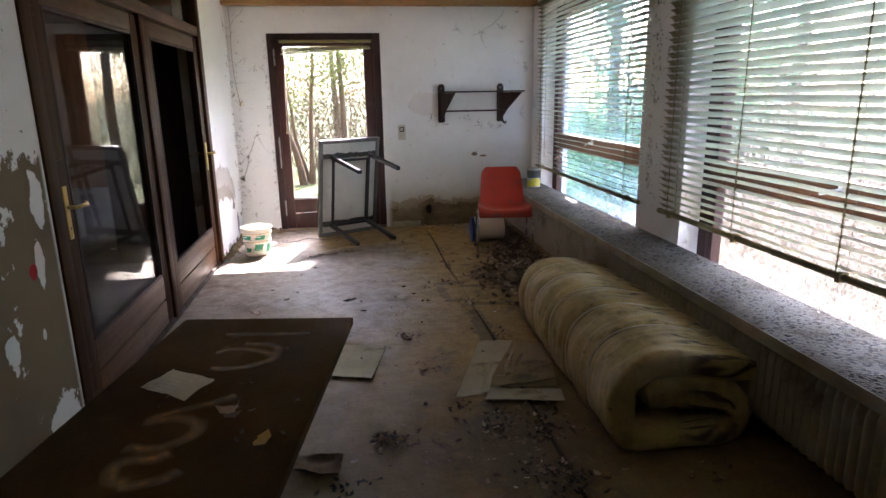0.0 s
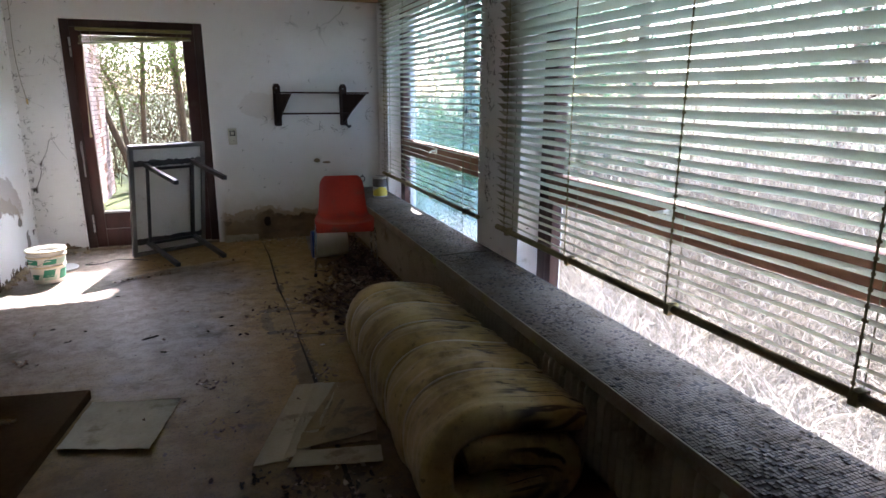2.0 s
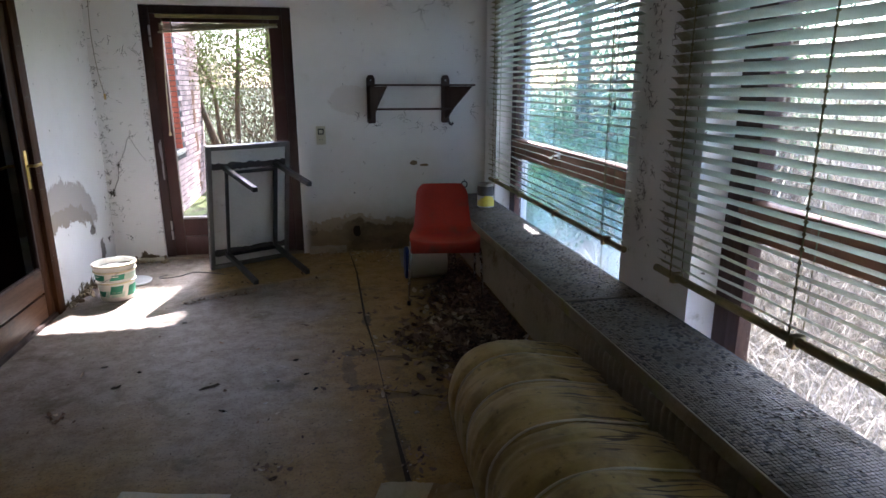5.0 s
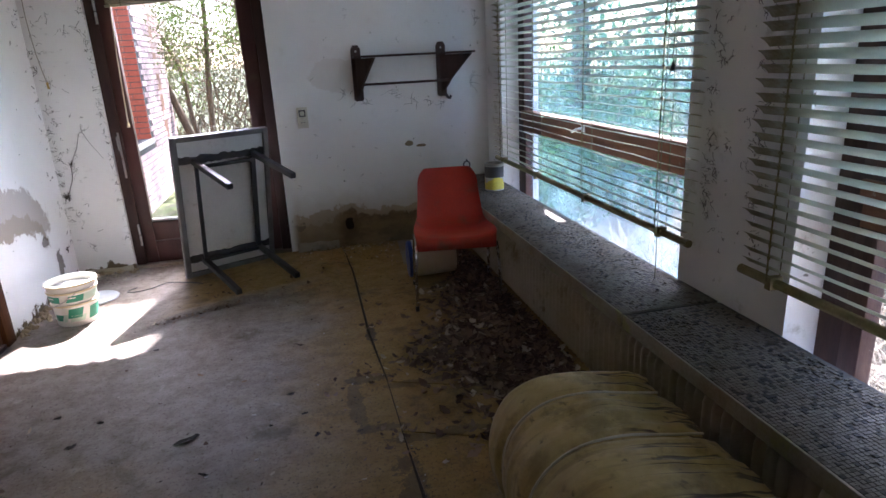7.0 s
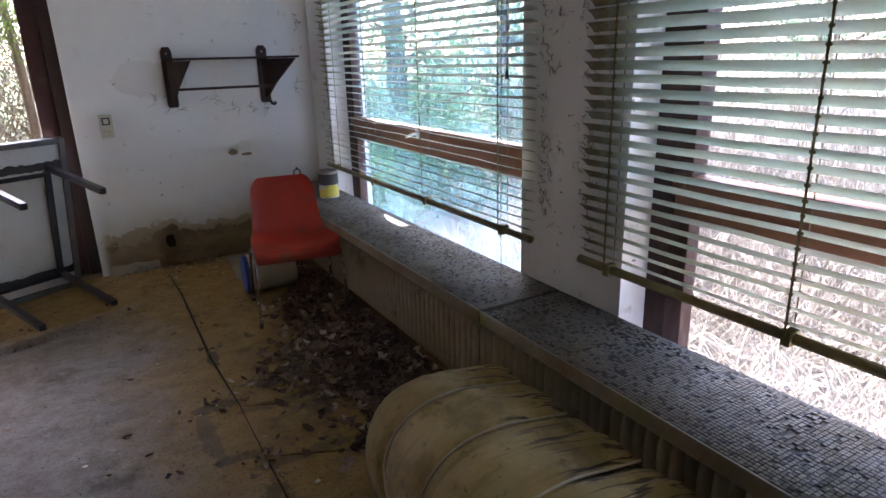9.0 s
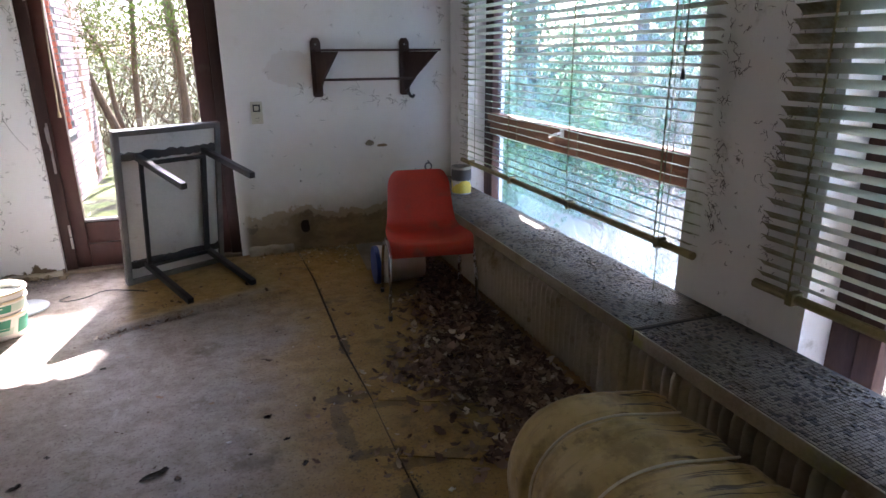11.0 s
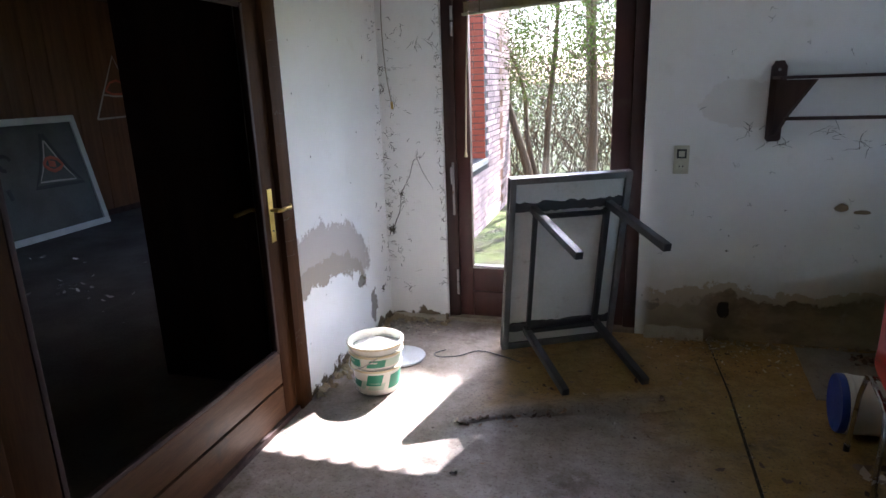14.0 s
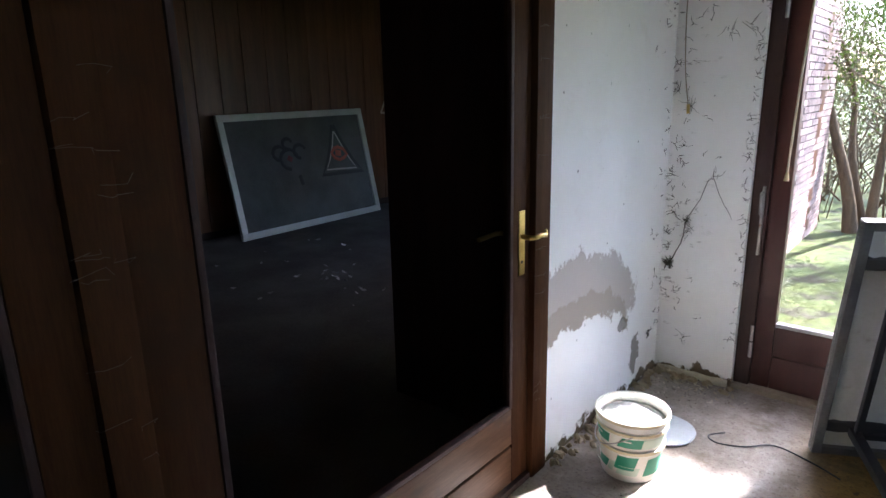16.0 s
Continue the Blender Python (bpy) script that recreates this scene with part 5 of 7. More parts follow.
def bucket():
    d = thing("plastic_bucket", (0.289, 6.012, 0.0), "two nested white plastic buckets with green labels, standing by the wall", "bucket")
    d.rotation_euler = (0, 0, radians(-20))
    d.scale = (0.93, 0.93, 0.96)
    part("outer_bucket", lathe([(0, 0.0), (0.118, 0.0), (0.122, 0.004), (0.124, 0.02), (0.134, 0.135), (0.143, 0.14), (0.144, 0.152), (0.138, 0.155), (0.132, 0.15), (0.12, 0.01), (0, 0.008)], 48), PLASTIC_WHITE, d)
    part("inner_bucket", lathe([(0.124, 0.10), (0.136, 0.156), (0.144, 0.222), (0.152, 0.225), (0.153, 0.238), (0.147, 0.241), (0.149, 0.268), (0.157, 0.271), (0.158, 0.284), (0.151, 0.288), (0.145, 0.284), (0.132, 0.12), (0, 0.11)], 48), PLASTIC_WHITE, d)
    yellow = surface("yellowed_rim", (0.74, 0.66, 0.42), (0.66, 0.56, 0.32), (0.35, 0.5), 4, 60, 0.0)
    for r0, z0 in ((0.1535, 0.232), (0.1585, 0.277), (0.1445, 0.146)):
        part("rim_band", lathe([(r0 - 0.004, z0 - 0.007), (r0 + 0.0008, z0 - 0.006), (r0 + 0.0008, z0 + 0.005), (r0 - 0.004, z0 + 0.006)], 48), yellow, d, "yellowed plastic rim")
    part("crumpled_film", lathe([(0, 0.225), (0.05, 0.255), (0.09, 0.235), (0.12, 0.25), (0.142, 0.24), (0.13, 0.20), (0, 0.19)], 30), surface("grey_film", (0.55, 0.55, 0.54), (0.38, 0.38, 0.37), (0.3, 0.5), 14, 80, 0.5, 0.01), d)
    for r0, r1, z0, z1, a0, a1, m, ln in (
            (0.1408, 0.1448, 0.170, 0.213, -135, -88, LABEL_GREEN, 3), (0.1408, 0.1448, 0.170, 0.213, -72, -30, LABEL_GREEN, 10), (0.1408, 0.1448, 0.170, 0.213, -30, 30, LABEL_PALE, 4),
            (0.1265, 0.1302, 0.042, 0.085, -128, -96, LABEL_GREEN, 8), (0.1285, 0.1342, 0.060, 0.125, -78, -40, LABEL_GREEN, 8), (0.1265, 0.1305, 0.038, 0.088, -94, -82, LABEL_PALE, 8),
            (0.1262, 0.1296, 0.035, 0.075, -74, -34, LABEL_PALE, 6), (0.1262, 0.1332, 0.035, 0.115, -22, 40, LABEL_GREEN, 8)):
        arc_patch(r0, r1, z0, z1, a0, a1, "label", m, d, ln)
    for a0, a1, z in ((-122, -104, 0.194), (-64, -46, 0.196), (-118, -104, 0.062)):
        arc_patch(0.1436, 0.1442, z, z + 0.006, a0, a1, "label_bar", PLASTIC_WHITE, d)
    pts = [(0.155 * math.cos(a), 0.155 * math.sin(a), 0.232 - 0.085 * math.sin(math.pi * k / 24)) for k, a in enumerate([radians(-195 + 150 * k / 24) for k in range(25)])]
    part("wire_handle", tube(pts, 0.0025, 6), STEEL, d)


bucket()
solid("bucket_lid", lathe([(0, 0.010), (0.11, 0.010), (0.125, 0.004), (0.135, 0.004), (0.14, 0.014), (0.134, 0.018), (0.12, 0.016), (0, 0.018)], 40), surface("grey_white_lid", (0.62, 0.66, 0.70), (0.5, 0.53, 0.56), (0.3, 0.5), 5, 60, 0.05, 0.001), "round grey-white plastic lid leaning behind the bucket", "lid", at=(0.295, 6.37, 0.0))

wire = smooth_line([(0.52, 6.52, 0.004), (0.47, 6.45, 0.006), (0.52, 6.40, 0.012), (0.62, 6.45, 0.006), (0.72, 6.53, 0.010), (0.86, 6.50, 0.006), (0.98, 6.44, 0.004)], 5)
solid("loose_wire", tube(wire, 0.0035, 6), DARK_STEEL, "thin dark wire lying on the floor by the bucket", "wire")
cable = smooth_line([(0.05, 6.992, 2.41), (0.055, 6.99, 2.2), (0.045, 6.985, 1.9), (0.06, 6.98, 1.62), (0.085, 6.985, 1.44)], 5)
wall_cable = thing("hanging_cable", (0, 0, 0), "thin cable hanging down the white corner wall", "cable")
part("cable", tube(cable, 0.003, 6), surface("grimy_cable", (0.35, 0.32, 0.24), (0.24, 0.22, 0.16)), wall_cable)
part("cable_end", tube([(0.085, 6.985, 1.445), (0.088, 6.983, 1.40)], 0.008, 8), BRASS, wall_cable)


def paint_can():
    d = thing("paint_can", (3.165, 6.335, SILL_Z), "rusty tin can with yellow paint running down, on the sill", "paint can")
    tin = surface("scratched_tin", (0.50, 0.50, 0.48), (0.30, 0.29, 0.26), (0.25, 0.5), 9, 90, 0.15, 0.001, metal=0.8, dirt=(0.20, 0.14, 0.08), dirt_scale=8)
    part("can", lathe([(0, 0), (0.070, 0), (0.072, 0.004), (0.070, 0.008), (0.070, 0.188), (0.074, 0.192), (0.074, 0.198), (0.068, 0.199), (0.066, 0.15), (0, 0.145)], 36), tin, d)
    yel = surface("yellow_paint", (0.62, 0.50, 0.05), (0.50, 0.38, 0.05), (0.35, 0.55), 7, 60, 0.1, 0.001)
    bm = bmesh.new()
    N = 40
    rows = []
    for i in range(N + 1):
        a = 2 * math.pi * i / N
        h = 0.085 + 0.03 * noise.noise((math.cos(a) * 2, math.sin(a) * 2, 1)) + 0.02 * math.sin(a * 3)
        rows.append([bm.verts.new((0.0712 * math.cos(a), 0.0712 * math.sin(a), z)) for z in (0.009, h)])
    for r0, r1 in zip(rows, rows[1:]):
        bm.faces.new((r0[0], r1[0], r1[1], r0[1]))
    part("paint_band", bm, yel, d, "yellow paint on the lower half")
    part("dark_label", lathe([(0.0708, 0.098), (0.0716, 0.099), (0.0716, 0.176), (0.0708, 0.177)], 36), surface("dark_label", (0.05, 0.05, 0.06), (0.10, 0.09, 0.08)), d)


paint_can()


def tub():
    d = thing("plastic_tub", (2.44, 6.055, 0.132), "white plastic tub with blue lid lying behind the chair", "tub")
    d.rotation_euler = (0, radians(90), radians(-3))
    part("body", lathe([(0, 0.03), (0.118, 0.03), (0.128, 0.04), (0.116, 0.31), (0.11, 0.318), (0, 0.32)], 40), PLASTIC_WHITE, d)
    part("rim", lathe([(0.118, 0.016), (0.130, 0.016), (0.131, 0.032), (0.118, 0.034)], 40), PLASTIC_WHITE, d)
    part("lid", lathe([(0, -0.012), (0.11, -0.012), (0.124, -0.014), (0.129, -0.006), (0.129, 0.014), (0, 0.014)], 40), surface("blue_plastic", (0.015, 0.06, 0.36), (0.012, 0.045, 0.26), (0.3, 0.5)), d, "blue plastic lid")


tub()


def wall_shelf():
    d = thing("wall_shelf", (2.27, Y_F, 1.18), "dark brown wooden wall shelf on two brackets", "shelf")
    part("shelf_board", slab(-0.03, 0.91, -0.20, -0.012, 0.325, 0.341, bevel=0.002), WOOD_DARK, d)
    part("rail", slab(0.02, 0.71, -0.14, -0.12, 0.118, 0.136, bevel=0.002), WOOD_DARK, d)
    for x, turn in ((0.0, -22), (0.675, -42)):
        bm = bmesh.new()
        pts = [(-0.037, 0.012), (-0.026, 0.0), (0.026, 0.0), (0.037, 0.012), (0.037, 0.39), (0.02, 0.42), (-0.02, 0.42), (-0.037, 0.39)]
        f = [bm.verts.new((x + a, -0.022, b)) for a, b in pts]
        g2 = [bm.verts.new((x + a, -0.001, b)) for a, b in pts]
        bm.faces.new(f)
        bm.faces.new(g2[::-1])
        for i in range(len(pts)):
            j = (i + 1) % len(pts)
            bm.faces.new((f[i], g2[i], g2[j], f[j]))
        b = part("wall_plate", bm, WOOD_DARK, d)
        for z in (0.045, 0.375):
            part("screw", lathe([(0, 0), (0.008, 0), (0.006, 0.004), (0, 0.005)], 12, pose(x, -0.022, z, 90, 0, 0)), STEEL, b)
        bm = bmesh.new()
        tri = [(0, 0.03), (0, 0.322), (-0.29 if turn < -20 else -0.19, 0.322), (-0.10, 0.14), (-0.03, 0.05)]
        f = [bm.verts.new((-0.010, a, z)) for a, z in tri]
        g2 = [bm.verts.new((0.010, a, z)) for a, z in tri]
        bm.faces.new(f)
        bm.faces.new(g2[::-1])
        for i in range(len(tri)):
            j = (i + 1) % len(tri)
            bm.faces.new((f[i], g2[i], g2[j], f[j]))
        part("bracket", bm, WOOD_DARK, d, at=pose(x, -0.022, 0, 0, 0, -turn))
    part("hook", tube([(0.70, -0.024, 0.02), (0.715, -0.03, -0.01), (0.73, -0.03, -0.02), (0.745, -0.03, 0.0)], 0.012, 8), DARK_STEEL, d)


wall_shelf()


def socket():
    d = thing("wall_socket", (1.815, Y_F, 1.0), "yellowed light switch above a power socket on the white wall", "socket")
    cream = surface("cream_plastic", (0.66, 0.64, 0.53), (0.58, 0.55, 0.43), (0.35, 0.5), 6, 60, 0.0)
    black = surface("black_plastic", (0.02, 0.02, 0.02), (0.03, 0.03, 0.03), (0.3, 0.5))
    part("plate", slab(-0.041, 0.041, -0.011, -0.001, 0.0, 0.160, bevel=0.003), cream, d)
    sw = part("switch_frame", slab(-0.026, 0.026, -0.014, -0.0112, 0.088, 0.140, bevel=0.001), black, d)
    part("rocker", slab(-0.016, 0.016, -0.019, -0.0142, 0.098, 0.130, bevel=0.002), cream, sw)
    so = part("outlet", lathe([(0.0, -0.002), (0.020, -0.002), (0.024, 0.006), (0.027, 0.006), (0.027, 0.0)], 28, pose(0, -0.011, 0.043, 90, 0, 0)), cream, d)
    for x in (-0.009, 0.009):
        part("hole", lathe([(0, 0), (0.004, 0), (0.004, 0.002), (0, 0.002)], 10, pose(x, -0.0092, 0.043, 90, 0, 0)), black, so)


socket()
hk = thing("wall_hook", (3.13, Y_F, 0.57), "small dark iron hook and hole in the plaster", "hook")
part("ring", tube([(0.028 * math.cos(a), -0.008, 0.03 + 0.03 * math.sin(a)) for a in [2 * math.pi * k / 16 for k in range(17)]], 0.006, 6), DARK_STEEL, hk)
part("pin", tube([(0, 0, 0.075), (0, -0.02, 0.072), (0, -0.02, 0.055)], 0.006, 6), DARK_STEEL, hk)


# ---- litter on the floor ----
def scatter_leaves(name, label, places, size, mat, seed, category="leaves", curl=0.35):
    """Many small curled leaves as one mesh."""
    rng = random.Random(seed)
    verts, faces = [], []
    for x, y, z in places:
        s = size * rng.uniform(0.5, 1.3)
        m = pose(x, y, z + 0.004, rng.uniform(-25, 25), rng.uniform(-25, 25), rng.uniform(0, 360))
        k = len(verts)
        c = rng.uniform(0.1, 1) * curl
        for px, py in ((-1, 0), (-0.55, 0.38), (-0.1, 0.52), (0.25, 0.30), (0.45, 0.42), (1, 0), (0.45, -0.40), (0.2, -0.28), (-0.1, -0.5), (-0.55, -0.36)):
            w = Vector((px * s * rng.uniform(0.8, 1.1), py * s * rng.uniform(0.7, 1.2), c * s * (px * px + py * py * 1.4)))
            w = m @ w
            verts.append((w.x, w.y, max(w.z, z + 0.0015)))
        w = m @ Vector((0, 0, 0))
        verts.append((w.x, w.y, max(w.z, z + 0.0015)))
        for i in range(10):
            faces.append((k + 10, k + i, k + (i + 1) % 10))
    me = bpy.data.meshes.new(name)
    me.from_pydata(verts, [], faces)
    me.materials.append(mat)
    me.shade_smooth()
    ob = new(name, me)
    return tagged(ob, label, category, kind="stuff")


def leaf_litter_material(name, a, b, c):
    m, n, l, p = material(name)
    geo = n.new("ShaderNodeNewGeometry")
    r = geo.outputs["Random Per Island"]
    col = mix(n, l, band(n, l, r, 0.1, 0.9), a, b)
    col = mix(n, l, band(n, l, r, 0.90, 0.97), col, c)
    l.new(col, p.inputs["Base Color"])
    p.inputs["Roughness"].default_value = 0.8
    return m


LITTER = leaf_litter_material("leaf_litter", (0.075, 0.042, 0.026), (0.29, 0.195, 0.13), (0.55, 0.46, 0.33))
CRUMBS = leaf_litter_material("crumbs", (0.06, 0.045, 0.03), (0.11, 0.08, 0.05), (0.50, 0.46, 0.40))
rng = random.Random(11)
spots = []
while len(spots) < 4600:
    y = rng.uniform(3.9, 6.85)
    edge = ((3.9, 2.50), (4.2, 2.55), (4.42, 2.56), (4.62, 2.48), (4.78, 2.36), (4.95, 2.45), (5.15, 2.54), (5.5, 2.62), (5.8, 2.70), (6.85, 2.70))
    k = max(i for i in range(9) if edge[i][0] <= y)
    left = edge[k][1] + (edge[k + 1][1] - edge[k][1]) * (y - edge[k][0]) / (edge[k + 1][0] - edge[k][0]) + 0.05 * noise.noise((y * 6, 0, 4))
    x = rng.uniform(left - 0.12, 2.96)
    dens = min(1, max(0, (x - left + 0.08) / 0.16)) * (1 if y < 6.2 else 0.35)
    if y > 5.9 and x < 2.72:
        continue
    if rng.random() < dens and not (x < 2.9 and y < 3.95):
        spots.append((x, y, 0.040 * rng.random() * dens))
for _ in range(330):
    k = rng.randrange(8)
    q = rng.random()
    y = edge[k][0] + (edge[k + 1][0] - edge[k][0]) * q
    x = edge[k][1] + (edge[k + 1][1] - edge[k][1]) * q - abs(rng.gauss(0, 0.13))
    if not (y < 3.95 or x < 2.1):
        spots.append((x, y, 0.0))
scatter_leaves("leaf_pile", "drift of dry brown leaves on the floor along the radiator", spots, 0.034, LITTER, 5, curl=0.6)
few = []
for k in range(230):
    y = rng.uniform(1.6, 6.9)
    x = rng.gauss(2.1, 0.55)
    if 0.25 < x < 2.95 and not (2.2 < x < 2.95 and 2.0 < y < 3.85):
        few.append((x, y, 0.0))
for cx, cy, q, s in ((1.868, 2.398, 34, 0.05), (2.051, 2.342, 34, 0.06), (2.013, 2.03, 60, 0.07), (1.372, 2.366, 40, 0.045), (2.613, 1.967, 20, 0.06), (1.964, 2.561, 30, 0.08), (1.96, 2.45, 30, 0.16), (2.05, 2.1, 24, 0.14), (2.0, 4.72, 26, 0.09), (2.06, 4.22, 22, 0.08), (1.50, 2.35, 24, 0.09), (1.62, 3.15, 14, 0.06), (1.55, 3.6, 16, 0.05), (2.35, 4.62, 20, 0.06), (1.15, 6.02, 26, 0.12), (0.55, 4.2, 14, 0.05), (2.1, 3.55, 12, 0.05), (2.48, 5.1, 12, 0.06), (2.08, 5.3, 9, 0.04)):
    few += [(rng.gauss(cx, s), rng.gauss(cy, s), 0.0) for _ in range(q)]
few += [(0.80 + 0.95 * t + rng.gauss(0, 0.03), 5.73 + 0.42 * t + rng.gauss(0, 0.02), 0.014 * rng.random()) for t in [rng.random() for _ in range(70)]]
few = [p for p in few if not (2.28 < p[0] < 2.9 and 2.05 < p[1] < 3.8)]
scatter_leaves("leaf_litter", "scattered bits of dry leaf on the dusty floor", few, 0.019, LITTER, 6, curl=0.6)
knots = []
for x, y, spread, count in ((1.345, 2.42, 0.045, 30), (1.90, 2.52, 0.065, 30), (1.88, 2.41, 0.035, 16), (2.09, 2.37, 0.045, 26), (2.13, 2.50, 0.050, 18), (2.0, 2.06, 0.060, 36), (2.07, 1.98, 0.045, 22), (1.72, 2.64, 0.030, 12), (1.18, 2.10, 0.050, 18)):
    knots += [(x + rng.gauss(0, spread), y + rng.gauss(0, spread * 0.8), 0.0005) for _ in range(count)]
scatter_leaves("leaf_clumps", "small clumps of blackened leaf rot on the floor by the cardboard", knots, 0.017, leaf_litter_material("leaf_rot", (0.022, 0.015, 0.010), (0.040, 0.027, 0.016), (0.085, 0.060, 0.036)), 23, curl=0.6)
grit = [(rng.uniform(0.1, 3.0), rng.uniform(1.2, 6.95), 0.0) for _ in range(700)]
grit += [(rng.gauss(2.2, 0.25), rng.gauss(6.75, 0.12), 0.0) for _ in range(170)] + [(rng.gauss(0.2, 0.10), rng.gauss(6.8, 0.08), 0.0) for _ in range(90)]
grit += [(rng.uniform(0.0, 0.06), rng.uniform(5.8, 6.98), 0.0) for _ in range(90)]
for _ in range(420):
    y = rng.uniform(1.2, 6.9)
    grit.append(((2.09 if y < 4.24 else 2.052 if y > 4.66 else 1.90) + rng.gauss(0, 0.010), y, 0.0))
grit = [p for p in grit if p[1] < 6.985 and 0.01 < p[0] < 2.95]
chips = [(min(max(rng.gauss(2.25, 0.28), 1.68), 2.9), 6.98 - abs(rng.gauss(0.0, 0.17)), 0.0) for _ in range(190)] + [(rng.gauss(0.24, 0.10), 6.95 - abs(rng.gauss(0, 0.08)), 0.0) for _ in range(70)]
scatter_leaves("plaster_chips", "pale chips of fallen plaster at the wall foot", [q for q in chips if q[0] > 0.02], 0.014, leaf_litter_material("plaster_chips", (0.30, 0.25, 0.18), (0.52, 0.46, 0.36), (0.65, 0.60, 0.50)), 17, "rubble", curl=0.5)
scatter_leaves("floor_grit", "crumbs of plaster and dirt on the floor", grit, 0.007, CRUMBS, 7, "dirt")
few = [(2.92 + rng.random() * 0.38, rng.uniform(0.2, 6.8), SILL_Z) for _ in range(70)]
scatter_leaves("sill_litter", "dead flies and leaf crumbs on the mosaic sill", few, 0.009, LITTER, 8, "dirt")
tbl = [(0.62 + 0.5 * rng.random(), 1.4 + 0.95 * rng.random(), 0.56) for _ in range(22)]
scatter_leaves("table_crumbs", "pale flakes on the brown table", tbl, 0.012, CRUMBS, 9, "dirt")
scatter_leaves("dry_leaf", "dry yellow-brown leaf on the brown table", [(0.985, 1.535, 0.56)], 0.05, leaf_litter_material("yellow_leaf", (0.42, 0.25, 0.06), (0.35, 0.2, 0.05), (0.3, 0.17, 0.05)), 10)
scatter_leaves("dry_leaf", "crumpled brown leaf on the brown table", [(0.875, 1.70, 0.56), (0.88, 1.705, 0.566)], 0.04, LITTER, 12, curl=0.9)

scatter_leaves("hall_litter", "pale scraps of paper and plaster on the hall floor", [(-2.87 + rng.gauss(0, 0.12), 7.09 + rng.gauss(0, 0.10), -0.003) for _ in range(14)] + [(rng.uniform(-4.2, -1.2), rng.uniform(6.3, 8.6), -0.003) for _ in range(30)], 0.03, leaf_litter_material("paper_scraps", (0.4, 0.38, 0.35), (0.6, 0.58, 0.55), (0.7, 0.7, 0.7)), 13, "litter")

# rubble along the foot of the north wall
rub = bmesh.new()
for k in range(46):
    x, y = rng.uniform(1.66, 3.0), 6.985 - abs(rng.gauss(0, 0.05))
    s = rng.uniform(0.005, 0.018)
    got = bmesh.ops.create_icosphere(rub, subdivisions=1, radius=s, matrix=pose(x, y, s * 0.45, rng.uniform(0, 90), rng.uniform(0, 90), 0) @ Matrix.Diagonal((1.3, 0.9, 0.6, 1)))
    for v in got["verts"]:
        v.co += Vector((rng.uniform(-1, 1), rng.uniform(-1, 1), rng.uniform(-1, 1))) * s * 0.22
        v.co.z = max(v.co.z, 0.001)
        v.co.y = min(v.co.y, 6.996)
for k in range(120):
    along = k < 80
    x, y = (0.012 + abs(rng.gauss(0, 0.03)), rng.uniform(5.82, 6.97)) if along else (rng.uniform(0.02, 0.42), 6.985 - abs(rng.gauss(0, 0.05)))
    s = rng.uniform(0.006, 0.024)
    got = bmesh.ops.create_icosphere(rub, subdivisions=1, radius=s, matrix=pose(x, y, s * 0.4, rng.uniform(0, 90), rng.uniform(0, 90), 0) @ Matrix.Diagonal((1.3, 0.9, 0.6, 1)))
    for v in got["verts"]:
        v.co += Vector((rng.uniform(-1, 1), rng.uniform(-1, 1), rng.uniform(-1, 1))) * s * 0.22
        v.co = Vector((max(v.co.x, 0.002), min(v.co.y, 6.996), max(v.co.z, 0.001)))
tagged(solid("plaster_rubble", rub, surface("crumbled_plaster", (0.36, 0.29, 0.19), (0.25, 0.19, 0.115), (0.9, 1.0), 12, 90, 0.4, 0.003), "crumbled brown plaster along the wall foot", "rubble", "stuff", smooth=0))
for x0, x1, h, dep in ((1.66, 2.0, 0.060, 0.045), (0.02, 0.39, 0.035, 0.02)):
    bm = bmesh.new()
    N = 18
    rows = []
    for i in range(N + 1):
        x = x0 + (x1 - x0) * i / N
        hh = h * (1 + 0.5 * noise.noise((x * 9, 0, 1)))
        dd = dep * (1 + 0.6 * noise.noise((x * 11, 3, 1)))
        rows.append([bm.verts.new((x, yy, zz)) for yy, zz in ((6.998, 0.0), (6.998 - dd, 0.0), (6.998 - dd * 0.8, hh * 0.7), (6.998 - dd * 0.3, hh), (6.998, hh * 1.02))])
    for a, b in zip(rows, rows[1:]):
        for k in range(5):
            bm.faces.new((a[k], a[(k + 1) % 5], b[(k + 1) % 5], b[k]))
    bm.faces.new(rows[0])
    bm.faces.new(rows[-1][::-1])
    solid("plaster_lump", bm, surface("bare_render", (0.46, 0.41, 0.32), (0.34, 0.29, 0.20), (0.9, 1.0), 8, 90, 0.5, 0.004), "broken strip of plaster at the wall foot", "rubble", smooth=40, group="broken plaster strips")

# lifted seam of the flooring in front of the tipped table
seam = bmesh.new()
rows = []
for i in range(30):
    t = i / 29
    x, y = 0.74 + 1.15 * t, 5.74 + 0.46 * t + 0.03 * math.sin(t * 6)
    h = 0.034 * math.sin(math.pi * t) ** 0.6 * (0.75 + 0.5 * noise.noise((t * 7, 0, 3)))
    w = 0.09
    rows.append([seam.verts.new((x + a * 0.4, y - a, max(0.0012, z))) for a, z in ((-w * 1.8, 0.0012), (-w * 1.1, h * 0.35), (-w * 0.4, h * 0.85), (0, h + 0.002), (w * 0.3, h * 0.55), (w * 0.5, 0.0012))])
for a, b in zip(rows, rows[1:]):
    for k in range(5):
        seam.faces.new((a[k], a[k + 1], b[k + 1], b[k]))
part("lifted_seam", seam, FLOOR, floor, smooth=50)


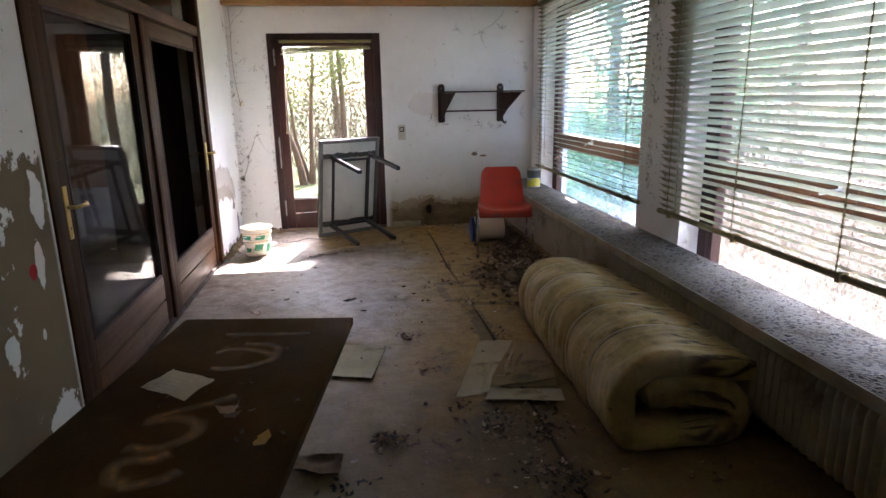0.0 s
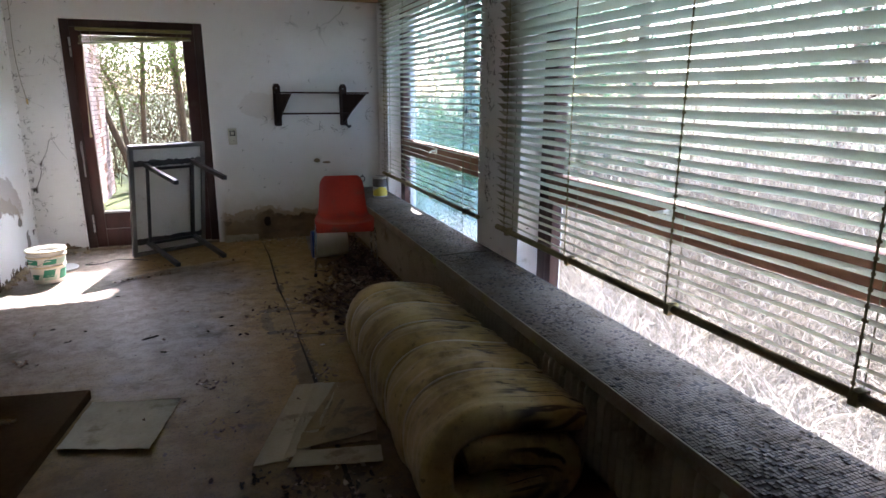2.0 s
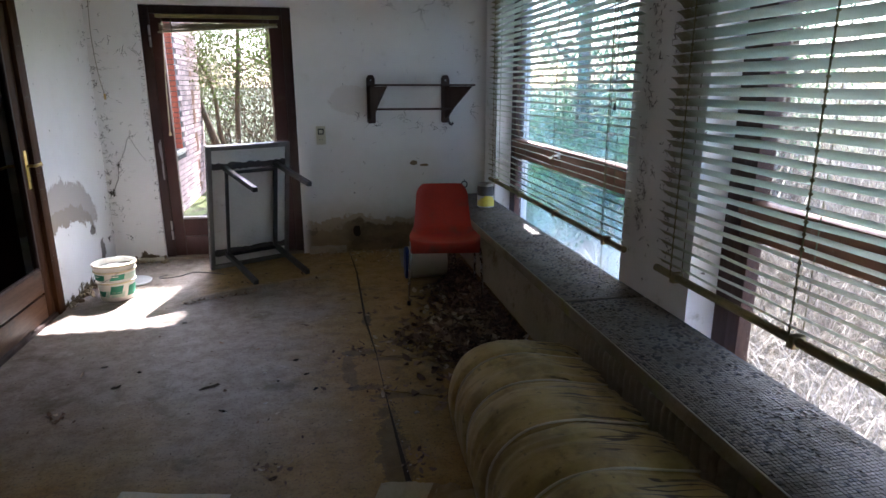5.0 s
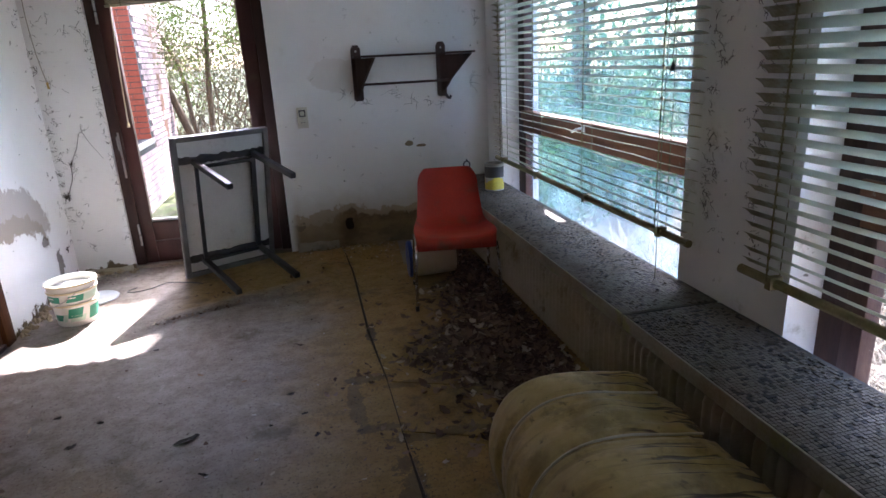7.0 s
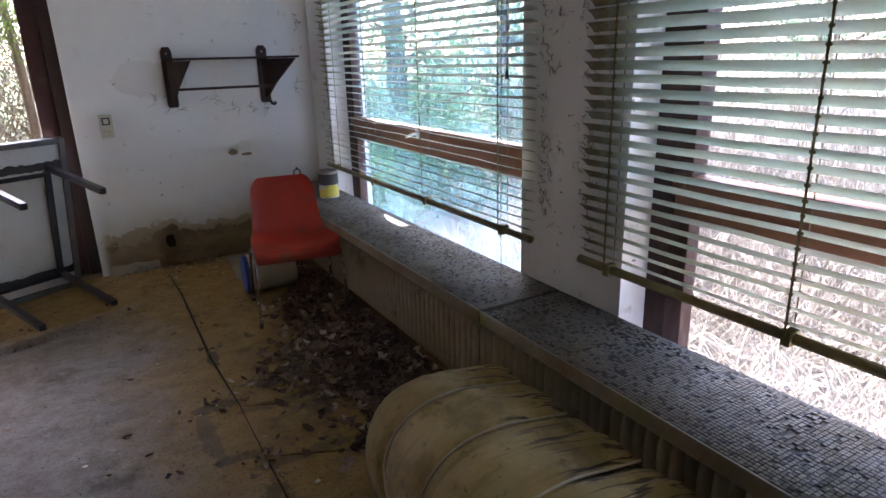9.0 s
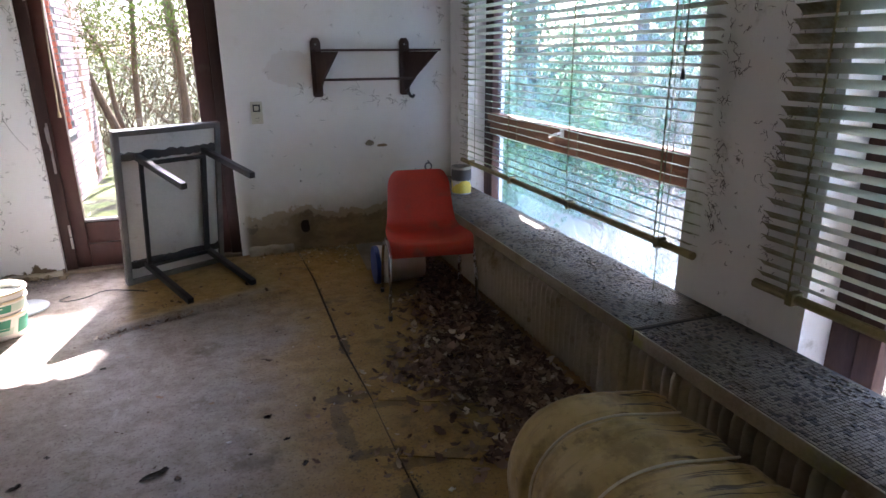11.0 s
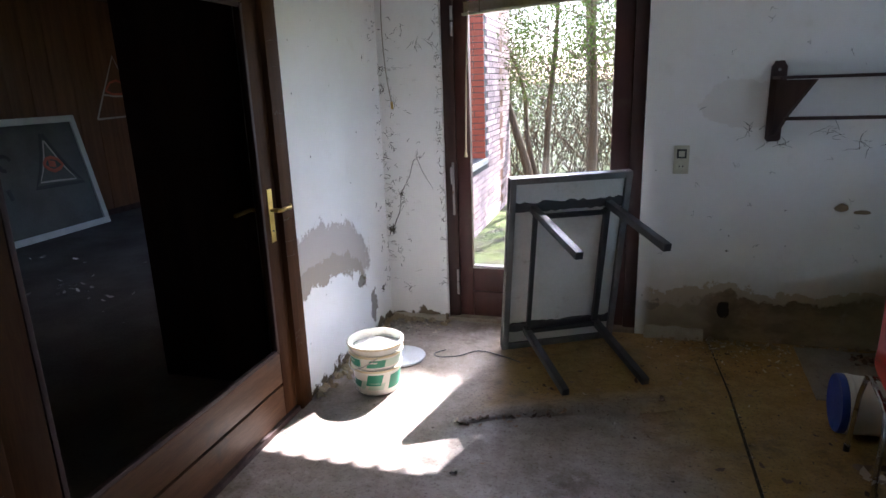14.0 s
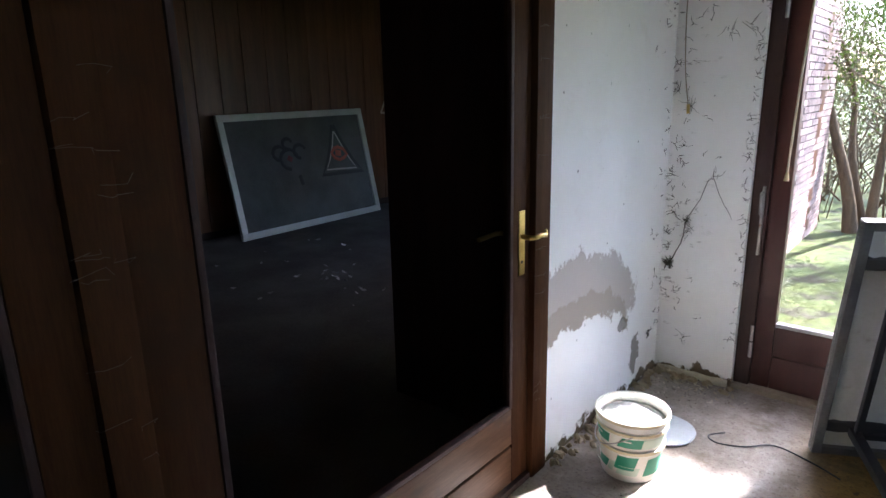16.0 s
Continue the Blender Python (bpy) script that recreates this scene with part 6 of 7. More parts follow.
# ---- cobwebs and dirt threads on the walls ----
def cobwebs():
    rng = random.Random(21)
    bm = bmesh.new()

    def strand(p, wall, length, heading, r):
        pts = [Vector(p)]
        h = heading
        step_len = min(0.014, length / 3)
        for _ in range(max(3, int(length / 0.014))):
            h += rng.uniform(-0.55, 0.55)
            step = Vector((math.cos(h), 0, math.sin(h))) if wall == "n" else Vector((0, math.cos(h), math.sin(h)))
            pts.append(pts[-1] + step * step_len)
        out = []
        for q in pts:
            off = rng.uniform(0.002, 0.012)
            out.append(Vector((q.x, 6.998 - off, q.z)) if wall == "n" else (Vector((0.002 + off, q.y, q.z)) if wall == "w" else Vector((3.328 - off, q.y, q.z))))
        ring_tube(bm, out, [r * (1 - 0.7 * i / len(out)) for i in range(len(out))], 4)

    def tuft(x, z, wall, n, size, r):
        for _ in range(n):
            base = (x + rng.gauss(0, size * 0.2), 0, z + rng.gauss(0, size * 0.2)) if wall == "n" else (0, x + rng.gauss(0, size * 0.2), z + rng.gauss(0, size * 0.2))
            strand(base, wall, size * rng.uniform(0.4, 1.3), rng.uniform(0, 6.28), r)
    for x, z in ((0.13, 0.80), (0.26, 1.78), (0.35, 1.80), (0.10, 1.44), (0.05, 1.25), (0.24, 1.10), (0.12, 0.86), (0.14, 0.22), (0.02, 1.65)):
        tuft(x, z, "n", 8, 0.055, 0.0013)
    for x, z in ((0.03, 0.79), (0.04, 0.72), (0.05, 0.90), (0.02, 1.10), (0.03, 1.52)):
        tuft(x, z, "n", 9, 0.040, 0.0016)
    # a knotted thread climbing from a dark clot, with a second one falling from its end
    path = smooth_line([(0.045, 0.62), (0.075, 0.68), (0.105, 0.76), (0.12, 0.86), (0.165, 0.95), (0.225, 1.09), (0.27, 1.00), (0.335, 0.89)], 6)
    ring_tube(bm, [(q.x + rng.uniform(-0.003, 0.003), 6.992, q.y + rng.uniform(-0.003, 0.003)) for q in path], [0.0034 - 0.0026 * i / len(path) for i in range(len(path))], 5)
    tuft(0.045, 0.62, "n", 26, 0.035, 0.0042)
    tuft(0.12, 0.86, "n", 14, 0.026, 0.0024)
    tuft(6.86, 0.26, "w", 8, 0.045, 0.0026)
    strand((0.13, 0, 2.5), "n", 0.8, -1.5, 0.0018)
    for k in range(60):
        tuft(0.398 - abs(rng.gauss(0, 0.012)), rng.uniform(0.15, 2.12), "n", 2, 0.028, 0.0016)
    for k in range(46):
        tuft(abs(rng.gauss(0.0, 0.10)) + 0.01, rng.uniform(0.3, 2.3), "n", 2, 0.030, 0.0018)
    for k in range(26):
        tuft(6.98 - abs(rng.gauss(0, 0.10)), rng.uniform(0.3, 2.3), "w", 2, 0.030, 0.0018)
    for x, z in ((2.16, 1.24), (2.30, 1.17), (2.72, 1.16), (2.85, 1.14), (2.55, 1.22), (2.45, 2.2), (2.72, 2.15), (2.95, 2.2), (3.2, 1.3), (3.25, 1.75), (2.95, 1.13)):
        tuft(x, z, "n", 7, 0.085, 0.0015)
    strand((2.98, 0, 2.38), "n", 0.55, -1.55, 0.002)
    for k in range(30):
        tuft(rng.uniform(1.7, 3.3), rng.uniform(0.5, 2.35), "n", 3, 0.022, 0.0010)
    # fringes round the blinds' ends
    for edge, sd in ((4.08, -1), (3.76, 1), (6.60, 1)):
        for k in range(70):
            y = edge + sd * abs(rng.gauss(0.0, 0.05))
            tuft(y, rng.uniform(0.75, 2.3), "e", 3, 0.030, 0.0011)
    for k in range(50):
        tuft(rng.uniform(3.62, 4.2), rng.uniform(0.55, 2.3), "e", 2, 0.012, 0.0012)
    return solid("cobwebs", bm, surface("cobweb_dirt", (0.075, 0.066, 0.05), (0.045, 0.04, 0.03), (0.9, 1.0), relief=0.0), "dusty dark cobwebs clinging to the white walls", "cobwebs", "stuff", smooth=0)


cobwebs()
bm = bmesh.new()
rng = random.Random(31)
for y in (2.80, 4.20, 4.26, 5.72):
    for k in range(16):
        z = rng.uniform(0.1, 2.2)
        ring_tube(bm, [(0.014 + 0.012 * rng.random(), y + rng.gauss(0, 0.012) + 0.012 * i, z + rng.gauss(0, 0.004) * i) for i in range(-2, 3)], 0.0006, 4)
solid("door_cobwebs", bm, surface("pale_cobweb", (0.13, 0.11, 0.085), (0.09, 0.075, 0.06), (0.9, 1.0), relief=0.0), "pale cobweb threads on the door posts", "cobwebs", "stuff", smooth=0)

# ---- outdoors ----
GROUND_Z = -0.18
MOSS = surface("mossy_ground", (0.034, 0.056, 0.006), (0.080, 0.092, 0.018), (0.9, 1.0), 1.6, 14, 0.8, 0.03, dirt=(0.035, 0.030, 0.012), dirt_at=(0.5, 0.62), dirt_scale=3.5)
bm = bmesh.new()
for a in ((-0.1, 1500, 7.22, 1500), (3.63, 1500, -1500, 7.22), (-1500, -0.1, 12.0, 1500), (-1500, -5.3, -1500, 12.0), (-5.3, 3.63, -1500, -2.0)):
    vs = [bm.verts.new((x, y, GROUND_Z)) for x, y in ((a[0], a[2]), (a[1], a[2]), (a[1], a[3]), (a[0], a[3]))]
    bm.faces.new(vs)
bmesh.ops.remove_doubles(bm, verts=bm.verts, dist=1e-4)
solid("ground", bm, MOSS, "mossy ground with dry leaves under trees", "ground", "structure", smooth=0)
# unseen roof; its east overhang is set to keep sun off the sill
roof = solid("roof", slab(-5.5, 4.06, -2.6, 7.40, 2.92, 3.1), WOOD_DARK, "unseen dark flat roof over the room, overhang sized to shade the sill", "roof", "structure", smooth=0)
# unseen eave, placed so its waves tooth the front edge of the sun patch
eave = bmesh.new()
rows = []
for i in range(241):
    x = -0.05 + 3.9 * i / 240
    zz = 2.865 + 0.042 * math.cos(2 * math.pi * x / 0.115)
    rows.append([eave.verts.new((x, y, z)) for y, z in ((7.25, zz + 0.06), (7.86, zz), (7.86, zz + 0.007), (7.25, zz + 0.067))])
for a, b in zip(rows, rows[1:]):
    for k in range(4):
        eave.faces.new((a[k], a[(k + 1) % 4], b[(k + 1) % 4], b[k]))
solid("corrugated_eave", eave, surface("grey_corrugated_sheet", (0.30, 0.30, 0.29), (0.22, 0.22, 0.21), (0.6, 0.8)), "unseen grey corrugated sheet eave over the garden door, shaping the sun patch", "eave", "structure", smooth=60)
MORTAR = surface("mortar", (0.085, 0.078, 0.072), (0.055, 0.050, 0.046), (0.9, 1.0), 6, 80, 0.3, 0.003)
# same brick twice: the jamb's colour carries shade, the wall face's carries sun
BRICK_SHADED = surface("shaded_jamb_brick", (0.42, 0.10, 0.055), (0.32, 0.07, 0.04), (0.8, 0.95), 9, 70, 0.4, 0.003)
BRICK = surface("sunlit_brick", (0.47, 0.345, 0.32), (0.36, 0.245, 0.225), (0.8, 0.95), 9, 70, 0.4, 0.003, piece=0.25)
WALL_X = -0.10
ob_wall = wall_with_openings("wall_outer_brick", "x", WALL_X - 0.26, 0.248, 7.22, 12.4, GROUND_Z, 3.6, [(8.55, 10.62, 0.66, 2.7)], MORTAR, "red brick outer wall of the house in dappled sun")
part("stone_sill", slab(WALL_X - 0.23, WALL_X + 0.03, 8.53, 10.66, 0.60, 0.658, bevel=0.006), surface("stone_sill", (0.42, 0.40, 0.36), (0.33, 0.31, 0.27), (0.8, 0.9)), ob_wall)
wf = part("brick_wall_window", slab(WALL_X - 0.245, WALL_X - 0.240, 8.62, 10.55, 0.73, 2.63), PANE_CLEAR, ob_wall, "window pane set in the brick wall", smooth=0)
wf.visible_shadow = False
for a in ((8.555, 8.62, 0.665, 2.695), (10.55, 10.606, 0.665, 2.695), (8.622, 10.548, 0.665, 0.73), (8.622, 10.548, 2.63, 2.695)):
    part("window_frame", slab(WALL_X - 0.255, WALL_X - 0.22, *a, bevel=0.004), WOOD_WINDOW, ob_wall)
cells, extra = [], []
bw, bh, j = 0.24, 0.071, 0.010
row = 0
z = GROUND_Z
while z < 3.5:
    y = 7.23 - (bw / 2 if row % 2 else 0)
    while y < 12.4:
        a, b = max(y, 7.225), min(y + bw - j, 12.395)
        inside = z + bh > 0.60 and z < 2.7 and b > 8.55 and a < 10.62
        if b - a > 0.05 and not inside:
            near = b - a > 0.22 and 10.62 < y < 12.4 and -0.1 < z < 2.4
            (cells if near and len(cells) < 200 else extra).append((WALL_X - 0.013, WALL_X + random.uniform(-0.0015, 0.0015), a, b, z, z + bh - j))
        y += bw
    z += bh
    row += 1
brick_data = mesh_of("brick", slab(-0.013, 0.0, 0.0, bw - j, 0.0, bh - j, bevel=0.003), BRICK, 0)
pieces("brick", brick_data, ob_wall, [Matrix.Translation((c[1], c[2], c[4])) for c in cells])
bm = bmesh.new()
for k in range(28):
    zz = 0.662 + k * bh
    cut = WALL_X - (0.12 if k % 2 else 0.19)
    box(bm, WALL_X - 0.21, cut - j, 10.608, 10.619, zz, zz + bh - j)
    box(bm, cut, WALL_X + 0.002, 10.608, 10.619, zz, zz + bh - j)
part("jamb_bricks", bm, BRICK_SHADED, ob_wall, smooth=0)
bm = bmesh.new()
for c in extra:
    box(bm, *c)
tagged(part("brick_course", bm, BRICK, ob_wall, smooth=0), "red bricks of the wall", kind="stuff")

BARK = surface("bark", (0.125, 0.076, 0.036), (0.055, 0.034, 0.017), (0.85, 1.0), 5, 40, 0.9, 0.02, stretch=(3, 3, 0.6), dirt=(0.17, 0.20, 0.06), dirt_at=(0.55, 0.72), dirt_scale=2)


def foliage(name, a, b, c):
    m, n, l, p = material(name)
    r = n.new("ShaderNodeNewGeometry").outputs["Random Per Island"]
    col = mix(n, l, r, a, b)
    col = mix(n, l, band(n, l, r, 0.86, 0.95), col, c)
    d, t, mx = n.new("ShaderNodeBsdfDiffuse"), n.new("ShaderNodeBsdfTranslucent"), n.new("ShaderNodeMixShader")
    mx.inputs[0].default_value = 0.35
    l.new(col, d.inputs["Color"])
    l.new(col, t.inputs["Color"])
    l.new(d.outputs[0], mx.inputs[1])
    l.new(t.outputs[0], mx.inputs[2])
    l.new(mx.outputs[0], n["Material Output"].inputs["Surface"])
    n.remove(p)
    return m


GREEN = foliage("leaf_green", (0.06, 0.10, 0.018), (0.10, 0.135, 0.03), (0.15, 0.15, 0.07))
FAR_GREEN = foliage("far_leaf", (0.028, 0.036, 0.016), (0.070, 0.072, 0.038), (0.15, 0.14, 0.11))
DRAB = foliage("leaf_drab", (0.050, 0.050, 0.026), (0.105, 0.092, 0.055), (0.24, 0.22, 0.18))
STRAW = foliage("dry_grass", (0.12, 0.105, 0.085), (0.33, 0.30, 0.26), (0.50, 0.46, 0.41))
PALE = foliage("pale_dead_leaf", (0.22, 0.20, 0.15), (0.42, 0.39, 0.32), (0.55, 0.52, 0.45))
CONIFER = foliage("conifer_green", (0.04, 0.12, 0.055), (0.08, 0.19, 0.09), (0.14, 0.22, 0.12))


def leaf_cloud(centres, count, spread, size, seed):
    """Loose leaves round a set of points, as vertex and face lists."""
    rng = random.Random(seed)
    verts, faces = [], []
    for _ in range(count):
        c = rng.choice(centres)
        p = Vector(c) + Vector((rng.gauss(0, spread), rng.gauss(0, spread), rng.gauss(0, spread * 0.8)))
        m = Matrix.Translation(p) @ Euler((rng.uniform(0, 6.3), rng.uniform(0, 6.3), rng.uniform(0, 6.3))).to_matrix().to_4x4()
        s = size * rng.uniform(0.5, 1.3)
        k = len(verts)
        for q in ((-1, 0, 0), (0, 0.42, 0.1), (1, 0, 0), (0, -0.42, 0.1)):
            w = m @ (Vector(q) * s)
            verts.append((w.x, w.y, max(w.z, GROUND_Z + 0.01)))
        faces.append((k, k + 1, k + 2, k + 3))
    return verts, faces


def leaves_part(name, centres, count, spread, size, mat, seed, parent=None, label="", category=""):
    v, f = leaf_cloud(centres, count, spread, size, seed)
    me = bpy.data.meshes.new(name)
    me.from_pydata(v, [], f)
    me.materials.append(mat)
    ob = new(name, me)
    if parent:
        ob.parent = parent
    else:
        tagged(ob, label, category, kind="stuff")
    return ob


def tree(x, y, height, r, lean, mat, leaves, seed, label, crown_from=0.35, twigs=16):
    rng = random.Random(seed)
    d = thing("tree", (x, y, GROUND_Z), label, "tree", "trees outside")
    pts, rad = [], []
    for i in range(12):
        t = i / 11
        pts.append(Vector((lean[0] * t + 0.12 * noise.noise((t * 3, seed, 0)), lean[1] * t + 0.12 * noise.noise((t * 3, seed, 5)), height * t)))
        rad.append(1.3 * r * (1.25 - 0.25 * min(t * 8, 1)) * (1 - 0.8 * t))
    part("trunk", ring_tube(bmesh.new(), pts, rad, 9), BARK, d, smooth=60)
    tips = []
    bm = bmesh.new()
    for k in range(twigs):
        t = rng.uniform(crown_from, 0.98)
        i = min(int(t * 11), 10)
        p = pts[i].lerp(pts[i + 1], t * 11 - i)
        a = rng.uniform(0, 6.28)
        ln = rng.uniform(0.5, 1.3) * (1.15 - 0.6 * t) * height * 0.26
        q = [p + Vector((math.cos(a), math.sin(a), 0)) * ln * s + Vector((0, 0, ln * 0.5 * s ** 1.3 + 0.06 * rng.uniform(-1, 1))) for s in (0, 0.3, 0.6, 1)]
        ring_tube(bm, q, [r * 0.28 * (1 - t * 0.5), r * 0.2, r * 0.12, r * 0.04], 5)
        tips += q[1:]
    part("limbs", bm, BARK, d, smooth=60)
    leaves_part("crown", tips, int(leaves * (2.4 if mat == CONIFER else 3.6)), 0.20, 0.040 if mat == CONIFER else 0.022, mat, seed, d)


tree(-0.30, 13.2, 4.6, 0.055, (-0.5, 0.2), DRAB, 1900, 1, "leaning thin tree with drab sparse leaves outside the door", 0.3)
tree(0.26, 12.25, 3.6, 0.055, (-0.95, 0.3), DRAB, 700, 12, "leaning bare young tree by the brick wall", 0.5, 8)
tree(0.34, 12.55, 3.2, 0.04, (-0.7, 0.2), DRAB, 500, 14, "leaning bare sapling by the brick wall", 0.5, 8)
tree(0.43, 12.3, 4.8, 0.042, (0.20, 0.1), GREEN, 2600, 2, "thin tree with small green spring leaves outside the door", 0.25, 24)
tree(1.07, 12.3, 5.0, 0.055, (0.06, 0.1), GREEN, 2200, 3, "straight thin tree with small green leaves", 0.35, 22)
tree(2.25, 13.6, 4.9, 0.07, (-0.2, 0.2), DRAB, 1600, 4, "thin tree with drab sparse leaves", 0.3)
tree(-0.9, 15.8, 5.2, 0.09, (0.2, 0.1), GREEN, 1700, 5, "green tree beyond the brick wall", 0.2)
tree(0.95, 16.2, 5.4, 0.08, (-0.3, 0.1), DRAB, 1700, 6, "drab thin tree among bushes", 0.2)
tree(3.1, 16.0, 5.6, 0.10, (0.1, 0.1), GREEN, 1800, 7, "green tree among bushes", 0.2)
tree(4.6, 12.5, 5.0, 0.08, (0.1, 0.3), DRAB, 1500, 8, "thin tree near the window corner", 0.25)
tree(8.6, 9.6, 5.5, 0.12, (0.1, 0.1), CONIFER, 1500, 9, "dense dark green tree beyond the far window", 0.08, 40)
tree(9.8, 6.6, 5.8, 0.12, (0.1, -0.1), CONIFER, 3600, 10, "dense dark green tree beyond the windows", 0.08, 40)
tree(5.7, 10.3, 6.4, 0.10, (0.1, 0.1), CONIFER, 3600, 21, "dense dark green bushy tree by the house corner", 0.05, 44)
tree(7.3, 9.9, 4.8, 0.10, (0.0, 0.1), CONIFER, 3600, 22, "dense dark green tree outside the far window", 0.05, 44)
tree(6.6, 12.3, 5.2, 0.10, (0.0, 0.1), CONIFER, 3200, 23, "dense dark green tree behind others", 0.05, 40)
tree(11.0, 2.2, 5.5, 0.12, (-0.2, 0.1), DRAB, 2600, 11, "drab tree beyond the wide window", 0.1, 30)


def shade_tree(x, y, label, seed):
    """An unseen tall tree, added so its high, loose crown throws dappled shade through the garden door."""
    rng = random.Random(seed)
    d = thing("tree", (x, y, GROUND_Z), label, "tree", "trees outside")
    part("trunk", ring_tube(bmesh.new(), [(0.04 * math.sin(i), 0.04 * math.cos(i), 0.7 * i) for i in range(11)], [0.10 - 0.008 * i for i in range(11)], 9), BARK, d, smooth=60)
    # crown points are set where they block sun from the floor by the door
    tips = [Vector((rng.uniform(-0.85, 0.75), rng.uniform(-0.3, 0.3), rng.uniform(5.6, 7.22))) for _ in range(90)]
    tips += [Vector((rng.uniform(0.18, 0.7), rng.uniform(-0.3, 0.3), rng.uniform(7.1, 8.0))) for _ in range(22)]
    bm = bmesh.new()
    for q in tips:
        p = Vector((0, 0, q.z - 0.9))
        ring_tube(bm, [p, p.lerp(q, 0.5) + Vector((0, 0, 0.08)), q], [0.016, 0.010, 0.003], 4)
    part("limbs", bm, BARK, d, smooth=60)
    leaves_part("crown", tips, 13000, 0.10, 0.045, GREEN, seed, d)


shade_tree(3.06, 12.4, "unseen tall tree added to dapple the sun through the garden door", 71)
rng = random.Random(61)
bm = bmesh.new()
for k in range(230):
    p = Vector((rng.uniform(-1.6, 3.6), rng.uniform(12.4, 17.5), GROUND_Z))
    h = rng.uniform(0.6, 2.6)
    d = Vector((rng.gauss(0, 0.45), rng.uniform(-0.3, 0.3), 1)) * h
    q = [p + d * t + Vector((noise.noise((k, t * 3, 0)), noise.noise((k, t * 3, 7)), 0)) * 0.22 for t in (0, 0.25, 0.5, 0.75, 1)]
    r = rng.uniform(0.006, 0.018)
    ring_tube(bm, q, [r, r * 0.85, r * 0.7, r * 0.5, r * 0.2], 4)
    for e in range(3):
        b = q[1 + e]
        g = b + Vector((rng.uniform(-0.6, 0.6), rng.uniform(-0.4, 0.4), rng.uniform(0.05, 0.5)))
        ring_tube(bm, [b, b.lerp(g, 0.5) + Vector((0, 0, 0.05)), g], [r * 0.5, r * 0.35, r * 0.15], 4)
solid("thicket", bm, BARK, "tangle of bare brown stems under the trees", "thicket", "stuff", smooth=60)
rng = random.Random(41)
low = [(rng.uniform(-2.5, 5.0), rng.uniform(14.0, 19.0), rng.uniform(0.0, 1.0) * rng.uniform(1.2, 5.2)) for _ in range(110)]
leaves_part("undergrowth", low, 34000, 0.38, 0.034, DRAB, 42, None, "tangled drab bushes behind the trees", "bushes")
low = [(rng.uniform(-6, 12), rng.uniform(20, 26), rng.uniform(0.2, 4.2)) for _ in range(90)]
leaves_part("far_woods", low, 34000, 0.8, 0.06, FAR_GREEN, 43, None, "sunlit green woods in the distance", "woods")
low = [(rng.uniform(8.6, 11.0), rng.uniform(11.0, 16.0), rng.uniform(0.1, 4.6)) for _ in range(80)]
leaves_part("conifer_hedge", low, 20000, 0.42, 0.045, CONIFER, 45, None, "dense dark conifer hedge beyond the far window", "hedge")
low = [(rng.uniform(4.6, 8.4), rng.uniform(7.6, 13.5), rng.uniform(-0.1, 1.0)) for _ in range(90)] + [(rng.uniform(4.0, 5.2), rng.uniform(6.9, 9.2), rng.uniform(-0.15, 0.7)) for _ in range(40)]
leaves_part("low_bushes", low, 40000, 0.24, 0.035, CONIFER, 46, None, "low dark green bushes beyond the far window", "bushes")
low = [(rng.uniform(14, 19), rng.uniform(-8, 16), rng.uniform(0.2, 3.6)) for _ in range(90)]
leaves_part("hedge", low, 16000, 0.7, 0.09, PALE, 44, None, "pale sunlit hedge beyond the windows", "hedge")
low = [(rng.uniform(16, 21), rng.uniform(-8, 16), rng.uniform(3.4, 9.0)) for _ in range(110)]
leaves_part("far_treetops", low, 17000, 0.7, 0.10, DRAB, 47, None, "loose drab treetops beyond the pale hedge", "woods")


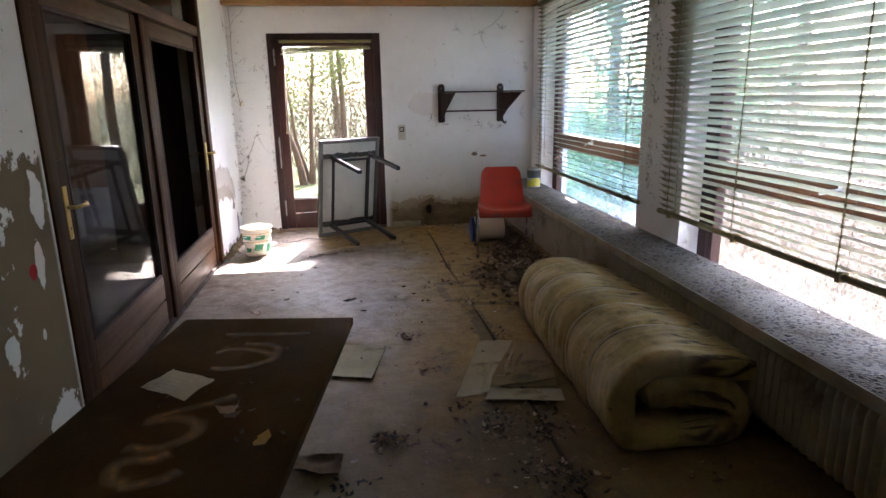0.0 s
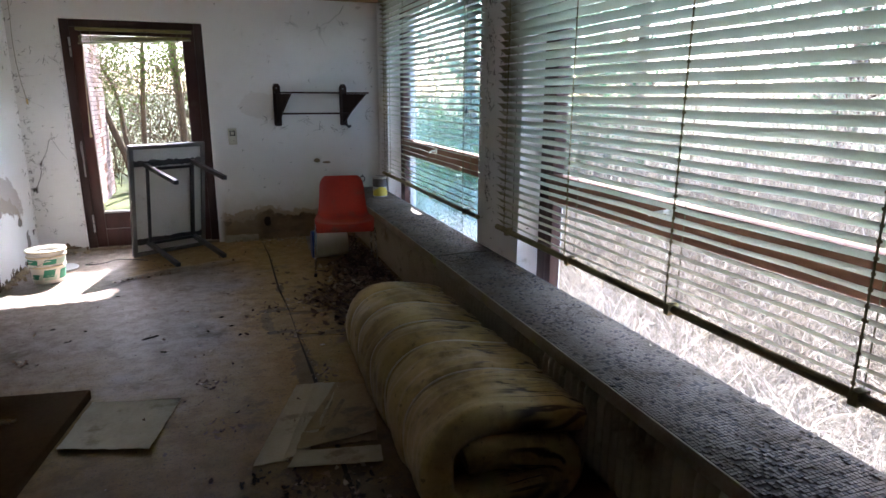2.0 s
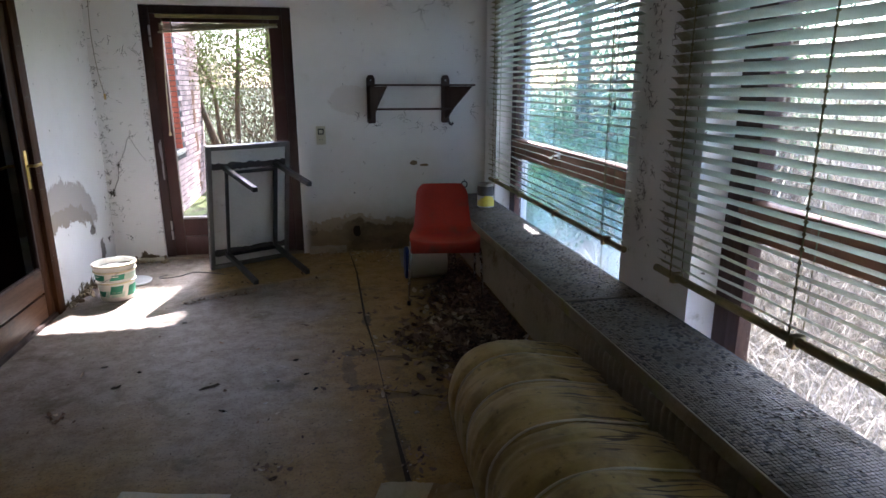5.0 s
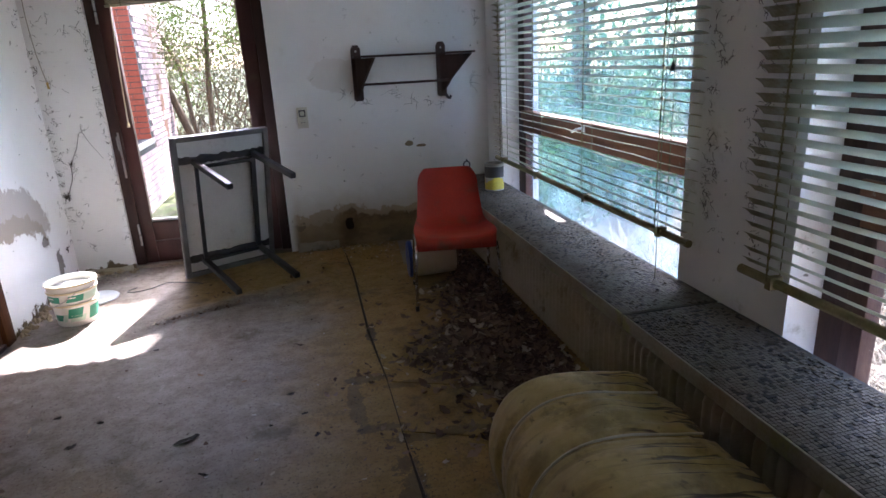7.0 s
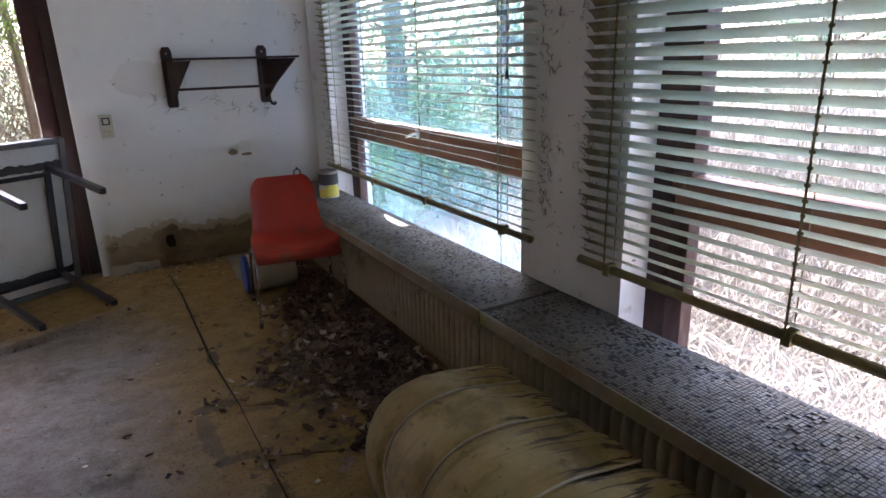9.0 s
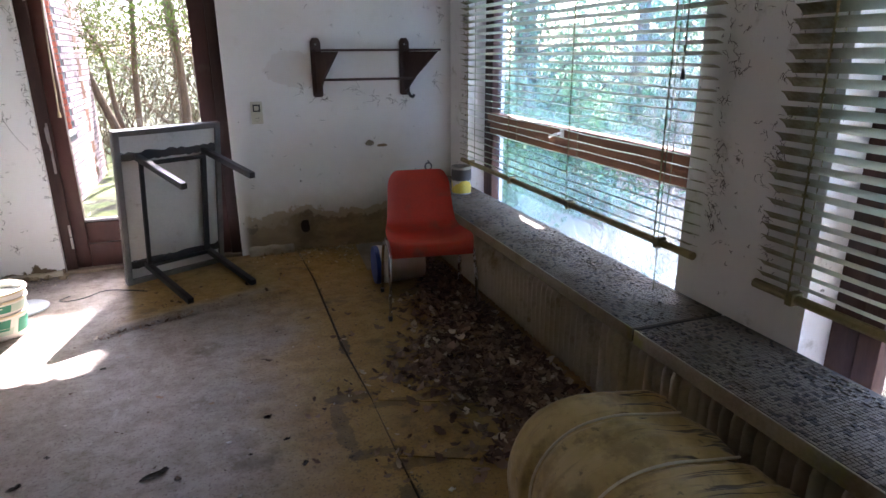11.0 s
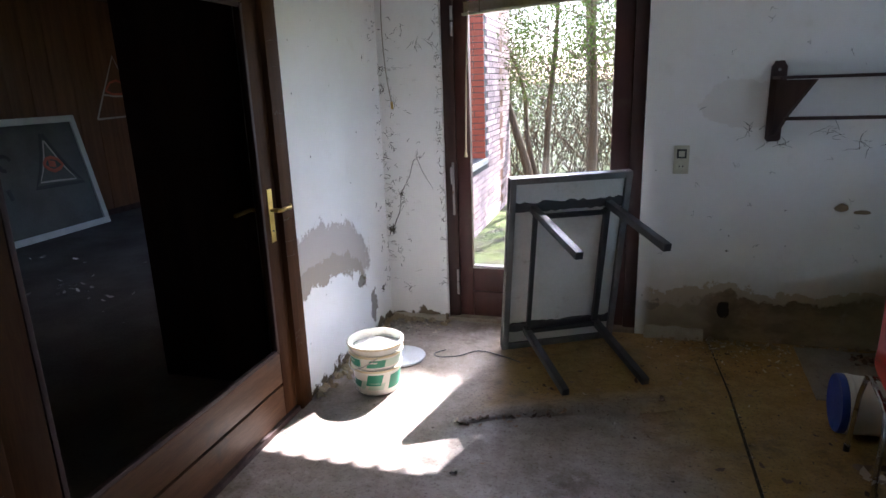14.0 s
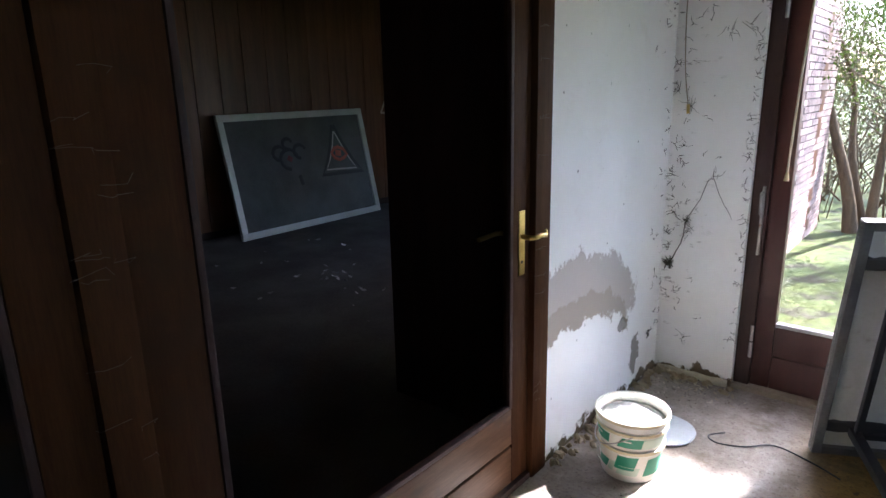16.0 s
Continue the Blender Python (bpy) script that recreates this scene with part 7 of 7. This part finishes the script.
def dry_grass():
    """Matted dry stalks on a low bank outside the wide windows."""
    rng = random.Random(51)
    shrubs = [(rng.uniform(5.6, 9.0), rng.uniform(-3.0, 7.5), rng.uniform(0.5, 1.1)) for _ in range(46)]
    verts, faces = [], []
    for _ in range(34000):
        x, y = 3.75 + abs(rng.gauss(0, 2.3)), rng.uniform(-1.5, 6.0)
        base = GROUND_Z + min(0.16 * (x - 3.7), 0.5)
        a, ln = rng.uniform(0, 6.28), rng.uniform(0.15, 0.55)
        el = rng.uniform(-0.1, 0.9)
        d = Vector((math.cos(a) * math.cos(el), math.sin(a) * math.cos(el), math.sin(el))) * ln
        s = Vector((-math.sin(a), math.cos(a), 0)) * rng.uniform(0.0015, 0.0045)
        p = Vector((x, y, base + rng.uniform(0, 0.25)))
        mid = p + d * 0.5 + Vector((0, 0, 0.05))
        k = len(verts)
        for q in (p - s, p + s, mid + s * 0.8, mid - s * 0.8, p + d):
            verts.append((max(q.x, 3.65), q.y, q.z))
        faces += [(k, k + 1, k + 2, k + 3), (k + 3, k + 2, k + 4)]
    for _ in range(24000):
        c = rng.choice(shrubs)
        p = Vector((c[0] + rng.gauss(0, 0.55), c[1] + rng.gauss(0, 0.6), GROUND_Z + 0.4 + abs(rng.gauss(0, 1.0)) * c[2]))
        p.x = max(p.x, 4.5)
        a, ln = rng.uniform(0, 6.28), rng.uniform(0.15, 0.6)
        el = rng.uniform(0.1, 1.4)
        d = Vector((math.cos(a) * math.cos(el), math.sin(a) * math.cos(el), math.sin(el))) * ln
        sd = Vector((-math.sin(a), math.cos(a), 0)) * rng.uniform(0.002, 0.006)
        k = len(verts)
        for q in (p - sd, p + sd, p + d * 0.6 + sd * 0.7, p + d * 0.6 - sd * 0.7, p + d):
            verts.append(tuple(q))
        faces += [(k, k + 1, k + 2, k + 3), (k + 3, k + 2, k + 4)]
    me = bpy.data.meshes.new("dry_grass")
    me.from_pydata(verts, [], faces)
    me.materials.append(STRAW)
    tagged(new("dry_grass", me), "matted pale dry grass and dead shrubs outside the windows", "grass", kind="stuff")
    bm = bmesh.new()
    N = 24
    g = [[bm.verts.new((3.64 + 12 * (i / N) ** 1.5, -4 + 18 * j / N, GROUND_Z + 0.004 + min(0.16 * 12 * (i / N) ** 1.5, 0.5) * min(1, 4 * j / N, 4 * (N - j) / N) + 0.03 * noise.noise((i, j, 2)) * (i > 0))) for j in range(N + 1)] for i in range(N + 1)]
    for i in range(N):
        for j in range(N):
            bm.faces.new((g[i][j], g[i + 1][j], g[i + 1][j + 1], g[i][j + 1]))
    solid("grass_bank", bm, surface("straw_ground", (0.06, 0.05, 0.038), (0.11, 0.095, 0.072), (0.9, 1.0), 3, 40, 0.6, 0.02), "low bank of pale dry ground outside", "ground", "structure", smooth=60)


dry_grass()
